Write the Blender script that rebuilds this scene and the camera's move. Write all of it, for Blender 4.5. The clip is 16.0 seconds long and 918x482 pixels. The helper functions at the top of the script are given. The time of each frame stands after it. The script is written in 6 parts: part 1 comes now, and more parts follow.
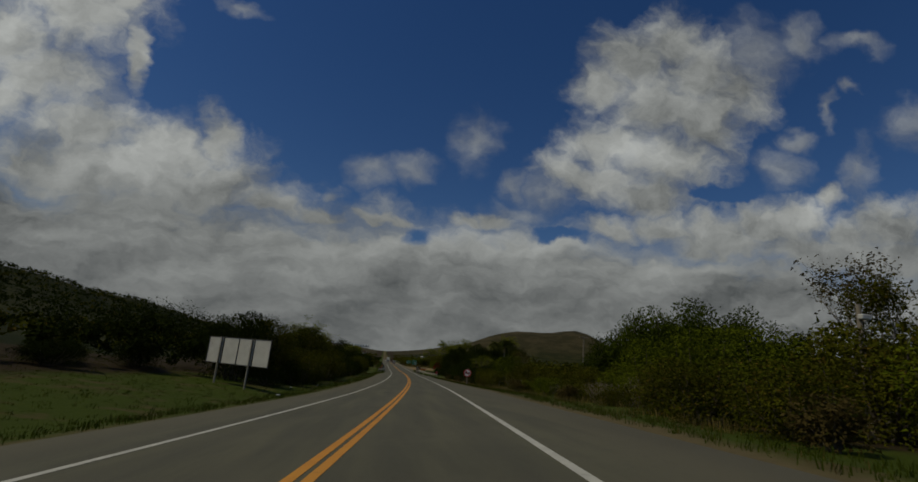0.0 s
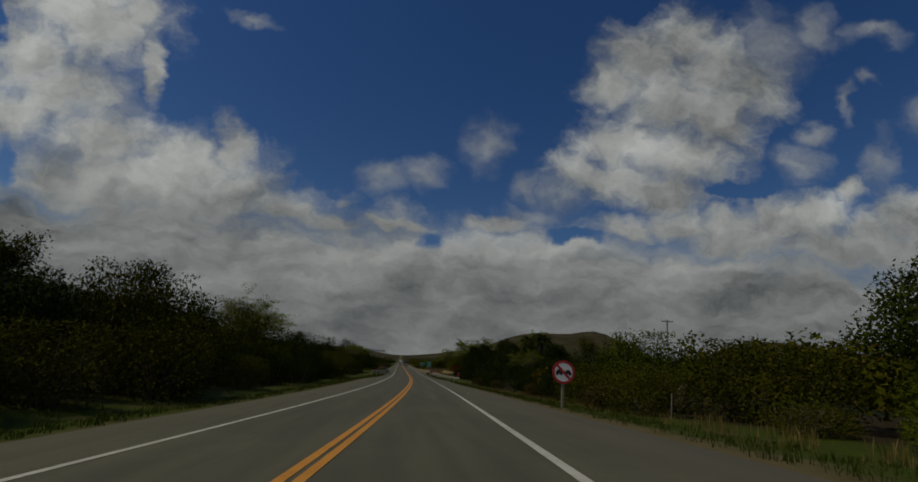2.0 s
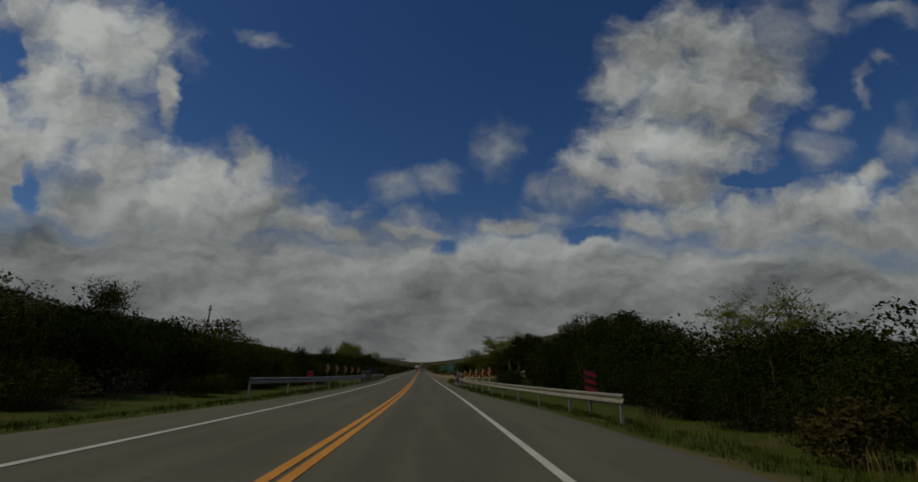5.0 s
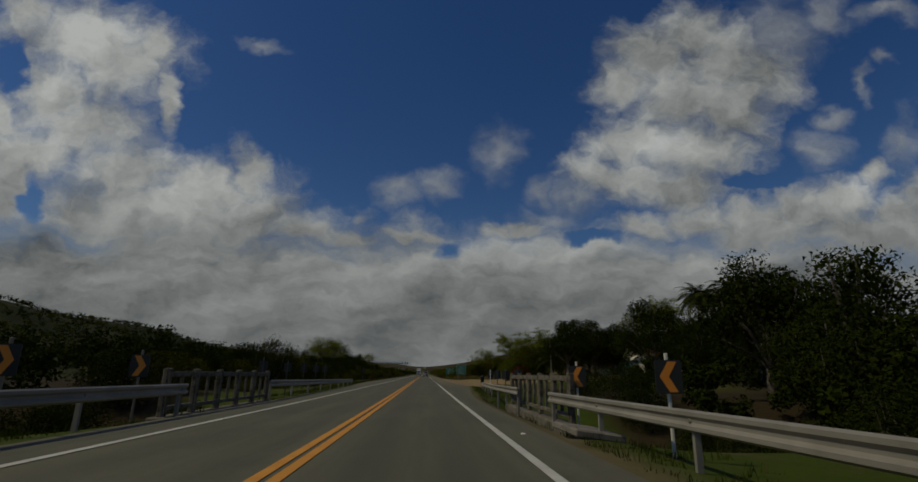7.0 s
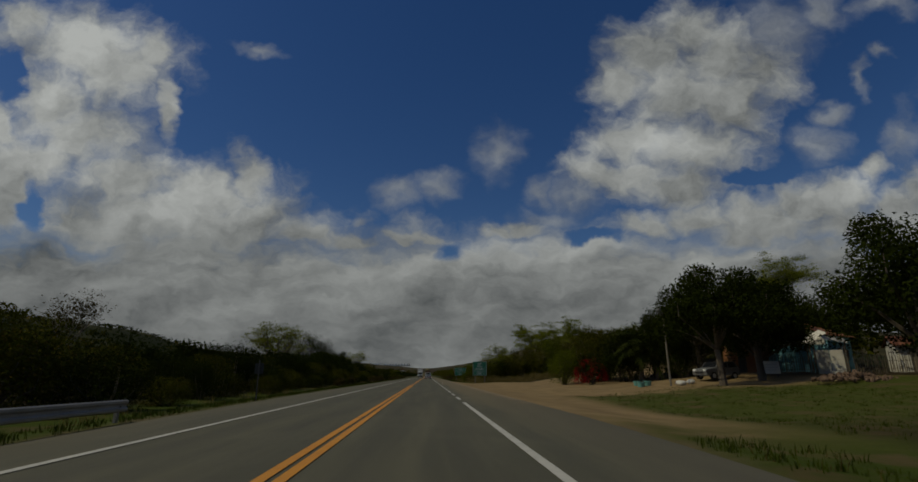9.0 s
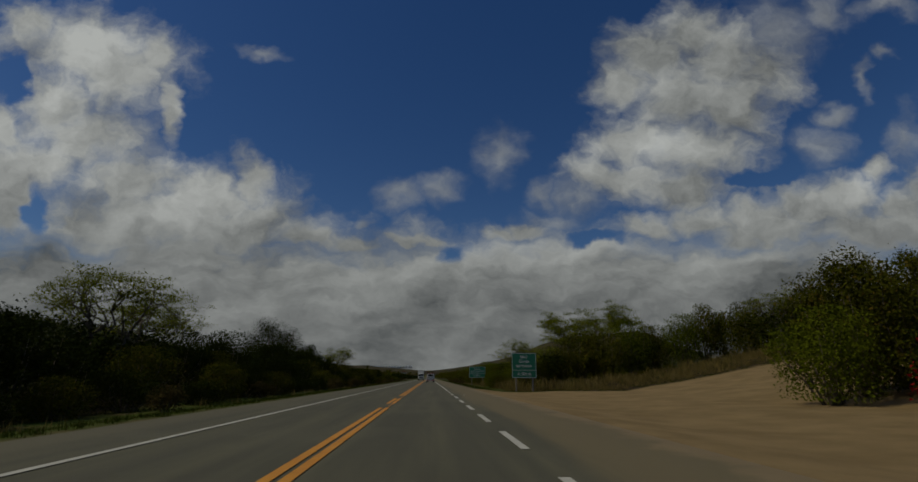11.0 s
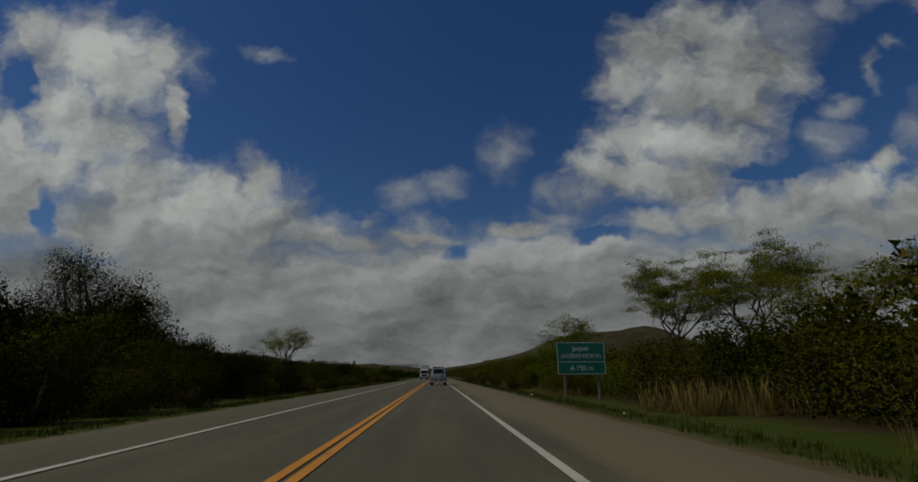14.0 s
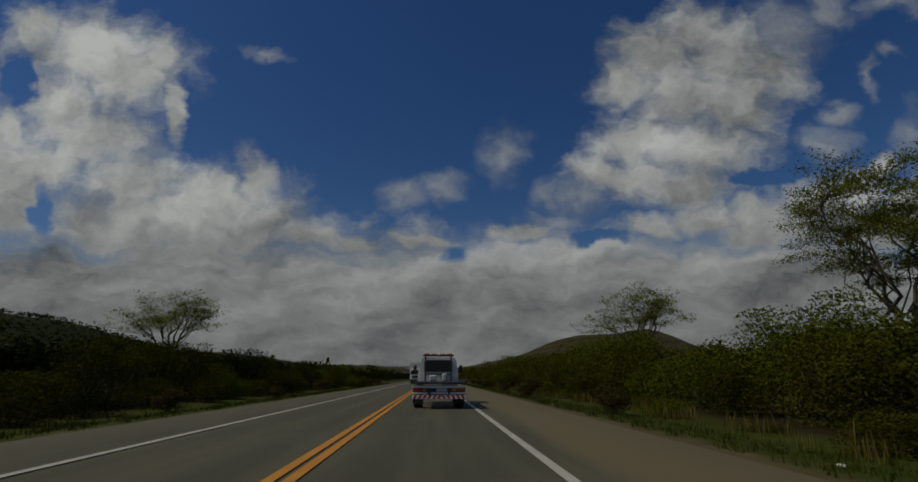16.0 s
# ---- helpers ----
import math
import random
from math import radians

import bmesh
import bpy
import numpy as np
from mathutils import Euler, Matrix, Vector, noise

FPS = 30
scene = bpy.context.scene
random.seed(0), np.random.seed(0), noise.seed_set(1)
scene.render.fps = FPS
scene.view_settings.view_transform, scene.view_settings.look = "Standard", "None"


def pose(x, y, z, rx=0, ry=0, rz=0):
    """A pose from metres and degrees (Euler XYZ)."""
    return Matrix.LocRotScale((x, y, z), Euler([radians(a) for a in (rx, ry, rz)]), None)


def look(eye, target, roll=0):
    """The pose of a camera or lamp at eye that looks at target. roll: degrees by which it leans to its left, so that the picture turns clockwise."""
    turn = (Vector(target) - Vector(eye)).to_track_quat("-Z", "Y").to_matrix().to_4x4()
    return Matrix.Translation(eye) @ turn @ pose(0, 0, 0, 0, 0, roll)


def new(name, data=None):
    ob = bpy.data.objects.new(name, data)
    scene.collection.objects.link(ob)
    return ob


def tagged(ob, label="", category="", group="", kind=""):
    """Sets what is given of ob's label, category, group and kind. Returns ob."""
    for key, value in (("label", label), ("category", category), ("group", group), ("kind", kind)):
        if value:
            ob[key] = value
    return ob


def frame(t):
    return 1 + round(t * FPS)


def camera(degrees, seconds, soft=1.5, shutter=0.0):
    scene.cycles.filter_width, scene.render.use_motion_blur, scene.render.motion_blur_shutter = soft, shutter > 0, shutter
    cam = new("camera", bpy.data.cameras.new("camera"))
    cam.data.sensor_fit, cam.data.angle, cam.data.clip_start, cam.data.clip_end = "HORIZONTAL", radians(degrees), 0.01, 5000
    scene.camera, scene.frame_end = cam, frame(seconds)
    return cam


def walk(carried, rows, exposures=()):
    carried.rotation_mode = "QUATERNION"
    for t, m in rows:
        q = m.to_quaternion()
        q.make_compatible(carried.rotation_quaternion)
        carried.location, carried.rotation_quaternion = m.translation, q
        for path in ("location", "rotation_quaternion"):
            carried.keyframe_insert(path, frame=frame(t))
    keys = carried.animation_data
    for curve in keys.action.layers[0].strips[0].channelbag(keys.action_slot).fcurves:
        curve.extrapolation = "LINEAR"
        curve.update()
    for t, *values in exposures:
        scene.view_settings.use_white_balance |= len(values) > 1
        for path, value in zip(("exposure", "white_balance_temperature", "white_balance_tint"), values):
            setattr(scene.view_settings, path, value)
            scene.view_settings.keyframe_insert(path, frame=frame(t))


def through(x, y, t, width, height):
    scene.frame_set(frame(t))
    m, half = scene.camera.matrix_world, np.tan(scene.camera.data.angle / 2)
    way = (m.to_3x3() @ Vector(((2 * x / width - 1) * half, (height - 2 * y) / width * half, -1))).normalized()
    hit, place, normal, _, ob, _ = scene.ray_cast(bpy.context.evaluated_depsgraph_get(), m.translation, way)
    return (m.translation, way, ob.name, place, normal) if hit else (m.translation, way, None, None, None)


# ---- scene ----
cam = camera(86.05, 16.0, soft=1.6, shutter=0.03)
PATH = [
    (0.0, (-6.187, 0.000, 4.134), (-3.696, 19.252, 8.944), 4.87),
    (0.5, (-5.104, 11.000, 3.818), (-2.758, 30.271, 8.620), 5.42),
    (1.0, (-4.097, 21.991, 3.521), (-1.903, 41.285, 8.309), 4.89),
    (1.5, (-3.167, 32.977, 3.243), (-1.078, 52.276, 8.058), 4.17),
    (2.0, (-2.314, 43.956, 2.974), (-0.386, 63.252, 7.866), 3.96),
    (2.5, (-1.542, 54.930, 2.714), (0.231, 74.258, 7.539), 3.39),
    (3.0, (-0.847, 65.904, 2.473), (0.737, 85.218, 7.418), 3.28),
    (3.5, (-0.232, 76.878, 2.251), (1.234, 96.172, 7.310), 3.25),
    (4.0, (0.306, 87.850, 2.046), (1.698, 107.150, 7.101), 2.76),
    (6.5, (1.767, 142.737, 1.361), (3.031, 162.018, 6.524), 0.63),
    (7.0, (1.819, 153.720, 1.292), (3.028, 172.988, 6.514), 0.99),
    (7.5, (1.820, 164.704, 1.242), (2.975, 183.956, 6.541), 1.05),
    (8.0, (1.820, 175.692, 1.211), (3.057, 194.949, 6.470), 0.32),
    (8.5, (1.820, 186.683, 1.200), (3.058, 205.927, 6.501), 0.29),
    (9.0, (1.820, 197.673, 1.200), (3.011, 216.931, 6.466), 0.09),
    (11.5, (1.820, 252.780, 1.200), (2.912, 272.018, 6.558), 0.13),
    (12.0, (1.820, 263.816, 1.200), (2.920, 283.062, 6.525), 0.18),
    (12.5, (1.820, 274.817, 1.200), (2.845, 294.072, 6.507), -0.09),
    (13.0, (1.820, 285.786, 1.200), (2.754, 305.059, 6.463), -0.29),
    (13.5, (1.820, 296.722, 1.200), (2.742, 316.013, 6.399), -0.38),
    (14.0, (1.820, 307.627, 1.200), (2.703, 326.903, 6.465), -0.45),
    (14.5, (1.820, 318.496, 1.200), (2.699, 337.779, 6.439), -0.37),
    (15.0, (1.820, 329.327, 1.200), (2.683, 348.601, 6.469), -0.39),
    (15.5, (1.820, 340.116, 1.200), (2.676, 359.390, 6.469), -0.21),
    (16.0, (1.820, 350.866, 1.200), (2.780, 370.116, 6.541), 0.06),
]
# exposure along the way
EXPOSURE = [(0.0, -0.47), (2.0, -0.49), (3.5, -0.48), (8.8, -0.48), (11.5, -0.49), (16.0, -0.49)]
walk(cam, [(t, look(eye, target, roll)) for t, eye, target, roll in PATH], EXPOSURE)

# ---- light ----
SUN_AZ, SUN_EL = radians(-100), radians(50)   # clockwise from +y
sun_way = Vector((math.sin(SUN_AZ) * math.cos(SUN_EL), math.cos(SUN_AZ) * math.cos(SUN_EL), math.sin(SUN_EL)))
sun = new("sun", bpy.data.lights.new("sun", "SUN"))
sun.data.energy, sun.data.angle, sun.data.color = 2.15, radians(0.6), (1.0, 0.89, 0.58)
sun.matrix_world = look(tuple(sun_way * 100), (0, 0, 0))


class Nodes:
    """A short way to write node trees."""

    def __init__(self, tree):
        self.tree = tree
        tree.nodes.clear()

    def put(self, socket, value):
        if isinstance(value, bpy.types.NodeSocket):
            self.tree.links.new(value, socket)
        elif value is not None:
            socket.default_value = value

    def add(self, kind, out=0, **ins):
        n = self.tree.nodes.new(kind)
        for k, v in ins.items():
            key = int(k[1:]) if k[0] == "i" and k[1:].isdigit() else k.replace("_", " ")
            self.put(n.inputs[key], v)
        return n.outputs[out] if len(n.outputs) else None

    def lane(self, axis):
        """Metres beside (0) or along (1) the centre line."""
        n = self.tree.nodes.new("ShaderNodeUVMap")
        n.uv_map = "lane"
        return self.add("ShaderNodeSeparateXYZ", axis, Vector=n.outputs[0])

    def math(self, op, a, b=None, c=None, clamp=False):
        n = self.tree.nodes.new("ShaderNodeMath")
        n.operation, n.use_clamp = op, clamp
        for i, v in enumerate((a, b, c)):
            self.put(n.inputs[i], v)
        return n.outputs[0]

    def vec(self, op, a, b=None, out=0):
        n = self.tree.nodes.new("ShaderNodeVectorMath")
        n.operation = op
        self.put(n.inputs[0], a)
        if b is not None:
            self.put(n.inputs[3] if op == "SCALE" else n.inputs[1], b)
        return n.outputs[out]

    def noise(self, where, scale, detail=4, rough=0.55, out=0, distortion=0.0):
        return self.add("ShaderNodeTexNoise", out, Vector=where, Scale=float(scale), Detail=float(detail), Roughness=rough, Distortion=distortion)

    def ramp(self, x, lo, hi, a=0.0, b=1.0):
        n = self.tree.nodes.new("ShaderNodeMapRange")
        n.interpolation_type = "SMOOTHSTEP"
        for i, v in enumerate((x, lo, hi, a, b)):
            self.put(n.inputs[i], v)
        return n.outputs[0]

    def mix(self, fac, a, b):
        n = self.tree.nodes.new("ShaderNodeMix")
        n.data_type = "RGBA"
        self.put(n.inputs[0], fac)
        self.put(n.inputs[6], a if isinstance(a, bpy.types.NodeSocket) else (*a, 1))
        self.put(n.inputs[7], b if isinstance(b, bpy.types.NodeSocket) else (*b, 1))
        return n.outputs[2]


# ---- sky: a clear tropical blue with fair-weather cumulus and a low grey bank ----
world = bpy.data.worlds.new("sky")
scene.world = world
world.use_nodes = True
N = Nodes(world.node_tree)
way = N.vec("NORMALIZE", N.add("ShaderNodeTexCoord", 0))
sky_tex = world.node_tree.nodes.new("ShaderNodeTexSky")
sky_tex.sky_type, sky_tex.sun_disc = "NISHITA", False
sky_tex.sun_elevation, sky_tex.sun_rotation = SUN_EL, SUN_AZ
sky_tex.air_density, sky_tex.dust_density, sky_tex.ozone_density = 1.0, 0.3, 3.0
deep = N.add("ShaderNodeHueSaturation", Hue=0.510, Saturation=1.28, Value=1.13, Color=sky_tex.outputs[0])
blue = N.vec("SCALE", deep, 0.05)

# sky chart: a flat chart of the sky ahead, units of a hundredth, heading 3.7 degrees right of the road and tilted up 15.2
_y, _p = radians(3.67), radians(15.25)
AHEAD = Vector((math.sin(_y) * math.cos(_p), math.cos(_y) * math.cos(_p), math.sin(_p)))
ASIDE = Vector((math.cos(_y), -math.sin(_y), 0))
ABOVE = ASIDE.cross(AHEAD)
depth = N.math("MAXIMUM", N.vec("DOT_PRODUCT", way, tuple(AHEAD), out=1), 0.12)
cu = N.math("DIVIDE", N.vec("DOT_PRODUCT", way, tuple(ASIDE), out=1), depth)
cv = N.math("DIVIDE", N.vec("DOT_PRODUCT", way, tuple(ABOVE), out=1), depth)
chart = N.add("ShaderNodeCombineXYZ", X=cu, Y=cv)
flatter = N.vec("MULTIPLY", chart, (1.0, 1.3, 1.0))
wob = N.vec("SUBTRACT", N.noise(flatter, 6.0, 4, 0.5, out=1), (0.5, 0.5, 0.5))
wob2 = N.vec("SUBTRACT", N.noise(flatter, 24.0, 3, 0.5, out=1), (0.5, 0.5, 0.5))
bent = N.vec("ADD", N.vec("ADD", chart, N.vec("SCALE", wob, 0.095)), N.vec("SCALE", wob2, 0.04))


def puff(u, v, ru, rv):
    """1 at the middle of an oval cloud, 0 at its rim, below 0 outside."""
    d = N.vec("MULTIPLY", N.vec("SUBTRACT", bent, (u / 100, v / 100, 0)), (100 / ru, 100 / rv, 0))
    return N.math("SUBTRACT", 1.0, N.vec("LENGTH", d, out=1))


def heap(rows):
    total = None
    for row in rows:
        p = puff(*row)
        total = p if total is None else N.math("SMOOTH_MAX", total, p, 0.15)
    return total


CUMULUS_WEST = [
    (-62.0, 5.0, 30.0, 9.0),
    (-95.0, 12.0, 14.0, 12.0),
    (-45.0, 3.5, 18.0, 6.5),
    (-77.8, 40.5, 15.5, 8.9),
    (-70.0, 35.3, 12.5, 8.9),
    (-83.6, 29.7, 10.1, 9.5),
    (-62.6, 38.4, 5.0, 5.0),
    (-60.0, 28.9, 2.6, 8.3),
    (-76.3, 22.1, 12.5, 7.1),
    (-86.9, 17.1, 9.5, 6.5),
    (-66.6, 12.7, 13.1, 6.5),
    (-53.5, 10.0, 10.1, 6.5),
    (-43.4, 12.6, 4.2, 6.0),
    (-40.9, 4.9, 6.0, 5.4),
    (-72.4, 4.3, 15.5, 7.1),
    (-84.1, -6.0, 15.5, 7.1),
    (-58.0, -2.6, 23.8, 7.1),
    (-92.9, 6.3, 3.8, 5.0),
    (-103.7, 19.8, 10.7, 15.5),
    (-94.2, 24.1, 5.4, 4.8),
    (-87.5, 46.9, 6.0, 4.2),
]
CUMULUS_EAST = [
    (46.0, 43.3, 8.6, 7.1),
    (53.2, 36.9, 10.1, 8.9),
    (37.7, 37.8, 8.3, 6.5),
    (31.9, 33.0, 6.9, 5.4),
    (45.0, 29.0, 12.5, 8.3),
    (55.2, 27.4, 8.9, 8.3),
    (35.1, 20.5, 11.3, 6.2),
    (47.6, 18.7, 12.9, 7.7),
    (32.2, 13.3, 12.5, 5.0),
    (45.9, 11.5, 10.1, 4.2),
    (60.4, 34.7, 8.3, 8.3),
]
TOWER = [
    (83.6, 14.8, 3.6, 3.8),
    (79.3, 9.4, 8.3, 5.4),
    (71.0, 6.0, 11.3, 5.0),
    (88.9, 7.2, 7.1, 4.8),
    (99.0, 9.2, 10.7, 7.1),
]
LOW_BANK = [
    (82.0, 2.5, 24.0, 5.5),
    (62.0, 2.5, 16.0, 4.0),
    (102.0, 3.5, 18.0, 7.0),
    (-31.9, 0.6, 7.1, 2.9),
    (-22.3, 0.1, 7.1, 2.1),
    (-10.4, 0.9, 6.0, 1.7),
    (-5.4, 1.1, 2.4, 1.4),
    (6.8, 1.2, 4.8, 2.1),
    (11.6, 2.2, 6.0, 2.1),
    (37.7, 3.5, 7.1, 3.0),
    (49.0, 4.9, 10.1, 3.6),
    (60.9, 5.1, 10.1, 4.2),
]
WISPS = [
    (23.4, 9.0, 7.4, 5.2),
    (18.1, 4.4, 8.3, 3.1),
    (-12.0, 10.1, 4.8, 3.2),
    (-4.9, 11.1, 5.4, 3.0),
    (7.7, 18.2, 4.8, 6.2),
    (-20.0, 4.2, 3.3, 1.4),
    (72.3, 20.0, 6.2, 5.0),
    (74.8, 27.2, 4.2, 2.4),
    (81.9, 32.7, 1.9, 3.8),
    (84.5, 38.1, 2.6, 1.9),
    (89.8, 22.1, 4.2, 6.9),
    (-40.9, 39.8, 5.0, 1.4),
    (16.8, 9.8, 3.6, 3.3),
    (64.4, 41.9, 10.1, 7.4),
    (72.7, 46.8, 6.2, 5.4),
    (-52.4, 15.7, 5.4, 2.4),
    (-65.0, 19.9, 4.8, 4.8),
    (102.1, 33.0, 7.1, 5.4),
    (85.2, 47.0, 7.1, 2.4),
]
GAPS = [
    (60.8, 12.3, 7.4, 2.1),
    (-1.1, -1.9, 4.3, 2.4),
    (27.4, 0.6, 6.0, 2.0),
    (-92.3, 34.9, 3.6, 6.5),
    (-87.3, 6.4, 3.1, 5.7),
    (27.6, 7.3, 3.3, 1.7),
]
# sunlit crowns and grey bellies of the clouds: the last number is how much lighter or darker
CROWNS = [
    (-78.0, 28.0, 45.0, 34.0, 0.20),
    (62.0, 36.0, 26.0, 18.0, -0.16),
    (-74.3, 42.4, 14.3, 6.5, 0.34),
    (40.4, 19.1, 8.9, 4.8, 0.44),
    (82.8, 11.9, 8.3, 6.0, 0.51),
    (-54.7, 11.8, 8.3, 4.2, 0.17),
    (-58.6, 30.1, 3.6, 9.5, 0.14),
    (-75.2, 28.1, 11.3, 5.7, -0.34),
    (47.2, 39.2, 15.5, 8.3, -0.17),
    (44.2, 9.6, 13.1, 3.3, -0.27),
    (-89.0, -3.7, 14.3, 7.1, -0.14),
    (-11.8, 9.0, 8.3, 2.4, -0.09),
    (-72.6, 13.2, 14.3, 3.6, 0.14),
    (71.6, 8.7, 9.5, 3.6, 0.17),
    (-19.9, -3.7, 26.2, 4.8, 0.10),
    (13.4, -1.9, 23.8, 3.6, 0.09),
]

high = N.ramp(N.vec("DOT_PRODUCT", bent, (0, 1, 0), out=1), -0.06, 0.06)
lumpy = N.vec("MULTIPLY", bent, (1.0, 1.12, 1.0))
banded = N.vec("MULTIPLY", bent, (0.75, 1.9, 1.0))
toward_sun = (-0.022, 0.034, 0)


def both(scale, detail, rough, shift=(0, 0, 0)):
    """Cloud texture: lumps up high, bands in the low bank."""
    a = N.noise(N.vec("ADD", lumpy, shift), scale, detail, rough)
    b = N.noise(N.vec("ADD", banded, shift), scale * 0.8, detail, rough)
    return N.add("ShaderNodeMix", 0, Factor=high, A=b, B=a)


fine, coarse = both(9.0, 8, 0.6), both(4.2, 4, 0.5)
lumps = N.math("MULTIPLY", N.math("ABSOLUTE", N.math("SUBTRACT", N.noise(lumpy, 8.0, 5, 0.5), 0.5)), 2.0)
body = N.math("SMOOTH_MAX", heap(CUMULUS_WEST), heap(CUMULUS_EAST), 0.1)
bank_line = N.math("MULTIPLY", N.math("SUBTRACT", 0.022, N.vec("DOT_PRODUCT", bent, (0, 1, 0), out=1)), 9.0)
body = N.math("SMOOTH_MAX", body, N.math("SMOOTH_MAX", heap(LOW_BANK), bank_line, 0.1), 0.1)
body = N.math("SMOOTH_MAX", body, heap(TOWER), 0.05)
body = N.math("SUBTRACT", N.math("MINIMUM", body, 0.9), N.math("MULTIPLY", N.math("MAXIMUM", N.math("ADD", heap(GAPS), 0.1), 0.0), 1.15))
ragged = N.math("SUBTRACT", fine, 0.5)
thick = N.math("ADD", body, N.math("ADD", N.math("MULTIPLY", ragged, 1.7), N.math("MULTIPLY", N.math("SUBTRACT", lumps, 0.2), 0.35)))
cover_front = N.ramp(thick, -0.42, 0.62)
wisp = N.math("ADD", heap(WISPS), N.math("MULTIPLY", ragged, 1.5))
cover_front = N.math("MAXIMUM", cover_front, N.ramp(wisp, -0.35, 1.15, 0.0, 0.62))
# the rest of the sky carries the same kind of broken cloud
round_noise = N.noise(N.vec("MULTIPLY", way, (1, 1, 2.2)), 2.4, 6, 0.6)
cover_back = N.ramp(round_noise, 0.50, 0.64)
front = N.ramp(N.vec("DOT_PRODUCT", way, tuple(AHEAD), out=1), 0.45, 0.62)
cover = N.add("ShaderNodeMix", 0, Factor=front, A=cover_back, B=cover_front)
# relief: cloud thickness here against a little toward the sun
lit = N.math("SUBTRACT", fine, both(9.0, 8, 0.6, toward_sun))
lit2 = N.math("SUBTRACT", coarse, both(4.2, 4, 0.5, (-0.05, 0.09, 0)))
tone = N.math("ADD", N.math("MULTIPLY", lit, 0.85), N.math("MULTIPLY", lit2, 0.95))
tone = N.math("ADD", tone, N.math("MULTIPLY", N.math("SUBTRACT", coarse, 0.5), -0.35))
height = N.add("ShaderNodeSeparateXYZ", 2, Vector=way)
tone = N.math("MULTIPLY", tone, N.ramp(height, 0.0, 0.3, 0.6, 1.0))
for row in CROWNS:
    tone = N.math("ADD", tone, N.math("MULTIPLY", N.math("MAXIMUM", puff(*row[:4]), 0.0), row[4]))
tone = N.math("ADD", tone, N.ramp(height, 0.0, 0.40, 0.30, 0.58), clamp=True)
grey = N.mix(tone, (0.030, 0.037, 0.042), (0.560, 0.580, 0.558))
air = N.mix(cover, blue, grey)
N.add("ShaderNodeOutputWorld", Surface=N.add("ShaderNodeBackground", Color=air, Strength=1.0))


# ---- materials ----
def material(name, a, b, scale=4.0, rough=0.85, metal=0.0, bump=0.15, fine=60.0, spot=None, spot_at=(0.6, 0.7), random_mix=0.0, bump_distance=0.02, stretch=(1, 1, 1)):
    """Two colours mingled at two scales, with relief; a third colour in spots."""
    m = bpy.data.materials.new(name)
    m.use_nodes = True
    n = Nodes(m.node_tree)
    at = n.vec("MULTIPLY", n.add("ShaderNodeTexCoord", 3), stretch)
    big, small = n.noise(at, scale, 5, 0.6), n.noise(at, fine, 3, 0.6)
    f = n.math("ADD", n.math("MULTIPLY", n.math("SUBTRACT", big, 0.5), 2.2), n.math("MULTIPLY", n.math("SUBTRACT", small, 0.5), 0.9))
    f = n.math("ADD", f, 0.5, clamp=True)
    if random_mix:
        r = n.add("ShaderNodeObjectInfo", 5)
        f = n.math("ADD", f, n.math("MULTIPLY", n.math("SUBTRACT", r, 0.5), random_mix), clamp=True)
    col = n.mix(f, a, b)
    if spot:
        col = n.mix(n.ramp(n.noise(at, scale * 2.3, 6, 0.65), *spot_at), col, spot)
    rg = n.ramp(small, 0.3, 0.7, max(0.02, rough - 0.08), min(1.0, rough + 0.08))
    bp = n.add("ShaderNodeBump", Strength=bump, Distance=bump_distance, Height=small)
    p = n.add("ShaderNodeBsdfPrincipled", Base_Color=col, Roughness=rg, Metallic=metal, Normal=bp)
    n.add("ShaderNodeOutputMaterial", Surface=p)
    return m


def leaf_material(name, a, b, c=None, through=0.18):
    """Foliage: colour differs from leaf to leaf and plant to plant; some light passes through."""
    m = bpy.data.materials.new(name)
    m.use_nodes = True
    n = Nodes(m.node_tree)
    r = n.add("ShaderNodeNewGeometry", 8)
    o = n.add("ShaderNodeObjectInfo", 5)
    # broad colour noise imitates sunlit and shaded clumps of leaves
    clump_shade = n.noise(n.vec("ADD", n.add("ShaderNodeTexCoord", 3), n.vec("SCALE", n.add("ShaderNodeObjectInfo", 0), 0.37)), 0.85, 3, 0.55)
    f = n.math("ADD", n.math("MULTIPLY_ADD", r, 0.22, 0.07), n.math("MULTIPLY", o, 0.35))
    f = n.math("ADD", f, n.math("MULTIPLY", n.math("SUBTRACT", clump_shade, 0.42), 1.6), clamp=True)
    col = n.mix(f, a, b)
    if c:
        col = n.mix(n.ramp(r, 0.86, 0.93), col, c)
    p = n.add("ShaderNodeBsdfPrincipled", Base_Color=col, Roughness=0.85, Specular_IOR_Level=0.02)
    t = n.add("ShaderNodeBsdfTranslucent", Color=col)
    mx = n.add("ShaderNodeMixShader", i0=through, i1=p, i2=t)
    n.add("ShaderNodeOutputMaterial", Surface=mx)
    return m


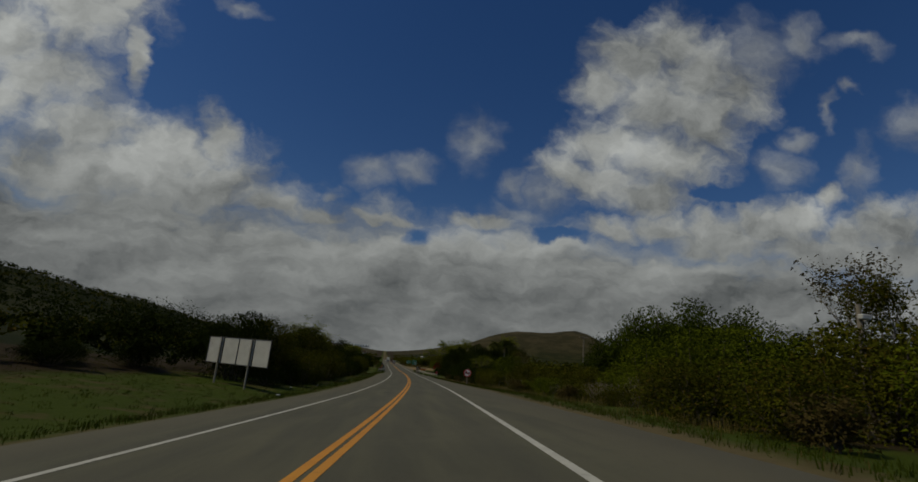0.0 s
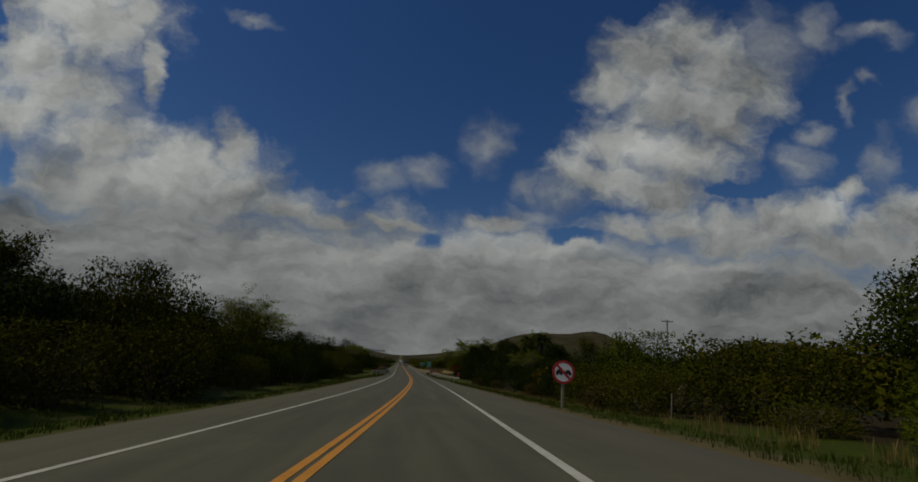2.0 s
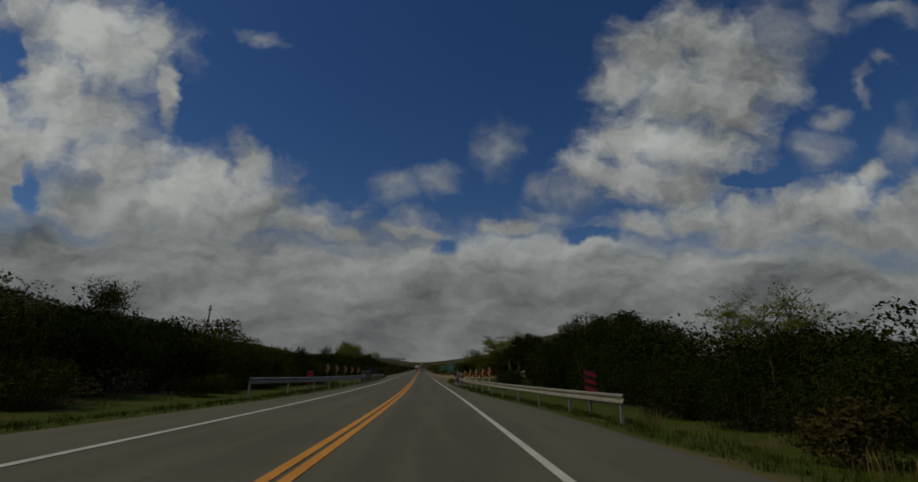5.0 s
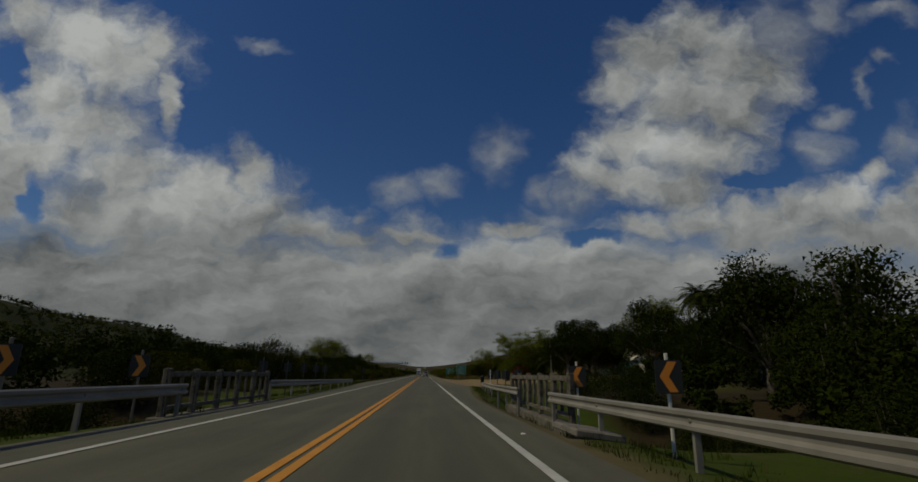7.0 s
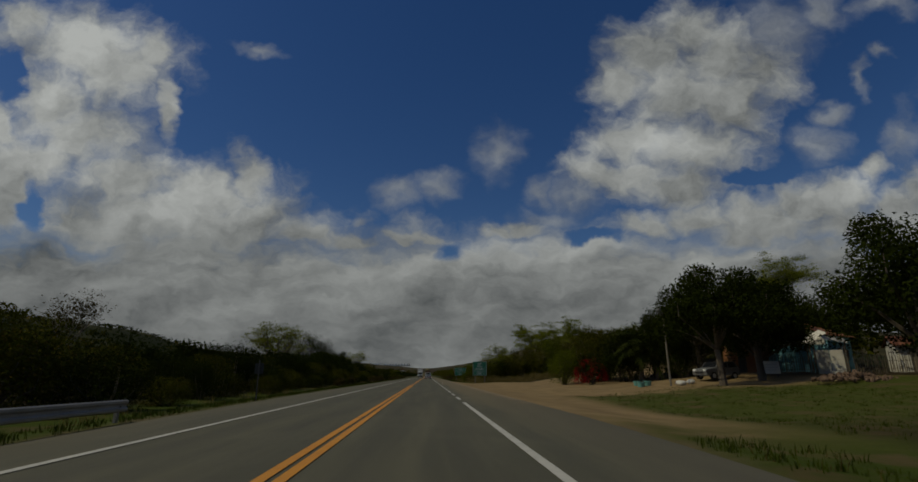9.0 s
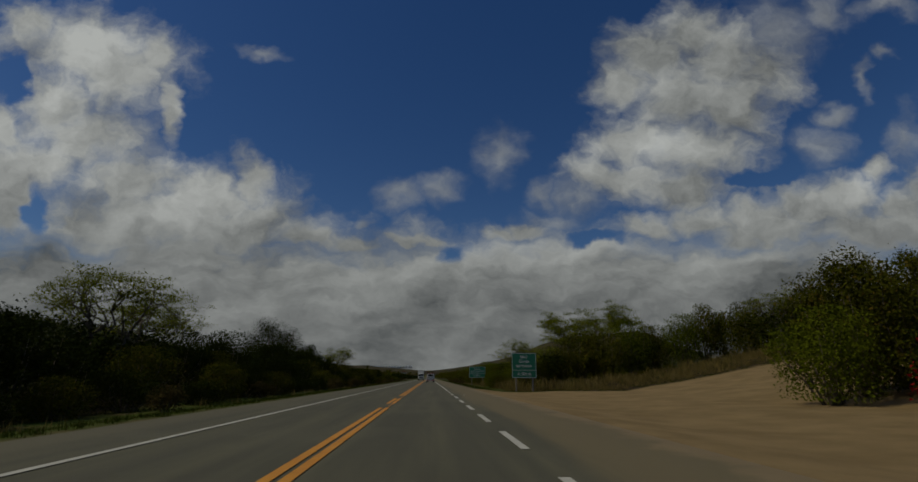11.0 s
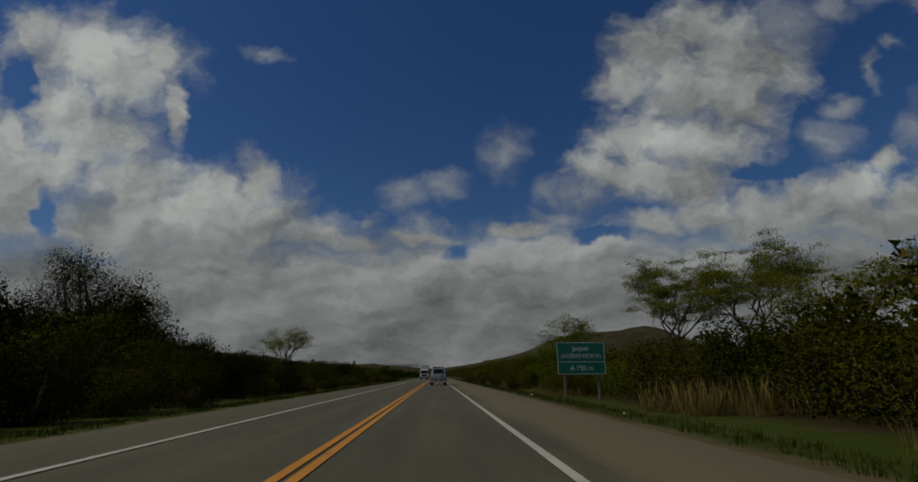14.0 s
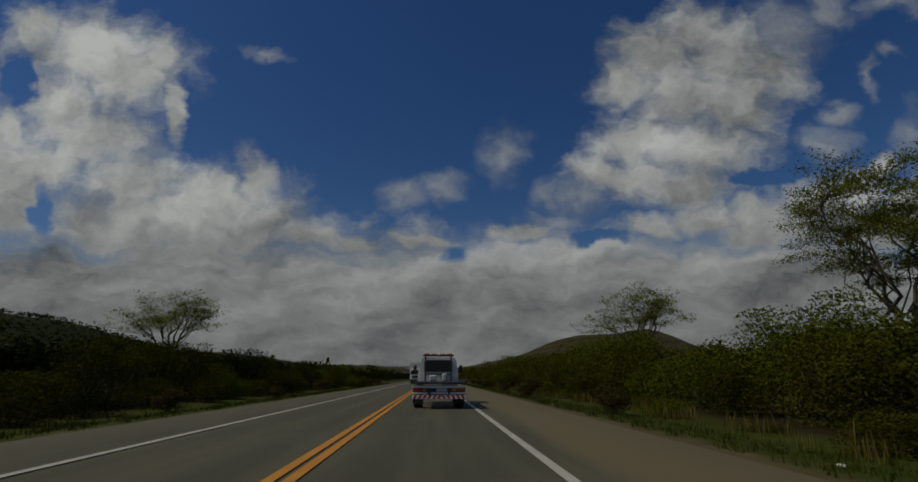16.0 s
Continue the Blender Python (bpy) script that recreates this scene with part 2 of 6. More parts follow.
def asphalt_material():
    m = bpy.data.materials.new("worn asphalt")
    m.use_nodes = True
    n = Nodes(m.node_tree)
    at = n.add("ShaderNodeTexCoord", 3)
    sep = n.lane(0)
    along = n.vec("MULTIPLY", at, (1.0, 0.06, 1.0))
    streak = n.noise(along, 1.6, 5, 0.6)
    grain = n.noise(at, 90, 2, 0.6)
    patch = n.noise(at, 0.25, 5, 0.6)
    col = n.mix(n.ramp(streak, 0.35, 0.68), (0.059, 0.058, 0.039), (0.093, 0.089, 0.056))
    col = n.mix(n.ramp(patch, 0.48, 0.62, 0.0, 0.5), col, (0.100, 0.096, 0.064))
    # tyre polish: two darker paths in each lane
    for mid in (-2.6, -1.0, 1.0, 2.6):
        d = n.math("ABSOLUTE", n.math("SUBTRACT", sep, mid))
        col = n.mix(n.ramp(d, 0.15, 0.65, 0.28, 0.0), col, (0.042, 0.041, 0.032))
    # fine wandering cracks
    line = n.math("ABSOLUTE", n.math("SUBTRACT", n.noise(n.vec("MULTIPLY", at, (1.0, 0.45, 1.0)), 0.55, 6, 0.62), 0.5))
    crack = n.math("MULTIPLY", n.ramp(line, 0.0, 0.006, 1.0, 0.0), n.ramp(patch, 0.50, 0.60, 0.0, 0.55))
    col = n.mix(crack, col, (0.022, 0.021, 0.017))
    # dusty, browner shoulders
    edge = n.ramp(n.math("ADD", n.math("ABSOLUTE", sep), n.math("MULTIPLY", n.math("SUBTRACT", streak, 0.5), 1.2)), 3.9, 5.6)
    col = n.mix(n.math("MULTIPLY", edge, 0.6), col, (0.088, 0.079, 0.052))
    dust = n.math("MULTIPLY", n.ramp(n.math("ADD", sep, n.math("MULTIPLY", n.math("SUBTRACT", streak, 0.5), 1.6)), 3.6, 4.6), n.ramp(n.lane(1), 200, 245))
    col = n.mix(n.math("MULTIPLY", dust, 0.85), col, (0.152, 0.120, 0.062))
    # sand carried out of the yard over the tarmac's edge
    spill = n.math("MULTIPLY", n.ramp(n.math("ADD", sep, n.math("MULTIPLY", n.math("SUBTRACT", n.noise(at, 0.7, 6, 0.65), 0.5), 3.0)), 5.7, 6.5), n.math("MULTIPLY", n.ramp(n.lane(1), 216, 228), n.ramp(n.lane(1), 297, 303, 1, 0)))
    col = n.mix(spill, col, (0.235, 0.172, 0.092))
    col = n.mix(n.ramp(grain, 0.35, 0.75, 0.0, 0.35), col, (0.145, 0.142, 0.100))
    bp = n.add("ShaderNodeBump", Strength=0.35, Distance=0.01, Height=grain)
    p = n.add("ShaderNodeBsdfPrincipled", Base_Color=col, Roughness=0.9, Normal=bp)
    n.add("ShaderNodeOutputMaterial", Surface=p)
    return m


def ground_material():
    m = bpy.data.materials.new("verge and scrubland")
    m.use_nodes = True
    n = Nodes(m.node_tree)
    at = n.add("ShaderNodeTexCoord", 3)
    lat, y = n.lane(0), n.lane(1)
    off = n.math("ABSOLUTE", lat)
    blot, mid, grain, huge = n.noise(at, 0.5, 5, 0.6), n.noise(at, 2.2, 4, 0.6), n.noise(at, 30, 3, 0.6), n.noise(at, 0.012, 6, 0.6)
    grass = n.mix(mid, (0.026, 0.044, 0.005), (0.062, 0.084, 0.010))
    grass = n.mix(n.ramp(blot, 0.50, 0.68, 0.0, 0.85), grass, (0.085, 0.066, 0.030))
    soil = n.mix(mid, (0.085, 0.070, 0.038), (0.150, 0.122, 0.066))
    # gravelly strip beside the tarmac
    narrow = n.math("MULTIPLY", n.ramp(y, 105, 142), n.ramp(y, 183, 222, 1, 0))
    rim = n.ramp(n.math("ADD", n.math("ADD", n.math("ADD", off, n.ramp(lat, -2, 2, 0.7, 0.0)), n.math("MULTIPLY", narrow, 1.9)), n.math("MULTIPLY", n.math("SUBTRACT", blot, 0.5), 3.2)), 6.6, 7.8)
    near = n.mix(rim, soil, grass)
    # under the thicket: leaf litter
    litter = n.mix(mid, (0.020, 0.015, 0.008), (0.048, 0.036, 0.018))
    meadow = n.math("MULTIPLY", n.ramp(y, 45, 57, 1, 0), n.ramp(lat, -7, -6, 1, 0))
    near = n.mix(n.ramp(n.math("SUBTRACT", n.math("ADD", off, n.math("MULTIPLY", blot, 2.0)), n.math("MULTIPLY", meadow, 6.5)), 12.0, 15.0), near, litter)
    # sandy yard on the east side
    yard = n.math("MULTIPLY", n.ramp(n.math("ADD", y, n.math("MULTIPLY", blot, 5.0)), 208, 220), n.ramp(n.math("ADD", n.math("SUBTRACT", y, n.ramp(lat, 7.5, 15, 7.0, 0.0)), n.math("MULTIPLY", blot, 3.0)), 291.0, 293.0, 1, 0))
    yard = n.math("MULTIPLY", yard, n.ramp(n.math("ADD", lat, n.math("MULTIPLY", mid, 1.2)), 6.6, 7.4))
    yard = n.math("MULTIPLY", yard, n.ramp(n.math("ADD", lat, n.math("MULTIPLY", blot, 5.0)), 38, 46, 1, 0))
    sand = n.mix(n.ramp(blot, 0.3, 0.7), (0.195, 0.142, 0.074), (0.275, 0.202, 0.108))
    sand = n.mix(n.ramp(grain, 0.4, 0.8, 0, 0.35), sand, (0.17, 0.11, 0.06))
    # tussocks at the yard's near corner
    lawn = n.math("MULTIPLY", n.ramp(n.math("ADD", y, n.math("MULTIPLY", blot, 6.0)), 233, 240, 1, 0), n.ramp(n.math("ADD", lat, n.math("MULTIPLY", blot, 3.0)), 12.0, 14.5))
    near = n.mix(yard, near, n.mix(n.math("MULTIPLY", lawn, 0.92), sand, grass))
    # far land: dry hills with green hollows
    far = n.mix(n.ramp(huge, 0.38, 0.62), (0.015, 0.021, 0.004), (0.034, 0.036, 0.009))
    far = n.mix(n.ramp(n.noise(at, 0.11, 5, 0.65), 0.45, 0.62, 0, 0.75), far, (0.011, 0.016, 0.004))
    dry = n.mix(n.ramp(huge, 0.4, 0.6), (0.052, 0.042, 0.024), (0.088, 0.066, 0.042))
    far = n.mix(n.math("MULTIPLY", n.ramp(y, 2600, 3200), 0.5), far, dry)
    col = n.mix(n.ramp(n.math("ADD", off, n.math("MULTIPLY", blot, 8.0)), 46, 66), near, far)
    bp = n.add("ShaderNodeBump", Strength=0.6, Distance=0.04, Height=n.math("ADD", grain, mid))
    p = n.add("ShaderNodeBsdfPrincipled", Base_Color=col, Roughness=0.95, Specular_IOR_Level=0.08, Normal=bp)
    n.add("ShaderNodeOutputMaterial", Surface=p)
    return m


ASPHALT, GROUND = asphalt_material(), ground_material()
YELLOW = material("worn yellow road paint", (0.50, 0.20, 0.015), (0.60, 0.27, 0.02), 1.5, 0.7, spot=(0.20, 0.12, 0.04), spot_at=(0.58, 0.78))
WHITE_LINE = material("worn white road paint", (0.40, 0.40, 0.37), (0.54, 0.54, 0.50), 1.5, 0.7, spot=(0.20, 0.195, 0.18), spot_at=(0.58, 0.78))
BARK = material("grey brown bark", (0.055, 0.042, 0.030), (0.12, 0.10, 0.075), 6, 0.95, fine=40, stretch=(1, 1, 0.2))
PALE_BARK = material("pale bark", (0.12, 0.10, 0.075), (0.24, 0.215, 0.17), 6, 0.95, fine=40, stretch=(1, 1, 0.2))
# also paints cloud shade: stream stretch, ridge and west thicket
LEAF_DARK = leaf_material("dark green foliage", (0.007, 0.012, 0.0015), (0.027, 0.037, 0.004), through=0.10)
LEAF_OLIVE = leaf_material("olive scrub foliage", (0.018, 0.023, 0.002), (0.088, 0.092, 0.007), (0.10, 0.072, 0.012), through=0.14)
LEAF_BRIGHT = leaf_material("fresh green foliage", (0.034, 0.050, 0.003), (0.118, 0.142, 0.008))
LEAF_GREEN = leaf_material("deep green foliage", (0.012, 0.021, 0.002), (0.058, 0.078, 0.006), through=0.12)
LEAF_FEATHER = leaf_material("feathery acacia foliage", (0.090, 0.110, 0.008), (0.205, 0.225, 0.022), through=0.38)
LEAF_DRY = leaf_material("half dry foliage", (0.038, 0.030, 0.010), (0.092, 0.070, 0.024), (0.04, 0.046, 0.009))
LEAF_PALM = leaf_material("palm fronds", (0.018, 0.027, 0.006), (0.055, 0.064, 0.014))
PETAL_YELLOW = leaf_material("yellow blossom", (0.42, 0.22, 0.010), (0.55, 0.33, 0.02))
PETAL_RED = leaf_material("crimson bracts", (0.16, 0.006, 0.008), (0.28, 0.015, 0.018))
STRAW = leaf_material("dry grass", (0.085, 0.072, 0.020), (0.40, 0.30, 0.115), (0.07, 0.085, 0.016), through=0.3)
GRASS = leaf_material("verge grass", (0.024, 0.040, 0.004), (0.066, 0.086, 0.010), (0.11, 0.085, 0.03))
STEEL = material("weathered galvanised steel", (0.22, 0.205, 0.175), (0.33, 0.31, 0.27), 1.2, 0.55, metal=0.35, bump=0.05, spot=(0.20, 0.14, 0.09), spot_at=(0.62, 0.8))
CONCRETE = material("stained concrete", (0.11, 0.10, 0.085), (0.23, 0.21, 0.18), 1.5, 0.9, bump=0.3, spot=(0.07, 0.065, 0.055), spot_at=(0.5, 0.7))
CONCRETE_OLD = material("blackened old concrete", (0.060, 0.052, 0.040), (0.19, 0.17, 0.135), 2.2, 0.95, bump=0.4, spot=(0.034, 0.030, 0.022), spot_at=(0.48, 0.66))
SIGN_GREEN = material("green reflective sheet", (0.010, 0.155, 0.090), (0.014, 0.180, 0.105), 3, 0.45, bump=0.02)
SIGN_WHITE = material("white reflective sheet", (0.74, 0.75, 0.74), (0.82, 0.82, 0.81), 2, 0.45, bump=0.02)
SIGN_RED = material("red reflective sheet", (0.40, 0.015, 0.02), (0.48, 0.025, 0.03), 3, 0.45, bump=0.02)
SIGN_BLACK = material("black sheet", (0.012, 0.012, 0.012), (0.022, 0.022, 0.021), 3, 0.5, bump=0.02)
SIGN_ORANGE = material("orange reflective sheet", (0.62, 0.21, 0.02), (0.72, 0.27, 0.03), 3, 0.45, bump=0.02)
PANEL_BACK = material("bare aluminium panel back", (0.42, 0.42, 0.41), (0.55, 0.55, 0.535), 1.2, 0.6, metal=0.2, bump=0.03, spot=(0.30, 0.28, 0.25), spot_at=(0.6, 0.75))
POST_DARK = material("dark painted steel", (0.03, 0.03, 0.03), (0.06, 0.058, 0.055), 4, 0.6)
POST_WOOD = material("grey timber", (0.14, 0.12, 0.095), (0.26, 0.23, 0.19), 5, 0.9, stretch=(1, 1, 0.15))
WHITE_PAINT = material("white vehicle paint", (0.66, 0.66, 0.65), (0.76, 0.76, 0.75), 1.0, 0.35, bump=0.0, spot=(0.45, 0.43, 0.40), spot_at=(0.62, 0.8))
BLACK_PLASTIC = material("black plastic", (0.012, 0.012, 0.012), (0.025, 0.025, 0.025), 5, 0.6, bump=0.05)
RUBBER = material("tyre rubber", (0.012, 0.012, 0.012), (0.028, 0.027, 0.026), 8, 0.9)
DARK_GLASS = material("dark window glass", (0.006, 0.007, 0.008), (0.010, 0.011, 0.012), 2, 0.28, bump=0.0)
LAMP_RED = material("red lamp lens", (0.36, 0.02, 0.015), (0.45, 0.03, 0.02), 20, 0.3, bump=0.0)
LAMP_AMBER = material("amber lamp lens", (0.55, 0.20, 0.02), (0.65, 0.26, 0.03), 20, 0.3, bump=0.0)
RUST_BROWN = material("brown cargo boards", (0.10, 0.065, 0.04), (0.17, 0.115, 0.075), 2, 0.85, spot=(0.06, 0.04, 0.03))
RENDER_WHITE = material("whitewashed plaster", (0.55, 0.54, 0.50), (0.68, 0.67, 0.63), 1.0, 0.9, spot=(0.34, 0.30, 0.25), spot_at=(0.56, 0.75))
RENDER_ORANGE = material("orange plaster", (0.46, 0.20, 0.09), (0.56, 0.27, 0.13), 1.0, 0.9, spot=(0.30, 0.17, 0.11))
RENDER_BLUE = material("sky blue plaster", (0.12, 0.33, 0.44), (0.19, 0.42, 0.52), 1.0, 0.9, spot=(0.35, 0.36, 0.34))
ROOF_TILE = material("clay roof tiles", (0.13, 0.050, 0.030), (0.24, 0.095, 0.050), 2.0, 0.9, fine=30, spot=(0.10, 0.05, 0.035))
SHEET_METAL = material("old roofing sheet", (0.30, 0.30, 0.29), (0.46, 0.46, 0.45), 1.0, 0.6, metal=0.3, spot=(0.22, 0.13, 0.08))
STAKE = material("weathered stakes", (0.075, 0.06, 0.045), (0.165, 0.138, 0.105), 4, 0.95, random_mix=0.6, stretch=(1, 1, 0.15))
CAR_GREY = material("dusty grey car paint", (0.12, 0.125, 0.13), (0.17, 0.17, 0.17), 1.0, 0.4, bump=0.0)
RUBBLE = material("broken brick and stone", (0.085, 0.050, 0.034), (0.165, 0.110, 0.075), 3, 0.95, random_mix=0.5)
BAG_WHITE = material("white sacks", (0.5, 0.5, 0.48), (0.62, 0.62, 0.6), 5, 0.8)
TEAL = material("teal plastic", (0.10, 0.30, 0.28), (0.16, 0.36, 0.33), 3, 0.6)


# ---- building tools ----
def part(name, bm, mat, parent=None, label="", smooth=False):
    """Links a bmesh as one mesh object under a thing."""
    me = bpy.data.meshes.new(name)
    bm.to_mesh(me)
    bm.free()
    me.materials.append(mat)
    if smooth:
        me.shade_smooth()
    ob = new(name, me)
    if parent:
        ob.parent = parent
    if label:
        ob["label"] = label
    return ob


def sheet(name, verts, faces, mat, parent=None, label="", smooth=False):
    me = bpy.data.meshes.new(name)
    me.from_pydata([tuple(v) for v in verts], [], [tuple(f) for f in faces])
    me.update()
    me.materials.append(mat)
    if smooth:
        me.shade_smooth()
    ob = new(name, me)
    if parent:
        ob.parent = parent
    if label:
        ob["label"] = label
    return ob


def thing(name, m, label, category, group="", kind=""):
    ob = new(name)
    ob.empty_display_size = 0.2
    ob.matrix_world = m
    return tagged(ob, label, category, group, kind)


def box(bm, cx, cy, cz, sx, sy, sz, bevel=0.0, m=None):
    """A block centred at (cx, cy, cz), with worn edges."""
    r = bmesh.ops.create_cube(bm, size=1.0)
    vs = r["verts"]
    bmesh.ops.scale(bm, verts=vs, vec=(sx, sy, sz))
    bmesh.ops.translate(bm, verts=vs, vec=(cx, cy, cz))
    if bevel:
        es = list({e for v in vs for e in v.link_edges})
        got = bmesh.ops.bevel(bm, geom=es, offset=bevel, segments=1, affect="EDGES")
        vs = list({v for f in got["faces"] for v in f.verts} | {v for v in vs if v.is_valid})
    if m is not None:
        bmesh.ops.transform(bm, matrix=m, verts=vs)
    return vs


def rod(bm, a, b, r0, r1=None, n=8):
    """A tapered round bar from a to b."""
    a, b = Vector(a), Vector(b)
    r1 = r0 if r1 is None else r1
    d = b - a
    m = Matrix.Translation((a + b) / 2) @ d.to_track_quat("Z", "Y").to_matrix().to_4x4()
    return bmesh.ops.create_cone(bm, cap_ends=True, segments=n, radius1=r0, radius2=r1, depth=d.length, matrix=m)["verts"]


def limb(verts, faces, pts, radii, n=5):
    """A bent tapered tube appended to lists of vertices and faces."""
    base = len(verts)
    for i, p in enumerate(pts):
        q = pts[min(i + 1, len(pts) - 1)] - pts[max(i - 1, 0)]
        q = q.normalized() if q.length > 1e-6 else Vector((0, 0, 1))
        s = q.orthogonal().normalized()
        t = q.cross(s)
        for k in range(n):
            a = 2 * math.pi * k / n
            verts.append(p + (s * math.cos(a) + t * math.sin(a)) * radii[i])
    for i in range(len(pts) - 1):
        for k in range(n):
            k2 = (k + 1) % n
            faces.append((base + i * n + k, base + i * n + k2, base + (i + 1) * n + k2, base + (i + 1) * n + k))


def leaves(points, size, rng, droop=0.3, slim=0.55, outward=None, loose=0.55):
    """Small pointed leaves at the points; they lie across the outward directions where given."""
    verts, faces = [], []
    for k, p in enumerate(points):
        d = Vector((rng.gauss(0, 1), rng.gauss(0, 1), rng.gauss(0, 0.7) - droop)).normalized()
        if outward:
            o = outward[k] + Vector((rng.gauss(0, loose), rng.gauss(0, loose), rng.gauss(0, loose)))
        else:
            o = Vector((rng.gauss(0, 1), rng.gauss(0, 1), rng.gauss(0, 1)))
        s = d.cross(o).normalized()
        L = size * rng.uniform(0.6, 1.35)
        w = L * slim * 0.55
        i = len(verts)
        verts += [p - d * L * 0.5 - s * w, p - d * L * 0.35 + s * w, p + d * L * 0.6]
        faces.append((i, i + 1, i + 2))
    return verts, faces


# ---- the line of the road ----
def road_x(y):
    return -3.159e-4 * max(0.0, 155.7 - y) ** 2


def road_z(y):
    return 7.98e-5 * max(0.0, 187.7 - y) ** 2


def road_bank(y):
    return math.tan(radians(4.83)) * min(1.0, max(0.0, (114.6 - y) / 77.3))


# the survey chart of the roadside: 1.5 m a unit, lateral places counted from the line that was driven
CHART, DRIVEN = 1.5, 1.82
CHART_LINE = ([12, 41, 71, 107, 143, 180], [1.43, 1.55, 1.87, 1.65, 1.93, 2.14])


def spot(l, y):
    """True lateral place and way along of a place on the chart."""
    return DRIVEN + CHART * (l - float(np.interp(y, *CHART_LINE))), CHART * y


def level(v):
    """True height over the road of a charted height."""
    return 1.20 + CHART * (v - 1.16)


def hump(x, y, cx, cy, sx, sy, h):
    return h * math.exp(-((x - cx) / sx) ** 2 - ((y - cy) / sy) ** 2)


def ease(t):
    t = max(0.0, min(1.0, t))
    return t * t * (3 - 2 * t)


def edge_east(y):
    """Where the tarmac ends: narrow on the bridge, wide beyond it."""
    return 6.3 - 1.7 * ease((y - 126) / 27) + 2.0 * ease((y - 178) / 36)


def edge_west(y):
    return -6.3 + 1.3 * ease((y - 105) / 37) - 1.3 * ease((y - 187) / 45)


def verge(l, y):
    """Metres outside the tarmac."""
    return l - edge_east(y) if l > 0 else edge_west(y) - l


def land(l, y):
    """Height of the land at l metres beside the centre line."""
    a = abs(l)
    z = road_z(y) + road_bank(y) * max(-9.0, min(9.0, l))
    out = verge(l, y)
    z -= 0.28 * ease(out / 3.5)
    if l > 8 and 208 < y < 345:
        e = min(1.0, (y - 208) / 18) * min(1.0, max(0.0, (345 - y) / 30))
        g = max(0.0, min(1.0, (l - 11) / 16))
        z += e * (0.6 * g * g * (3 - 2 * g) + 1.0 * ease((l - 24) / 16))
    if l > 22 and 225 < y < 375:
        z += hump(l, y, 65, 297, 25, 30, 6.0)
    # the stream bed under the bridge
    if 165 < y < 186:
        e = math.cos((y - 175.5) / 10.5 * math.pi / 2)
        z -= 2.6 * e * max(0.0, min(1.0, (out - 0.35) / 1.6)) * max(0.0, min(1.0, (32 - a) / 12))
    # grassy rise to the west at the start
    if l < -8 and y < 90:
        z += min(2.2, (-8 - l) * 0.075) * min(1.0, (90 - y) / 45)
    if a > 9:
        z += noise.noise(Vector((l * 0.11, y * 0.11, 3.0))) * 0.35 * min(1.0, (a - 9) / 5)
    return z + CHART * hills((road_x(y) + l) / CHART, y / CHART, a / CHART)


def hills(x, y, a):
    """The far land, in chart units."""
    z = 0.0
    w = max(0.0, min(1.0, (a - 40) / 160))
    z += w * 6.0 * (0.5 + noise.noise(Vector((x * 0.004, y * 0.004, 1.0))))
    ridge = math.exp(-((x + 330) / 130) ** 2) * (38 + 9 * noise.noise(Vector((0, y * 0.006, 5.0))))
    z += ridge * max(0.0, min(1.0, (1200 - y) / 450)) * ease((a - 10) / 60)
    z += hump(x, y, -35, 930, 75, 70, 4.0)
    z += hump(x, y, 630, 2400, 240, 450, 112) + hump(x, y, 930, 2400, 200, 450, 84) + hump(x, y, 1080, 2400, 180, 450, 18) + hump(x, y, 280, 2400, 300, 450, 32) + hump(x, y, 930, 2400, 110, 450, 34) + hump(x, y, 1420, 2600, 300, 450, 30) + hump(x, y, 900, 2450, 700, 600, 52) + hump(x, y, 260, 1250, 200, 300, 28)
    z += hump(x, y, 2300, 3000, 300, 700, 225) + hump(x, y, 2800, 3050, 330, 700, 240) + hump(x, y, 1850, 2900, 420, 600, 120)
    z += hump(x, y, -300, 2800, 300, 350, 44) + hump(x, y, -1100, 2800, 500, 600, 120)
    if a > 60:
        z += noise.fractal(Vector((x * 0.006, y * 0.006, 9.0)), 0.8, 2.1, 4) * 6.0 * min(1.0, (a - 60) / 250)
    return z


def on_land(l, y, dz=0.0):
    return Vector((road_x(y) + l, y, land(l, y) + dz))


def on_road(l, y, dz=0.0):
    return Vector((road_x(y) + l, y, road_z(y) + road_bank(y) * l + dz))


def stations(stops):
    out = []
    for a, b, step in stops:
        n = max(1, round((b - a) / step))
        out += [a + (b - a) * i / n for i in range(n)]
    return out + [stops[-1][1]]


def lane_sheet(name, ys, ls, height, mat):
    """A sheet in road coordinates; the lane coordinates go along as a UV map."""
    verts = [(road_x(y) + l, y, height(l, y)) for y in ys for l in ls]
    k = len(ls)
    faces = [(j * k + i, j * k + i + 1, (j + 1) * k + i + 1, (j + 1) * k + i) for j in range(len(ys) - 1) for i in range(k - 1)]
    ob = sheet(name, verts, faces, mat, smooth=True)
    uv = ob.data.uv_layers.new(name="lane")
    co = np.array([(ls[v % k], ys[v // k]) for f in faces for v in f], dtype=np.float32).ravel()
    uv.data.foreach_set("uv", co)
    return ob


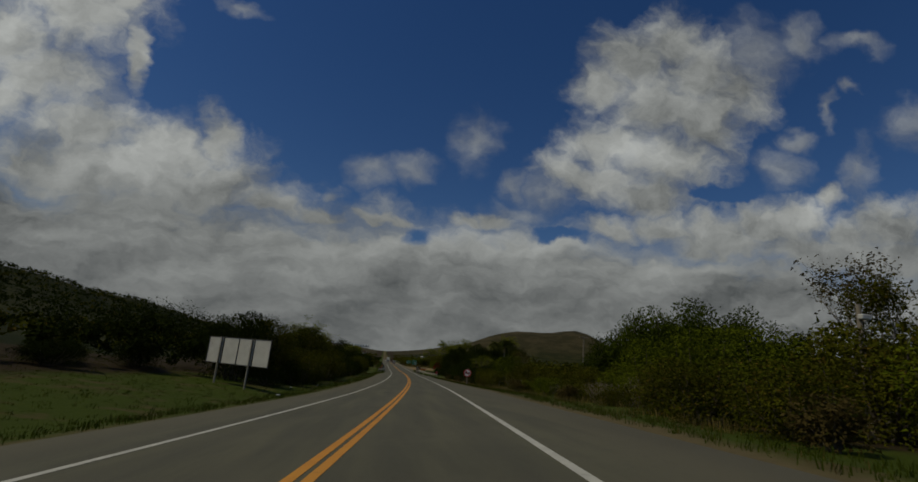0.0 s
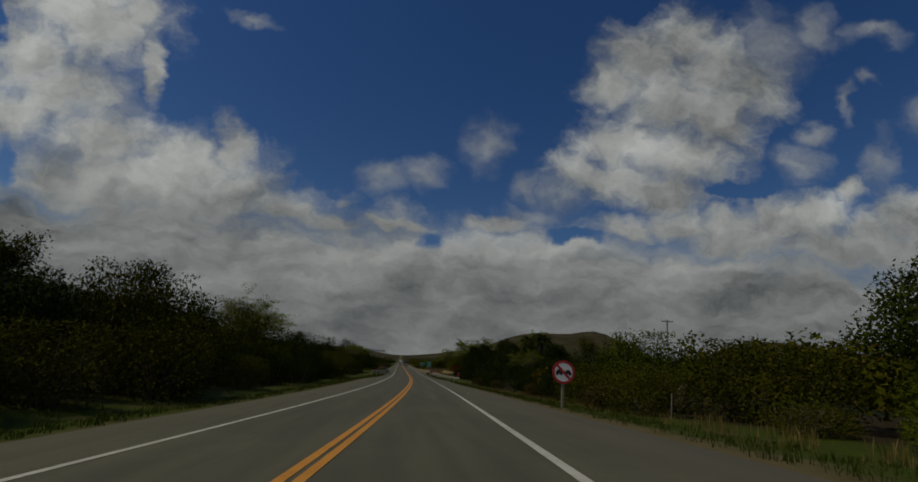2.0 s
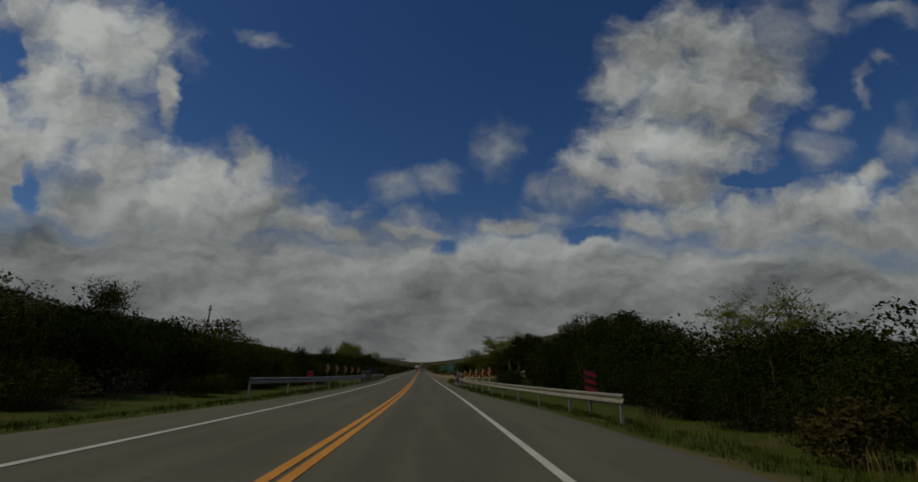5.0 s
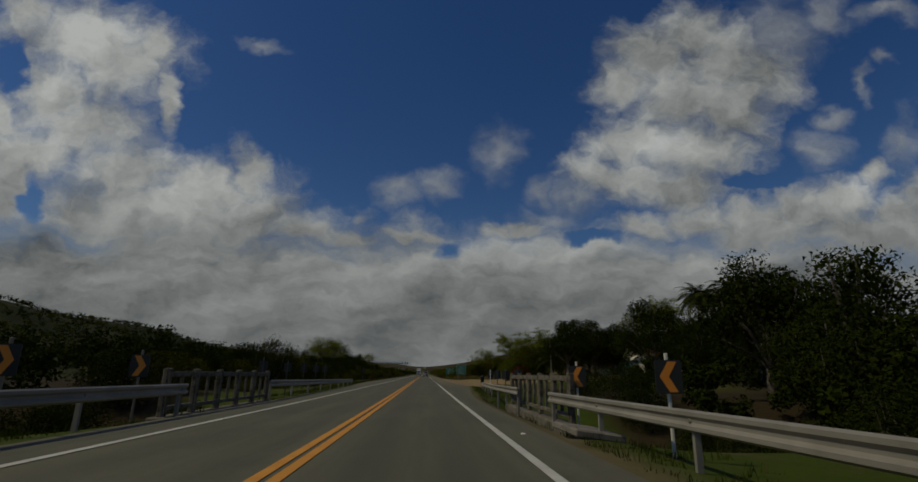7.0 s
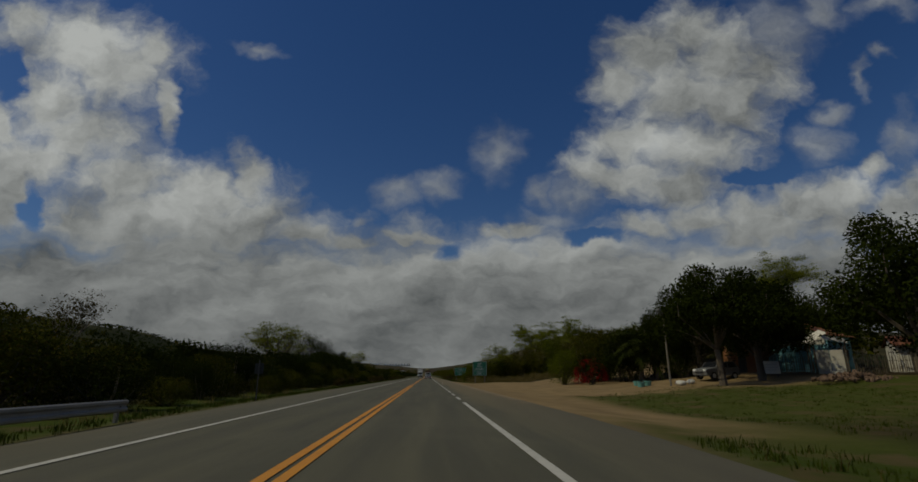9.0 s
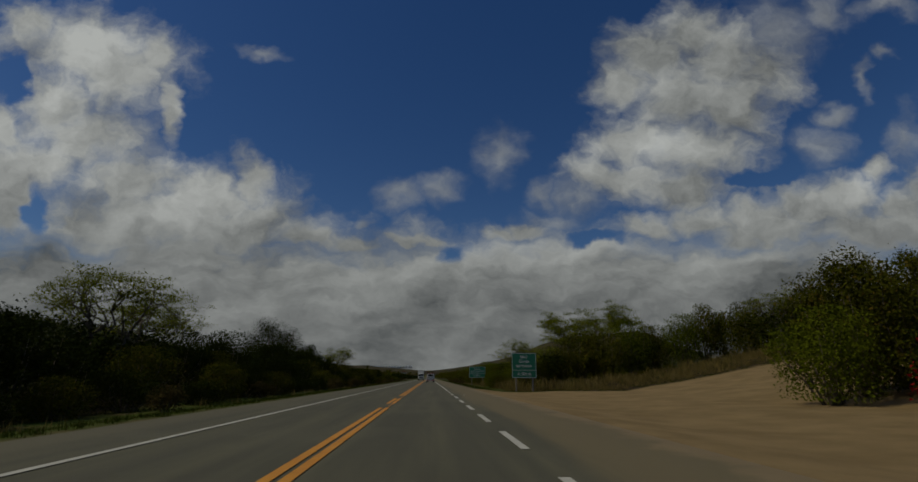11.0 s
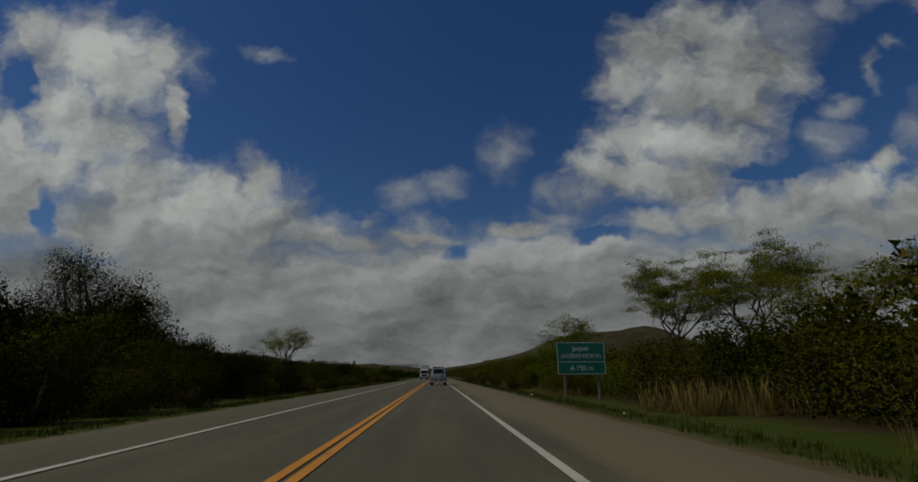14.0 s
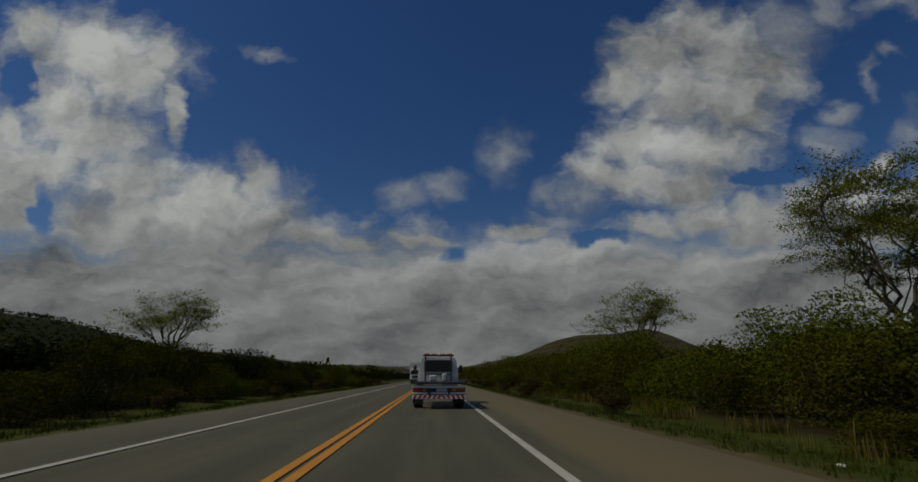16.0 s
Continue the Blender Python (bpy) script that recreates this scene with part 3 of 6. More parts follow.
YS = stations([(-220, -30, 15), (-30, 500, 3), (500, 1050, 18), (1050, 2700, 65), (2700, 6900, 200)])
LS = stations([(-6300, -1800, 300), (-1800, -750, 90), (-750, -180, 24), (-180, -60, 9), (-60, -16, 2.5), (-16, -4.2, 0.7), (-4.2, 4.2, 2.8), (4.2, 16, 0.7), (16, 60, 2.5), (60, 180, 9), (180, 750, 24), (750, 1800, 90), (1800, 6300, 300)])


def ground_height(l, y):
    out = verge(l, y)
    return land(l, y) - (0.12 if out < -0.6 else 0.0) - 0.03 * (1 - ease(out / 0.8))


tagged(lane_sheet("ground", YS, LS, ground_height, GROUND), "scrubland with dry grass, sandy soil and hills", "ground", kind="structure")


ROAD_LS = [-6.5, -6.35, -5, -3.5, -1.75, 0, 1.8, 3.6, 5.2, 6.65, 6.8]


def road_side(l, y):
    """Lateral place of a road station, drawn in where the tarmac narrows."""
    if l < -4:
        return max(l, edge_west(y) - (0.15 if l < -6.4 else 0.0))
    return min(l, edge_east(y) + (0.15 if l > 6.7 else 0.0)) if l > 4 else l


def road_sheet():
    ys = stations([(-220, -30, 10), (-30, 500, 3), (500, 1650, 28)])
    k = len(ROAD_LS)
    verts, uvs = [], []
    for y in ys:
        for l in ROAD_LS:
            q = road_side(l, y)
            p = on_road(q, y)
            verts.append((p.x, y, p.z - (0.06 if l in (ROAD_LS[0], ROAD_LS[-1]) else 0.0)))
            uvs.append((q, y))
    faces = [(j * k + i, j * k + i + 1, (j + 1) * k + i + 1, (j + 1) * k + i) for j in range(len(ys) - 1) for i in range(k - 1)]
    ob = sheet("road", verts, faces, ASPHALT, smooth=True)
    uv = ob.data.uv_layers.new(name="lane")
    uv.data.foreach_set("uv", np.array([uvs[v] for f in faces for v in f], dtype=np.float32).ravel())
    return tagged(ob, "two-lane worn grey asphalt highway with paved shoulders", "road", kind="structure")


road_sheet()


def stripe(name, l0, l1, y0, y1, mat, label):
    ob = lane_sheet(name, stations([(y0, y1, 2.5 if y1 - y0 > 6 else 1.0)]), [l0, l1], lambda l, y: on_road(l, y).z + 0.006 + 0.00003 * max(0.0, y), mat)
    return tagged(ob, label, "road marking", kind="structure")


for a, b in ((-0.205, -0.045), (0.045, 0.205)):
    for y0, y1 in ((-60, 263.0), (266.2, 272.2), (276.2, 1100)):
        stripe("yellow_line", a, b, y0, y1, YELLOW, "worn double yellow centre line stripe")
for y0, y1 in ((263.0, 266.2), (272.2, 276.2)):
    stripe("setting_out_line", 0.11, 0.14, y0, y1, YELLOW, "thin setting-out line left in a gap of the paint")
stripe("edge_line", -3.58, -3.42, -60, 1100, WHITE_LINE, "solid white edge line beside the shoulder")
stripe("edge_line", 3.42, 3.58, -60, 221, WHITE_LINE, "solid white edge line beside the shoulder")
stripe("edge_line", 3.42, 3.58, 288.1, 1100, WHITE_LINE, "solid white edge line beside the shoulder")
for i in range(12):
    stripe("edge_dash", 3.42, 3.58, 223.8 + i * 5.4, 226.7 + i * 5.4, WHITE_LINE, "white dash of a broken edge line at the turn-off")


# ---- plants ----
def bush_mesh(seed, width, height, count, size, mat, name, clumps=9, low=0.0):
    """A rounded, uneven thicket plant: stems and many sprays of leaves in clumps."""
    rng = random.Random(seed)
    lobes = []
    for _ in range(clumps):
        a, r = rng.uniform(0, 2 * math.pi), width * 0.5 * math.sqrt(rng.random()) * 0.72
        top = height * (1 - 0.42 * (r / (width * 0.5)) ** 2) * rng.uniform(0.62, 1.0)
        lobes.append((Vector((math.cos(a) * r, math.sin(a) * r, top * rng.uniform(0.5, 0.8))), width * rng.uniform(0.17, 0.27), top))
    pts, outs = [], []
    while len(pts) < count:
        c, r, top = rng.choice(lobes)
        d = Vector((rng.gauss(0, 1), rng.gauss(0, 1), rng.gauss(0, 1))).normalized()
        f = rng.random() ** 0.3
        out = d
        p = c + Vector((d.x * r, d.y * r, d.z * (top - c.z) * (1.0 if d.z > 0 else 1.1))) * f
        if rng.random() < 0.02:
            p += Vector((0, 0, rng.uniform(0.1, 0.3)))
        if rng.random() < 0.24:
            a, q = rng.uniform(0, 2 * math.pi), width * 0.46 * math.sqrt(rng.random())
            p = Vector((math.cos(a) * q, math.sin(a) * q, rng.uniform(0.05, 0.5) * height))
            out = Vector((math.cos(a), math.sin(a), 0.5))
        if p.z > 0.05 + low:
            pts.append(p)
            outs.append(out)
    crest = sorted(p.z for p in pts)[int(len(pts) * 0.98)]
    pts = [Vector((p.x, p.y, min(p.z * height / crest, height * rng.uniform(0.97, 1.05)))) for p in pts]
    v, f = leaves(pts, size, rng, outward=outs, loose=0.34)
    me = bpy.data.meshes.new(name)
    me.from_pydata([tuple(q) for q in v], [], f)
    me.materials.append(mat)
    sv, sf = [], []
    for c, r, top in lobes:
        mid = Vector((c.x * 0.5 + rng.uniform(-0.1, 0.1), c.y * 0.5, c.z * 0.55))
        limb(sv, sf, [Vector((c.x * 0.15, c.y * 0.15, -0.15)), mid, Vector((c.x, c.y, c.z)), Vector((c.x * 1.1, c.y * 1.1, top * 0.96))], [0.045, 0.032, 0.02, 0.006], 4)
    st = bpy.data.meshes.new("stem")
    st.from_pydata([tuple(q) for q in sv], [], sf)
    st.materials.append(BARK)
    return me, st


def plant(kind, meshes, m, label, category, group=""):
    """A thing of a crown and stems that share their meshes with like plants."""
    ob = thing(kind, m, label, category, group)
    for n, me in meshes:
        p = new(n, me)
        p.parent = ob
    return ob


def tree_mesh(seed, height, spread, trunk, leaf_mat, leaf_size, leaf_count, bark=None, flat=0.35, fork=0.35, sparse=0.5, lean=0.1, bare=False, crown_low=0.35):
    """Tapered trunk, limbs and twigs; leaves in clusters round the twig ends."""
    rng = random.Random(seed)
    sv, sf, ends = [], [], []
    twigs = []

    def grow(p, d, length, r, depth):
        pts, rad = [p], [r]
        steps = 4 if depth < 2 else 3
        q = p.copy()
        for i in range(steps):
            d = (d + Vector((rng.gauss(0, 0.16), rng.gauss(0, 0.16), rng.gauss(0, 0.08) + (0.04 if depth else 0.0)))).normalized()
            q = q + d * (length / steps)
            pts.append(q.copy())
            rad.append(r * (1 - 0.42 * (i + 1) / steps))
        limb(sv, sf, pts, rad, 7 if depth == 0 else (5 if depth == 1 else 3))
        if depth >= 2:
            twigs.extend(pts[1:])
        if depth >= 3 or r < 0.006:
            ends.append((q, d))
            return
        kids = (4, 4, 3)[depth] + (1 if rng.random() < 0.4 else 0)
        for k in range(kids):
            a = 2 * math.pi * (k + rng.random() * 0.7) / kids
            out = Vector((math.cos(a), math.sin(a), 0))
            up = flat + rng.uniform(-0.2, 0.25) if depth else 0.75 + rng.uniform(-0.35, 0.4)
            nd = (out * (1.0 - 0.25 * up) + Vector((0, 0, up)) + d * 0.35).normalized()
            start = pts[-1] if rng.random() < 0.6 else pts[-2]
            scale = spread * (0.46, 0.34, 0.26)[depth] * rng.uniform(0.75, 1.2)
            grow(start, nd, scale, rad[-1] * rng.uniform(0.55, 0.75), depth + 1)
        if depth >= 2:
            ends.append((q, d))

    grow(Vector((0, 0, -0.25)), Vector((rng.uniform(-lean, lean), rng.uniform(-lean, lean), 1)).normalized(), height * fork + 0.25, trunk, 0)
    top = max(e[0].z for e in ends)
    k = height / top
    sv = [Vector((p.x, p.y, p.z * k if p.z > 0 else p.z)) for p in sv]
    twigs = [Vector((e.x, e.y, e.z * k)) for e in twigs]
    bark_me = bpy.data.meshes.new("trunk")
    bark_me.from_pydata([tuple(q) for q in sv], [], sf)
    bark_me.materials.append(bark or BARK)
    bark_me.shade_smooth()
    out = [("trunk", bark_me)]
    if not bare:
        pts = []
        while len(pts) < leaf_count:
            e = rng.choice(twigs)
            r = spread * 0.075 * (0.5 + rng.random())
            p = e + Vector((rng.gauss(0, r), rng.gauss(0, r), rng.gauss(0, r * sparse) + r * 0.1))
            if p.z > height * crown_low * 0.6:
                pts.append(p)
        v, f = leaves(pts, leaf_size, rng)
        me = bpy.data.meshes.new("crown")
        me.from_pydata([tuple(q) for q in v], [], f)
        me.materials.append(leaf_mat)
        out.append(("crown", me))
    return out


def feather_tree(seed, height, width, trunk, leaf_count, fork, dome, leaf=0.115):
    """An acacia: low fork, arching limbs, fine twigs and flat sprays of tiny leaves."""
    rng = random.Random(seed)
    sv, sf, tips = [], [], []

    def shell(a, q):
        """A point of the crown's uneven dome."""
        z = height * (1.0 - dome * q * q) * rng.uniform(0.86, 1.0)
        return Vector((math.cos(a) * q * width * 0.5, math.sin(a) * q * width * 0.5, z))

    def bend(a, b, lift, r0, r1, n, sides):
        pts = []
        for i in range(n + 1):
            u = i / n
            p = a.lerp(b, u) + Vector((rng.gauss(0, 0.05), rng.gauss(0, 0.05), 0)) * (1 if 0 < i < n else 0) * (b - a).length
            p.z += lift * math.sin(math.pi * u)
            pts.append(p)
        limb(sv, sf, pts, [r0 + (r1 - r0) * i / n for i in range(n + 1)], sides)
        return pts

    base = Vector((rng.uniform(-0.3, 0.3), rng.uniform(-0.3, 0.3), height * fork))
    bend(Vector((0, 0, -0.3)), base, 0.0, trunk, trunk * 0.8, 4, 8)
    mains = 6
    for k in range(mains):
        a = 2 * math.pi * (k + rng.uniform(-0.3, 0.3)) / mains
        q = rng.uniform(0.25, 0.62)
        end = shell(a, q)
        end.z *= rng.uniform(0.74, 0.88)
        main = bend(base, end, rng.uniform(-0.25, 0.1), trunk * 0.55, trunk * 0.2, 6, 6)
        for j in range(7):
            start = main[rng.choice((2, 3, 4, 5, 6))]
            b = a + rng.gauss(0, 0.55)
            goal = shell(b, min(1.0, q + rng.uniform(-0.15, 0.5)))
            goal.z *= rng.uniform(0.82, 1.0)
            side = bend(start, goal, rng.uniform(-0.1, 0.25), trunk * 0.2, trunk * 0.05, 5, 4)
            for _ in range(6):
                s2 = side[rng.choice((2, 3, 4, 5))]
                reach = width * rng.uniform(0.06, 0.15)
                d = Vector((rng.gauss(0, 1), rng.gauss(0, 1), rng.uniform(-0.15, 0.75))).normalized()
                twig = bend(s2, s2 + d * reach, rng.uniform(-0.05, 0.1), trunk * 0.05, trunk * 0.018, 3, 3)
                tips.extend((twig[1], twig[2], twig[3], twig[3]))
    bark = bpy.data.meshes.new("trunk")
    bark.from_pydata([tuple(q) for q in sv], [], sf)
    bark.materials.append(BARK)
    bark.shade_smooth()
    pts, outs = [], []
    per = max(1, leaf_count // len(tips))
    for tip in tips:
        if rng.random() < 0.12:
            continue
        for _ in range(per):
            r = width * 0.026
            pts.append(tip + Vector((rng.gauss(0, r), rng.gauss(0, r), rng.gauss(0, r * 0.35))))
            outs.append(Vector((0, 0, 1.0)))
    v, f = leaves(pts, leaf, rng, droop=0.15, slim=0.5, outward=outs, loose=0.4)
    me = bpy.data.meshes.new("crown")
    me.from_pydata([tuple(q) for q in v], [], f)
    me.materials.append(LEAF_FEATHER)
    return [("trunk", bark), ("crown", me)]


def scatter_pose(l, y, s, rng, dz=0.0, tall=1.0):
    p = on_land(l, y, dz)
    return Matrix.LocRotScale(p, Euler((rng.uniform(-0.05, 0.05), rng.uniform(-0.05, 0.05), rng.uniform(0, 6.28))), (s, s, s * tall))


BUSH_MATS = [LEAF_DARK, LEAF_OLIVE, LEAF_OLIVE, LEAF_BRIGHT, LEAF_DARK, LEAF_OLIVE]
BUSHES = []
for i, mt in enumerate(BUSH_MATS):
    BUSHES.append(bush_mesh(100 + i, 3.7, 3.0, 8200, 0.100, mt, "crown", clumps=15 + i))
BUSH_LABELS = ["dense dark green roadside shrub", "olive green scrub bush with small leaves", "rounded olive scrub bush", "fresh green leafy shrub", "tall dark leafy thicket shrub", "dusty olive thicket bush"]
DRY = bush_mesh(150, 2.4, 1.5, 2200, 0.13, LEAF_DRY, "crown", clumps=9)

# heights of the thicket's top, every fifteen metres from the start
TOP_EAST = [3.8, 3.9, 2.9, 2.7, 3.2, 4.2, 3.6, 3.2, 3.4, 4.2, 4.9, 4.9, 5.0, 4.0, 4.4, 4.6, 3.6, 3.6, 3.7, 3.6, 4.0, 3.9, 3.9, 3.6, 3.4, 3.1, 3.5, 4.4, 4.4, 4.6, 4.6, 4.8, 5.0]
TOP_WEST = [2.0, 2.4, 3.9, 5.5, 6.4, 6.5, 5.8, 6.0, 5.6, 4.5, 5.4, 4.6, 3.8, 4.2, 4.0, 4.0, 3.7, 3.7, 4.2, 4.8, 3.6, 4.2, 4.4, 5.2, 3.3, 3.3, 3.8, 3.5, 3.1, 3.5, 3.3, 3.4, 3.5]


def top_at(rows, y):
    i = max(0.0, min(len(rows) - 1.001, y / 15))
    k = int(i)
    ragged = 0.34 * noise.noise(Vector((y * 0.19, 4.2, rows[0]))) * ease((y - 296) / 10)
    return (rows[k] + (rows[k + 1] - rows[k]) * (i - k)) * (1.0 + ragged)


rng = random.Random(7)


def open_ground(l, y):
    """Where no thicket grows: the yard, the stream crossing, the lawn at the start."""
    if l > 0 and 198 < y < 308 and l < 35 + 4 * math.sin(y):
        return True
    if l < 0 and y < 42 and l > -20:
        return True
    return False


back = {1: [], -1: [], 0: []}
for side, rows in ((1, TOP_EAST), (-1, TOP_WEST)):
    for lat, step, part_h in ((11.6, 4.6, 0.68), (15.2, 4.2, 1.15)):
        y = 2.0 if side > 0 else 4.0
        while y < 450:
            l = side * (lat + rng.uniform(-0.8, 0.8))
            yy = y + rng.uniform(-0.9, 0.9)
            y += step
            if open_ground(l, yy) or (side > 0 and 97 < yy < 110) or (side > 0 and 316 < yy < 343 and lat < 12) or (side > 0 and 135 < yy < 201 and lat < 12) or (lat < 12 and rng.random() < 0.07):
                continue
            h = top_at(rows, yy) * part_h * rng.choice((rng.uniform(0.5, 0.8), rng.uniform(0.8, 1.02)))
            if (side < 0 and 138 < yy < 218 or side > 0 and 354 < yy < 411) and lat < 12:
                h *= 0.5
            if side > 0 and 165 < yy < 207:
                h = min(h, 2.4)
            # only dark leaves on this east stretch: cloud shade put into leaf colour
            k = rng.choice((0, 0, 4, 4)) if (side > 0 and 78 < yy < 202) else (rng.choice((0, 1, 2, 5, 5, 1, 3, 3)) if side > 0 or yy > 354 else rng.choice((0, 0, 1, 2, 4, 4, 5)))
            s = max(0.5, min(1.5, h / 3.0 * 0.8 + 0.3))
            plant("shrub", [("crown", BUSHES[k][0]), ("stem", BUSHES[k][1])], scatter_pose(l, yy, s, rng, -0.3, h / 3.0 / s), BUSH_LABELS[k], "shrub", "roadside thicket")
    for y in range(12, 480, 18):
        l, yy = side * rng.uniform(9.0, 10.6), y + rng.uniform(-3, 3)
        if open_ground(l, yy) or 132 < yy < 210 or (side > 0 and 310 < yy < 345) or (side < 0 and yy < 255):
            continue
        plant("dry_bush", [("crown", DRY[0]), ("stem", DRY[1])], scatter_pose(l, yy, rng.uniform(0.55, 0.95), rng), "low half-dry brown bush at the verge", "bush", "dry verge bushes")
    # the depth of the thicket behind the first rows
    for lat, step, part_h in ((19.0, 3.2, 1.27), (24, 4.2, 1.42), (31, 5.6, 1.65), (42, 7.6, 1.95)):
        y = -6.0
        while y < 960:
            l, yy = side * (lat + rng.uniform(-1.2, 1.2)), y + rng.uniform(-1, 1)
            y += step if y < 450 else step * 1.6
            if not open_ground(l, yy) and not (side < 0 and yy < 36 and lat < 22):
                # clumps that get the darker leaf colour in place of cloud shade
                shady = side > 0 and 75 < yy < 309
                h = top_at(rows, yy) * part_h * rng.uniform(0.7, 1.05)
                if side > 0 and 171 < yy < 225:
                    h *= 0.6
                if side < 0 and yy < 90:
                    h *= 0.62 + 0.30 * ease((yy - 30) / 60)
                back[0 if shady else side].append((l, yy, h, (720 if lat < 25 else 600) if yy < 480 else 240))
    for lat in (11.6, 15):
        y = 450.0
        while y < 990:
            back[side].append((side * (lat + rng.uniform(-1, 1)), y, top_at(rows, y) * rng.uniform(0.7, 1.15), 170))
            y += 4.2


def clump_field(rows, name, mat, label, size=0.42):
    """Many clumps of foliage as one mass."""
    r = random.Random(len(rows))
    pts, outs = [], []
    for l, y, h, count in rows:
        c = on_land(l, y)
        w = max(1.6, h * 0.55)
        lobes = [(Vector((r.gauss(0, w * 0.42), r.gauss(0, w * 0.42), h * r.uniform(0.35, 0.75))), r.uniform(0.28, 0.45) * w) for _ in range(6)]
        for _ in range(count):
            o, rr = r.choice(lobes)
            d = Vector((r.gauss(0, 1), r.gauss(0, 1), r.gauss(0, 1))).normalized() * r.random() ** 0.4
            p = o + Vector((d.x * rr, d.y * rr, d.z * rr * 1.1))
            pts.append(c + Vector((p.x, p.y, max(0.05, min(h, p.z)))))
            outs.append(d + Vector((0, 0, 0.2)))
    v, f = leaves(pts, size, r, slim=0.7, outward=outs, loose=0.36)
    return tagged(sheet(name, v, f, mat), label, "vegetation", kind="stuff")


clump_field(back[1], "thicket", LEAF_OLIVE, "deep olive thicket behind the roadside shrubs", 0.25)
# LEAF_DARK stands in for cloud shade here, for the shaded west side below
clump_field(back[0], "thicket", LEAF_DARK, "deep thicket by the stream and yard, leaves darkened as cloud shade", 0.24)
clump_field(back[-1], "thicket", LEAF_DARK, "deep thicket behind the roadside shrubs, leaves darkened as shade", 0.25)
far_rows = []
for _ in range(2600):
    y = 495 + 1650 * rng.random() ** 1.4
    l = rng.choice((-1, 1)) * (24 + (90 + y * 0.5) * rng.random() ** 1.3)
    far_rows.append((l, y, rng.uniform(3.7, 9.0), 26))
ridge_rows = []
for _ in range(5200):
    ridge_rows.append((rng.uniform(-740, -260), rng.uniform(60, 1650), rng.uniform(3.7, 7.0), 26))
for _ in range(1100):
    l = rng.choice((-1, 1)) * rng.uniform(52, 195)
    y = rng.uniform(-30, 495)
    if not (l > 0 and 202 < y < 309 and l < 66):
        far_rows.append((l, y, rng.uniform(2.7, 6.0), 34))
# the dark leaf colour paints a cloud shadow lying on the ridge
clump_field(ridge_rows, "ridge_woodland", LEAF_DARK, "scrub woodland over the ridge, leaves darkened as cloud shadow", 1.25)
clump_field(far_rows, "far_woodland", LEAF_OLIVE, "scattered scrub woodland in the distance", 1.4)



def dense_tree(seed, height, width, mat, count, size, clear):
    """A full leafy tree: trunk, limbs and a lobed crown that hangs low."""
    rng = random.Random(seed)
    lobes = []
    for k in range(30):
        a = k * 2.39996
        q = math.sqrt((k + 0.5) / 30)
        r = q * width * 0.42
        top = height * (1 - 0.45 * q * q) * rng.uniform(0.82, 1.0)
        c = Vector((math.cos(a) * r, math.sin(a) * r, clear + (top - clear) * rng.uniform(0.30, 0.78)))
        lobes.append((c, width * rng.uniform(0.11, 0.19)))
    sv, sf = [], []
    fork = Vector((0.1, 0.05, clear * 0.8))
    limb(sv, sf, [Vector((0, 0, -0.3)), Vector((0.05, 0, clear * 0.4)), fork], [0.26, 0.21, 0.18], 8)
    for c, r in lobes[::3]:
        mid = fork.lerp(c, 0.5) + Vector((rng.uniform(-0.3, 0.3), rng.uniform(-0.3, 0.3), rng.uniform(0, 0.4)))
        limb(sv, sf, [fork, mid, c, c + Vector((0, 0, r * 0.7))], [0.10, 0.07, 0.04, 0.012], 5)
    bark = bpy.data.meshes.new("trunk")
    bark.from_pydata([tuple(q) for q in sv], [], sf)
    bark.materials.append(BARK)
    pts, outs = [], []
    for _ in range(count):
        c, r = rng.choice(lobes)
        d = Vector((rng.gauss(0, 1), rng.gauss(0, 1), rng.gauss(0, 1))).normalized() * rng.random() ** 0.33
        outs.append(d)
        p = c + d * r * (1.25 if rng.random() < 0.05 else 1.0)
        pts.append(Vector((p.x, p.y, min(height, max(clear * 0.55, p.z)))))
    v, f = leaves(pts, size, rng, droop=0.6, outward=outs, loose=0.36)
    me = bpy.data.meshes.new("crown")
    me.from_pydata([tuple(q) for q in v], [], f)
    me.materials.append(mat)
    return [("trunk", bark), ("crown", me)]


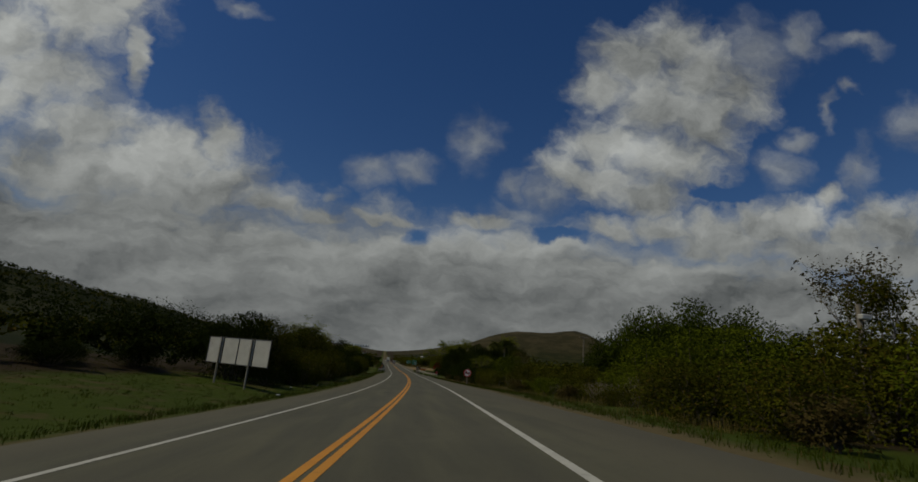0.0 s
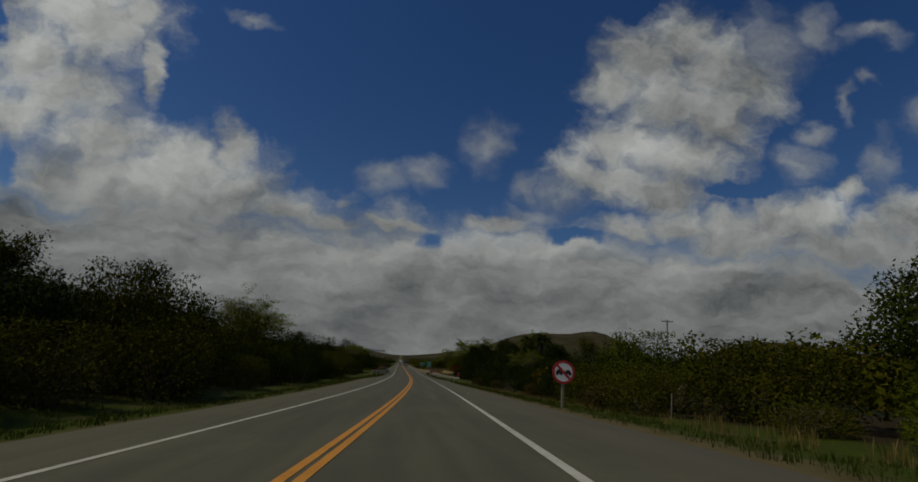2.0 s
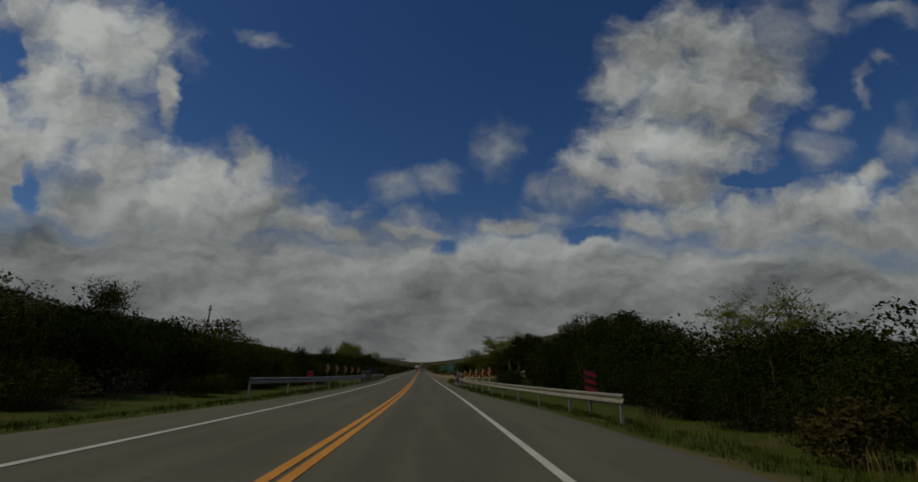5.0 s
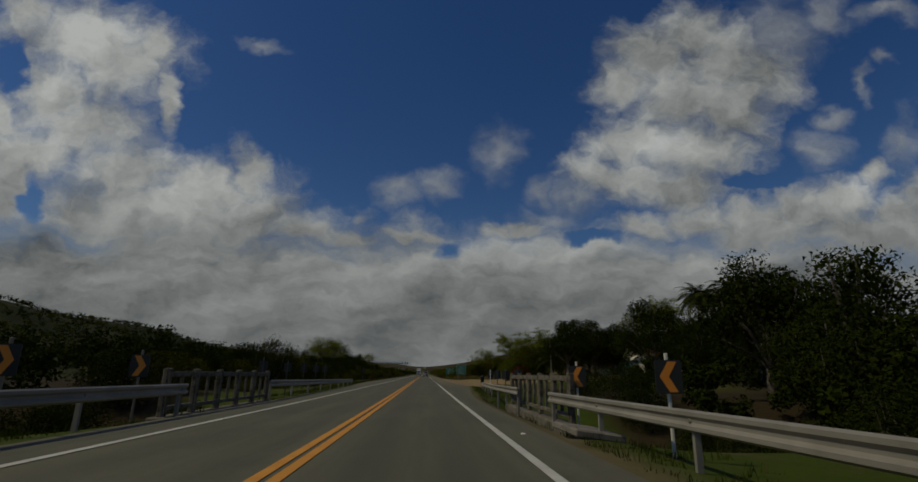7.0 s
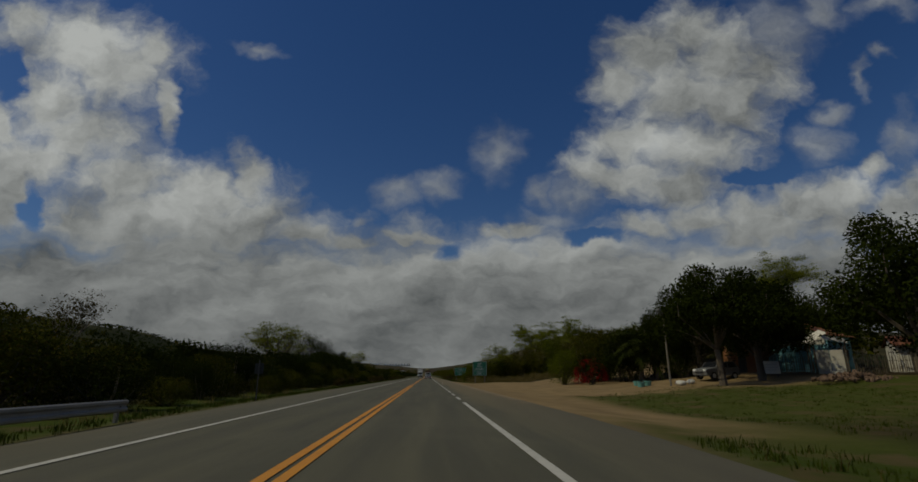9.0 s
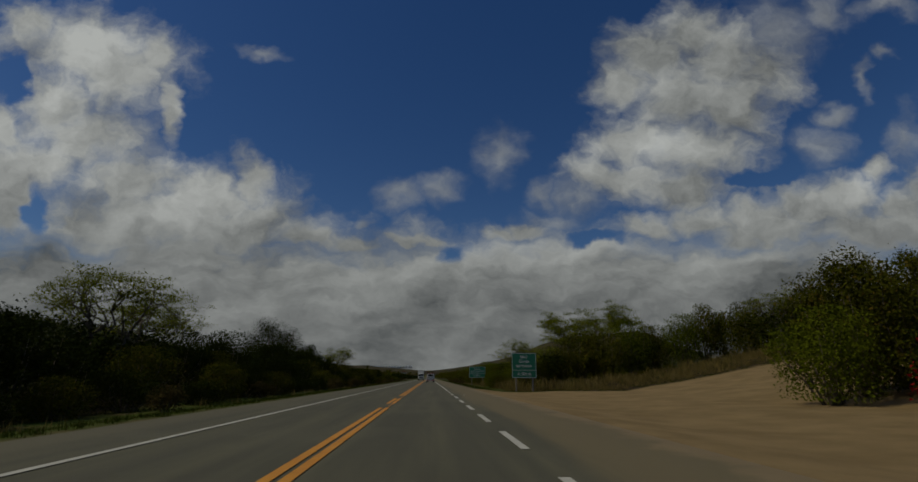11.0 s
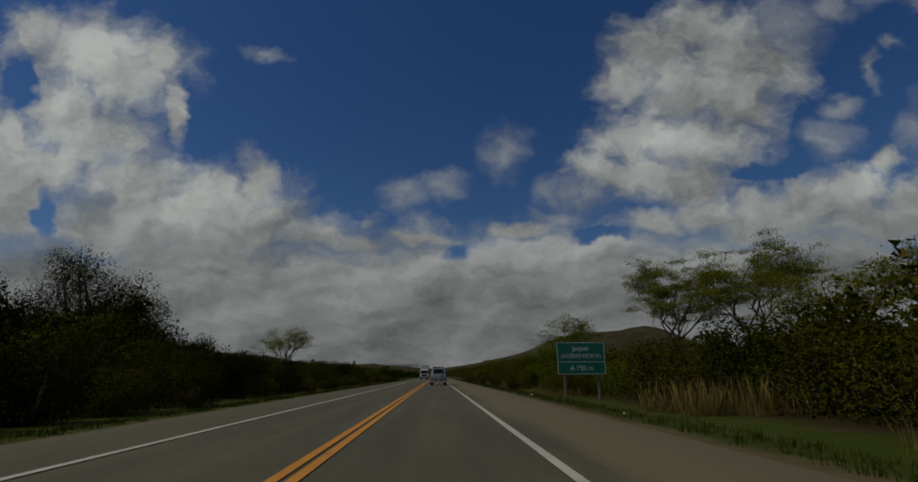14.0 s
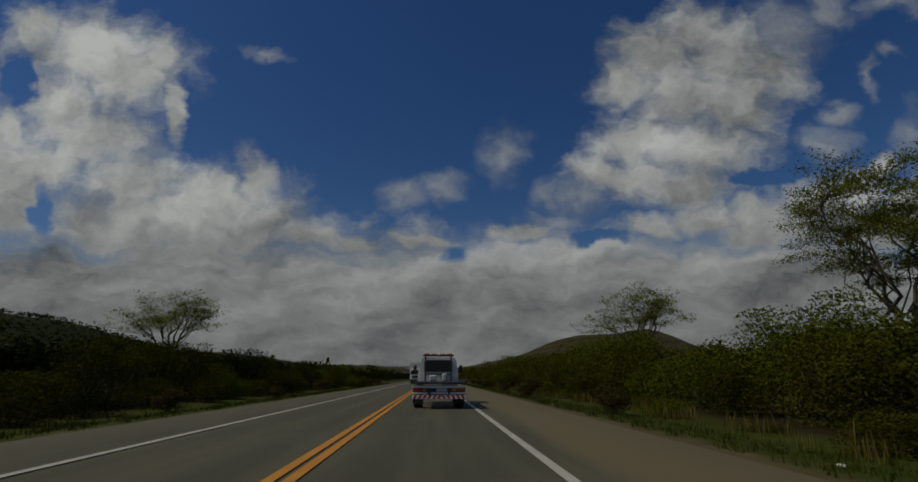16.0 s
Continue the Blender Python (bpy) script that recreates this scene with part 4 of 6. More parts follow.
TREES = {
    "acacia": [feather_tree(300 + i, 7.5, 8.0, 0.20, 12500, 0.16 + 0.05 * i, 0.40) for i in range(3)],
    "great": [feather_tree(303 + i, 7.5, 8.0, 0.13, 46000, 0.18 + 0.05 * i, 0.40, 0.078) for i in range(2)],
    "umbrella": [feather_tree(310, 7.5, 8.6, 0.17, 12500, 0.30, 0.30)],
    "shade": [dense_tree(350 + i, 8.5, 6.4, LEAF_DARK, 15000, 0.17, 2.6) for i in range(2)],
    "thin": [tree_mesh(320 + i, 6.5, 2.5, 0.11, LEAF_OLIVE, 0.13, 3800, PALE_BARK, flat=0.7, fork=0.32, sparse=0.9) for i in range(2)],
    "tall": [dense_tree(330 + i, 8.0, 5.0, LEAF_DARK, 6500, 0.15, 1.6) for i in range(2)],
    "dark": [dense_tree(345 + i, 8.0, 5.6, LEAF_DARK, 20000, 0.075, 1.4) for i in range(2)],
    "green": [dense_tree(335 + i, 8.5, 7.6, LEAF_GREEN, 17000, 0.17, 0.9) for i in range(2)],
    "broad": [dense_tree(340 + i, 8.5, 7.2, LEAF_DARK, 15000, 0.17, 1.5) for i in range(3)],
    "bare": [tree_mesh(360 + i, 5.0, 2.1, 0.09, LEAF_DRY, 0.10, 1300, PALE_BARK, flat=0.75, fork=0.3) for i in range(2)],
}
for l, y, h, k in ((17.4, 176, 3.4, 1), (19.2, 174, 4.4, 0), (14.2, 176, 3.0, 3), (16.4, 177, 4.2, 5), (18.8, 178, 4.6, 1), (22.5, 173, 4.2, 0), (21.5, 169.5, 3.2, 4), (34.5, 158, 3.0, 0), (38.5, 157, 3.6, 4)):
    plant("shrub", [("crown", BUSHES[k][0]), ("stem", BUSHES[k][1])], scatter_pose(*spot(l, y), 1.45 * max(0.7, h / 3.4), rng, tall=(h / 3.0) / max(0.7, h / 3.4)), BUSH_LABELS[k], "shrub", "roadside thicket")
for i in range(16):
    k = (0, 4, 1)[i % 3]
    plant("shrub", [("crown", BUSHES[k][0]), ("stem", BUSHES[k][1])], scatter_pose(-21.5 - 2.0 * (i % 3), -3.0 + 3.1 * i, 1.1, rng, tall=0.42 + 0.05 * (i % 4)), BUSH_LABELS[k], "shrub", "thicket above the lawn")
for l, y, h in ((11.4, 21.5, 3.2), (11.6, 17.5, 3.4), (9.7, 235.3, 3.1), (10.8, 236.4, 3.6), (12.6, 241.5, 3.3), (14.6, 244, 3.5), (12.2, 247.5, 3.2), (15.4, 249, 3.9), (14.4, 265, 4.1), (15.8, 268, 4.3), (13.4, 269, 3.7), (12.4, 284, 3.6), (11.6, 297, 4.0)):
    plant("shrub", [("crown", BUSHES[3][0]), ("stem", BUSHES[3][1])], scatter_pose(*spot(l, y), 1.4 * h / 3.2, rng), "large round fresh green shrub at the verge", "shrub", "roadside thicket")
for i in range(13):
    l, y = 16.0 + 3.6 * i, 311 + 0.8 * (i % 3)
    k = (3, 1, 5, 2, 3, 1)[i % 6]
    h = (4.4 + 1.2 * ((i * 7) % 5) / 4) * min(1.0, 0.62 + 0.1 * i)
    plant("shrub", [("crown", BUSHES[k][0]), ("stem", BUSHES[k][1])], scatter_pose(l, y, 1.75, rng, tall=h / 3.7), BUSH_LABELS[k], "shrub", "thicket behind the yard")
for i in range(14):
    l, y = 44 + 3.2 * (i % 5) + 3.0 * (i // 5), 306 - 6.9 * (i % 7)
    k = (1, 5, 0, 2, 3)[i % 5]
    plant("shrub", [("crown", BUSHES[k][0]), ("stem", BUSHES[k][1])], scatter_pose(l, y, 1.8, rng, tall=1.0 + 0.1 * (i % 4)), BUSH_LABELS[k], "shrub", "thicket behind the yard")
TREE_LABELS = {"dark": "large dark tree rising over the thicket", "great": "tall spreading acacia with layered feathery foliage", "acacia": "open acacia with arching limbs and feathery leaves", "umbrella": "flat-topped umbrella acacia with a thin green crown", "shade": "dark leafy shade tree with a bare trunk", "thin": "slender tree with a sparse olive crown", "broad": "broad dark green leafy tree", "tall": "tall dark tree with an open leafy crown", "green": "full green tree with a crown down to the scrub", "bare": "nearly leafless grey scrub tree"}
# kind, lateral, along, height, in chart units
TREE_PLAN = [
    ("bare", 15.0, 14, 5.8), ("green", 21.4, 40, 8.6), ("green", 24.4, 41.3, 9.2), ("green", 28.6, 40, 9.4), ("green", 19.8, 44, 6.8), ("green", 26.5, 44.5, 9.6), ("thin", 14.5, 13, 4.6), ("broad", 12.8, 20.0, 4.0), ("broad", 14.5, 16.5, 4.1), ("bare", 14, 60, 4.6), ("thin", 17.5, 76.5, 5.6),
    ("acacia", 15, 92, 5.4), ("broad", 15, 104, 6.2), ("broad", 18, 113, 7.4), ("tall", 19.9, 128, 8.9), ("tall", 21.2, 129.5, 7.9), ("broad", 14.4, 116, 6.0), ("tall", 17.4, 119.5, 7.4), ("broad", 18.4, 122, 6.0), ("broad", 21.1, 125.3, 6.6), ("broad", 15.8, 112, 5.3), ("tall", 15.9, 108, 6.6), ("broad", 21.5, 126.5, 4.6), ("broad", 26, 134, 9.6), ("broad", 33, 137, 10.6),
    ("broad", 27.0, 149, 6.2), ("broad", 29.0, 151, 7.6), ("broad", 31.8, 150, 7.6), ("broad", 26.2, 155, 10.6), ("broad", 31.5, 148, 5.4), ("shade", 18.2, 158.8, 8.2), ("shade", 22.1, 161.2, 8.4), ("broad", 35, 150, 6.5), ("shade", 22.6, 168.6, 9.0), ("broad", 33.4, 172, 9.4), ("shade", 20.5, 171.5, 6.8), ("broad", 36.5, 162, 12.0), ("great", 42, 186, 11.5), ("broad", 26, 175, 8.0), ("broad", 24, 163.8, 7.4), ("broad", 27.5, 168.5, 8.6), ("broad", 22.0, 175, 7.2), ("broad", 18.6, 174.5, 4.6), ("broad", 41, 168, 11.0), ("thin", 17, 178, 5.2), ("broad", 31, 184, 6.4), ("thin", 34, 191, 6.0), ("broad", 38, 181, 7.0), ("acacia", 30, 199, 5.6), ("broad", 40, 194, 6.5),
]
TREE_PLAN_FAR = [
    ("acacia", 14, 215, 4.7), ("acacia", 16.5, 222, 5.2), ("great", 29.5, 260.5, 15.4), ("great", 36, 256, 16.2), ("umbrella", 23.5, 284, 10.6), ("umbrella", 30, 322, 9.0),
    ("broad", -15, 42, 5.4), ("thin", -13, 47, 5.0), ("acacia", -14.7, 76.5, 7.8), ("acacia", -15.5, 83, 7.3), ("bare", -12.5, 70, 6.0), ("thin", -15, 100, 5.4), ("bare", -14, 155, 5.0),
    ("broad", -14.5, 238.5, 5.6), ("dark", -22.4, 241, 11.6), ("dark", -27.0, 245, 7.6), ("dark", -24.6, 250, 7.2), ("dark", -30.0, 240, 8.0), ("acacia", -14.5, 188, 7.7), ("acacia", -16, 195, 7.0), ("broad", -15, 218, 6.4), ("broad", -14.2, 229.5, 6.4), ("broad", -15, 233, 6.9), ("umbrella", -18, 273, 7.9), ("broad", -17, 225, 7.4),
]
for kind, l, y, h in TREE_PLAN + TREE_PLAN_FAR:
    pick = rng.choice(TREES[kind])
    base = {"acacia": 7.5, "great": 7.5, "umbrella": 7.5, "shade": 8.5, "thin": 6.5, "tall": 6.7, "dark": 6.7, "green": 7.0, "broad": 8.5, "bare": 5.0}[kind]
    plant("tree", pick, scatter_pose(*spot(l, y), (CHART * h - 0.4) / base, rng), TREE_LABELS[kind], "tree", "roadside trees")


def palm_mesh(seed, height):
    """A coconut palm: ringed trunk and arching feathered fronds."""
    r = random.Random(seed)
    sv, sf = [], []
    pts = [Vector((0.5 * math.sin(i / 10 * 1.3) * (i / 10), 0.2 * i / 10, -0.3 + height * i / 10)) for i in range(11)]
    limb(sv, sf, pts, [0.24 - 0.011 * i + (0.012 if i % 2 else 0) for i in range(11)], 8)
    trunk = bpy.data.meshes.new("trunk")
    trunk.from_pydata([tuple(q) for q in sv], [], sf)
    trunk.materials.append(PALE_BARK)
    head, v, f = pts[-1], [], []
    for k in range(34):
        a, rise = 2 * math.pi * (k * 0.381966) + r.uniform(-0.2, 0.2), 2.0 - 2.6 * (k / 34) + r.uniform(-0.15, 0.15)
        out = Vector((math.cos(a), math.sin(a), 0))
        L = r.uniform(2.6, 3.4)
        prev = head.copy()
        for j in range(1, 15):
            u = j / 14
            p = head + out * (L * u * (0.95 - 0.1 * u)) + Vector((0, 0, L * (rise * 0.5 * u - 0.62 * u * u)))
            d = (p - prev).normalized()
            side = d.cross(Vector((0, 0, 1))).normalized()
            for s in (-1, 1):
                tip = p + side * s * (0.9 * math.sin(math.pi * min(1, u * 0.9 + 0.12))) + d * 0.28 + Vector((0, 0, -0.22))
                i = len(v)
                v += [prev, p, tip, prev * 0.5 + tip * 0.5 + Vector((0, 0, 0.05))]
                f.append((i, i + 1, i + 2, i + 3))
            prev = p
    fr = bpy.data.meshes.new("fronds")
    fr.from_pydata([tuple(q) for q in v], [], f)
    fr.materials.append(LEAF_PALM)
    return [("trunk", trunk), ("fronds", fr)]


for l, y, h, sd in ((34.4, 150, 9.3, 1), (31.0, 152.6, 8.9, 2), (32.8, 151.0, 9.5, 3), (19.8, 173, 3.2, 4)):
    plant("palm_tree", palm_mesh(sd, h), scatter_pose(*spot(l, y), 1.46, rng), "coconut palm with arching green fronds", "palm tree", "palms by the yard")


def blossom_bush(l, y, width, height, petal, count, label, size):
    ob = thing("flowering_bush", scatter_pose(*spot(l, y), 1.4, rng), label, "bush")
    me, st = bush_mesh(int(l * 10), width, height, 2600, 0.14, LEAF_DARK, "crown", clumps=12)
    for n, m in (("crown", me), ("stem", st)):
        p = new(n, m)
        p.parent = ob
    r = random.Random(int(y))
    pts = []
    for _ in range(count // 12):
        d = Vector((r.gauss(0, 1), r.gauss(0, 1), abs(r.gauss(0, 0.8)))).normalized()
        c = Vector((d.x * width * 0.47, d.y * width * 0.47, 0.25 + d.z * height * 0.75))
        pts += [c + Vector((r.gauss(0, 0.13), r.gauss(0, 0.13), r.gauss(0, 0.13))) for _ in range(12)]
    v, f = leaves(pts, size, r, slim=0.8)
    sheet("blossom", v, f, petal, ob, "clusters of bright flowers")


blossom_bush(12.2, 69.7, 5.0, 2.5, PETAL_YELLOW, 1300, "dark bush sprinkled with yellow flowers", 0.085)
blossom_bush(15.4, 172.5, 2.9, 2.5, PETAL_RED, 1500, "bougainvillea bush with crimson bracts", 0.10)


def tussocks(name, spots, mat, label, tall, blades, width):
    """Grass as bent blades in tufts."""
    r = random.Random(len(spots))
    v, f = [], []
    for l, y, k in spots:
        c = on_land(l, y)
        for _ in range(blades):
            a = r.uniform(0, 6.28)
            o = c + Vector((r.gauss(0, 0.09 + 0.08 * tall), r.gauss(0, 0.09 + 0.08 * tall), -0.02))
            h = tall * k * r.uniform(0.35, 1.15)
            lean = Vector((math.cos(a), math.sin(a), 0)) * h * r.uniform(0.05, 0.5 - 0.2 * tall)
            s = Vector((-math.sin(a), math.cos(a), 0)) * width
            i = len(v)
            v += [o - s, o + s, o + lean * 0.45 + Vector((0, 0, h * 0.65)) + s * 0.7, o + lean + Vector((0, 0, h)), o + lean * 0.45 + Vector((0, 0, h * 0.65)) - s * 0.7]
            f.append((i, i + 1, i + 2, i + 3, i + 4))
    return tagged(sheet(name, v, f, mat), label, "grass", kind="stuff")


spots = []
for _ in range(13000):
    side = rng.choice((-1, 1))
    y = rng.uniform(2, 450)
    l = edge_east(y) + 0.45 if side > 0 else edge_west(y) - 0.35
    l += side * 2.7 * rng.random() ** 1.3
    if side > 0 and 208 < y < 299:
        continue
    spots.append((l, y, rng.uniform(0.5, 1.5)))
for _ in range(2400):
    spots.append((rng.uniform(-30, -8.5), rng.uniform(4, 51), rng.uniform(0.5, 1.1)))
for _ in range(1600):
    spots.append((rng.uniform(12, 30), rng.uniform(205, 237), rng.uniform(0.4, 1.0)))
for _ in range(900):
    l = rng.uniform(9.5, 48)
    spots.append((l, 290.2 + 6.5 * ease((15 - l) / 6.5) + rng.random() ** 2 * 4, rng.uniform(0.5, 1.4)))
tussocks("verge_grass", spots, GRASS, "short green grass along the verge", 0.15, 8, 0.010)
spots = []
for _ in range(620):
    spots.append((rng.uniform(10.6, 16.5), rng.choice((296 + 22 * rng.random(), 296 + 22 * rng.random(), 325 + 5 * rng.random())), rng.choice((rng.uniform(0.35, 0.7), rng.uniform(0.6, 1.3)))))
for _ in range(2100):
    y = 291.5 + rng.random() ** 1.3 * 18
    spots.append((rng.uniform(15, 52), y, rng.choice((rng.uniform(0.25, 0.5), rng.uniform(0.4, 1.0))) * (0.75 + 0.3 * ease((y - 292) / 8))))
for _ in range(130):
    spots.append((rng.uniform(9.6, 11.6), rng.uniform(339, 420), rng.uniform(0.3, 0.7)))
for _ in range(260):
    spots.append((rng.uniform(8.9, 11.0), rng.uniform(12, 132), rng.uniform(0.2, 0.45)))
for _ in range(220):
    spots.append((rng.uniform(-10.6, -8.8), rng.uniform(45, 420), rng.uniform(0.2, 0.45)))
tussocks("dry_grass", spots, STRAW, "tall dry straw-coloured grass", 1.15, 14, 0.008)


# ---- road furniture ----
def plate(bm, w, h, t, r, m):
    """An upright sheet with rounded corners, facing -y."""
    pts = []
    for cx, cz, a0 in ((w / 2 - r, h / 2 - r, 0), (-w / 2 + r, h / 2 - r, 90), (-w / 2 + r, -h / 2 + r, 180), (w / 2 - r, -h / 2 + r, 270)):
        pts += [(cx + r * math.cos(radians(a0 + k * 30)), cz + r * math.sin(radians(a0 + k * 30))) for k in range(4)]
    poly(bm, pts, t, m)


def poly(bm, pts, t, m):
    """A flat shape from (x, z) corners, t thick toward -y."""
    front = [bm.verts.new(m @ Vector((x, -t, z))) for x, z in pts]
    rear = [bm.verts.new(m @ Vector((x, 0, z))) for x, z in pts]
    bm.faces.new(front)
    bm.faces.new(rear[::-1])
    for i in range(len(pts)):
        j = (i + 1) % len(pts)
        bm.faces.new((front[j], front[i], rear[i], rear[j]))


def at(x, y, z):
    return Matrix.Translation((x, y, z))


def words(text, size, m, parent, mat=None, name="lettering"):
    """Raised lettering, centred at m, facing -y."""
    c = bpy.data.curves.new("text", "FONT")
    c.body, c.size, c.align_x, c.align_y, c.extrude = text, size, "CENTER", "CENTER", 0.002
    tmp = bpy.data.objects.new("text", c)
    scene.collection.objects.link(tmp)
    me = bpy.data.meshes.new_from_object(tmp.evaluated_get(bpy.context.evaluated_depsgraph_get()))
    bpy.data.objects.remove(tmp)
    bpy.data.curves.remove(c)
    me.transform(m @ Matrix.Rotation(radians(90), 4, "X"))
    me.materials.clear()
    me.materials.append(mat or SIGN_WHITE)
    ob = new(name, me)
    ob.parent = parent
    return ob


def guide_sign(l, y, w, h, low, rows, rule, turn, label, posts, post_mat):
    """A green direction sign: board, border, lettering and posts."""
    l, y = spot(l, y)
    p = on_land(l, y)
    ob = thing("direction_sign", Matrix.Translation(p) @ Matrix.Rotation(radians(turn), 4, "Z") @ Matrix.Scale(CHART, 4), label, "road sign", "green direction signs")
    b0 = (road_z(y) + level(low) - p.z) / CHART
    mid = b0 + h / 2
    bm = bmesh.new()
    plate(bm, w, h, 0.02, 0.05, at(0, 0, mid))
    part("board", bm, SIGN_GREEN, ob)
    bm = bmesh.new()
    e = 0.022
    for cx, cz, sx, sz in ((0, h / 2 - 0.03, w - 0.06, e), (0, -h / 2 + 0.03, w - 0.06, e), (-w / 2 + 0.03, 0, e, h - 0.06), (w / 2 - 0.03, 0, e, h - 0.06), (0, rule, w - 0.06, e)):
        box(bm, cx, -0.0225, mid + cz, sx, 0.003, sz)
    part("border", bm, SIGN_WHITE, ob, "white border and dividing line")
    for text, size, dz in rows:
        words(text, size, at(0, -0.024, mid + dz), ob)
    for x in posts:
        bm = bmesh.new()
        box(bm, x, 0.06, (mid + h * 0.42 - 0.4) / 2, 0.10, 0.10, mid + h * 0.42 + 0.4, 0.012)
        part("post", bm, post_mat, ob)
    bm = bmesh.new()
    for dz in (-0.3, 0.3):
        box(bm, 0, 0.008, mid + dz * h, w * 0.94, 0.012, 0.05)
    part("stiffener", bm, STEEL, ob)
    return ob


guide_sign(8.93, 197.4, 1.80, 1.74, 1.14, [("Ipiaú", 0.28, 0.60), ("Gandu", 0.28, 0.27), ("RETORNO", 0.245, -0.06), ("A 500 m", 0.28, -0.60)], -0.345, 4, "green direction sign reading Ipiaú, Gandu, Retorno, 500 m", (-0.6, 0.62), POST_WOOD)
guide_sign(8.26, 226.3, 2.09, 1.35, 1.14, [("Jequié", 0.295, 0.41), ("(ACESSO NORTE)", 0.222, 0.09), ("A 750 m", 0.285, -0.415)], -0.15, 2, "green direction sign reading Jequié north access, 750 m", (-0.72, 0.72), CONCRETE)


def no_overtaking(l, y, top):
    l, y = spot(l, y)
    p = on_land(l, y)
    ob = thing("no_overtaking_sign", Matrix.Translation(p) @ Matrix.Rotation(radians(-4), 4, "Z") @ Matrix.Scale(CHART, 4), "round red and white no-overtaking sign on a post", "road sign")
    z = (road_z(y) + road_bank(y) * l + level(top) - p.z) / CHART
    R = 0.335

    def disc(name, r0, r1, dy, mat, label=""):
        bm = bmesh.new()
        n = 40
        rings = []
        for r, t in ((r1, dy), (r0, dy)):
            rings.append([bm.verts.new((r * math.cos(2 * math.pi * k / n), t, z + r * math.sin(2 * math.pi * k / n))) for k in range(n)])
        back = [bm.verts.new((v.co.x, 0.0, v.co.z)) for v in rings[0]]
        if r0 > 0.001:
            for k in range(n):
                bm.faces.new((rings[0][k], rings[1][k], rings[1][(k + 1) % n], rings[0][(k + 1) % n]))
        else:
            bmesh.ops.delete(bm, geom=rings[1], context="VERTS")
            bm.faces.new(rings[0])
        for k in range(n):
            bm.faces.new((rings[0][(k + 1) % n], back[(k + 1) % n], back[k], rings[0][k]))
        part(name, bm, mat, ob, label)

    disc("board", 0.0, R * 0.985, -0.012, SIGN_WHITE)
    disc("ring", R * 0.80, R, -0.016, SIGN_RED, "red ring")
    bm = bmesh.new()
    poly(bm, [(-0.26, 0.21), (-0.21, 0.26), (0.26, -0.21), (0.21, -0.26)], 0.004, at(0, -0.02, z))
    part("slash", bm, SIGN_RED, ob, "red diagonal bar")
    for cx in (-0.13, 0.13):
        bm = bmesh.new()
        poly(bm, [(-0.105, -0.05), (0.105, -0.05), (0.105, 0.012), (0.07, 0.016), (0.045, 0.07), (-0.052, 0.07), (-0.078, 0.016), (-0.105, 0.012)], 0.003, at(cx, -0.014, z))
        for wx in (-0.06, 0.06):
            poly(bm, [(wx + 0.028 * math.cos(a * 0.785), -0.07 + 0.03 * math.sin(a * 0.785)) for a in range(8)], 0.003, at(cx, -0.0145, z))
        part("car_symbol", bm, SIGN_BLACK, ob)
    bm = bmesh.new()
    box(bm, 0, 0.045, (z + 0.3 - 0.4) / 2, 0.08, 0.08, z + 0.3 + 0.4, 0.008)
    part("post", bm, POST_WOOD, ob)


no_overtaking(5.35, 43.9, 1.30)


def chevron(l, y, mid, right, turn=0, size=0.64, post=None):
    """A black board with an orange arrow on a pale post."""
    l, y = spot(l, y)
    p = on_land(l, y)
    ob = thing("chevron_sign", Matrix.Translation(p) @ Matrix.Rotation(radians(turn), 4, "Z") @ Matrix.Scale(CHART, 4), "black curve marker with an orange chevron behind the guard rail", "road sign", "chevron curve markers")
    z = (road_z(y) + level(mid) - p.z) / CHART
    w, h = 0.50 * size, 0.62 * size
    bm = bmesh.new()
    plate(bm, w, h, 0.012, 0.03, at(0, 0, z))
    part("board", bm, SIGN_BLACK, ob)
    s = 1 if right else -1
    bm = bmesh.new()
    pts = [(-0.16, 0.28), (0.0, 0.28), (0.17, 0.0), (0.0, -0.28), (-0.16, -0.28), (0.0, 0.0)]
    pts = [(s * x * size, q * size) for x, q in pts]
    poly(bm, pts if s > 0 else pts[::-1], 0.003, at(0, -0.013, z))
    bmesh.ops.recalc_face_normals(bm, faces=bm.faces)
    part("arrow", bm, SIGN_ORANGE, ob, "orange arrow")
    bm = bmesh.new()
    box(bm, 0, 0.035, (z + 0.28 - 0.5) / 2, 0.036, 0.04, z + 0.28 + 0.5, 0.006)
    part("post", bm, post or (RENDER_WHITE if l > 0 else POST_WOOD), ob)


for l, y, mid in ((4.75, 99.2, 1.30), (4.72, 102.0, 1.25), (4.68, 105.2, 1.22), (4.62, 108.5, 1.20), (4.58, 112.0, 1.19)):
    chevron(l, y, mid, False, -8)
for l, y, pole in ((5.35, 122.0, POST_DARK), (5.38, 125.0, POST_DARK), (5.40, 127.5, POST_DARK), (5.42, 130.2, RENDER_WHITE)):
    chevron(l, y, 1.21, False, 166, size=0.62, post=pole)
for l, y, mid in ((-3.7, 100.6, 1.32), (-3.7, 103.4, 1.30), (-3.65, 106.3, 1.28), (-3.6, 109.2, 1.27), (-3.5, 112.1, 1.25)):
    chevron(l, y, mid, True, 8)
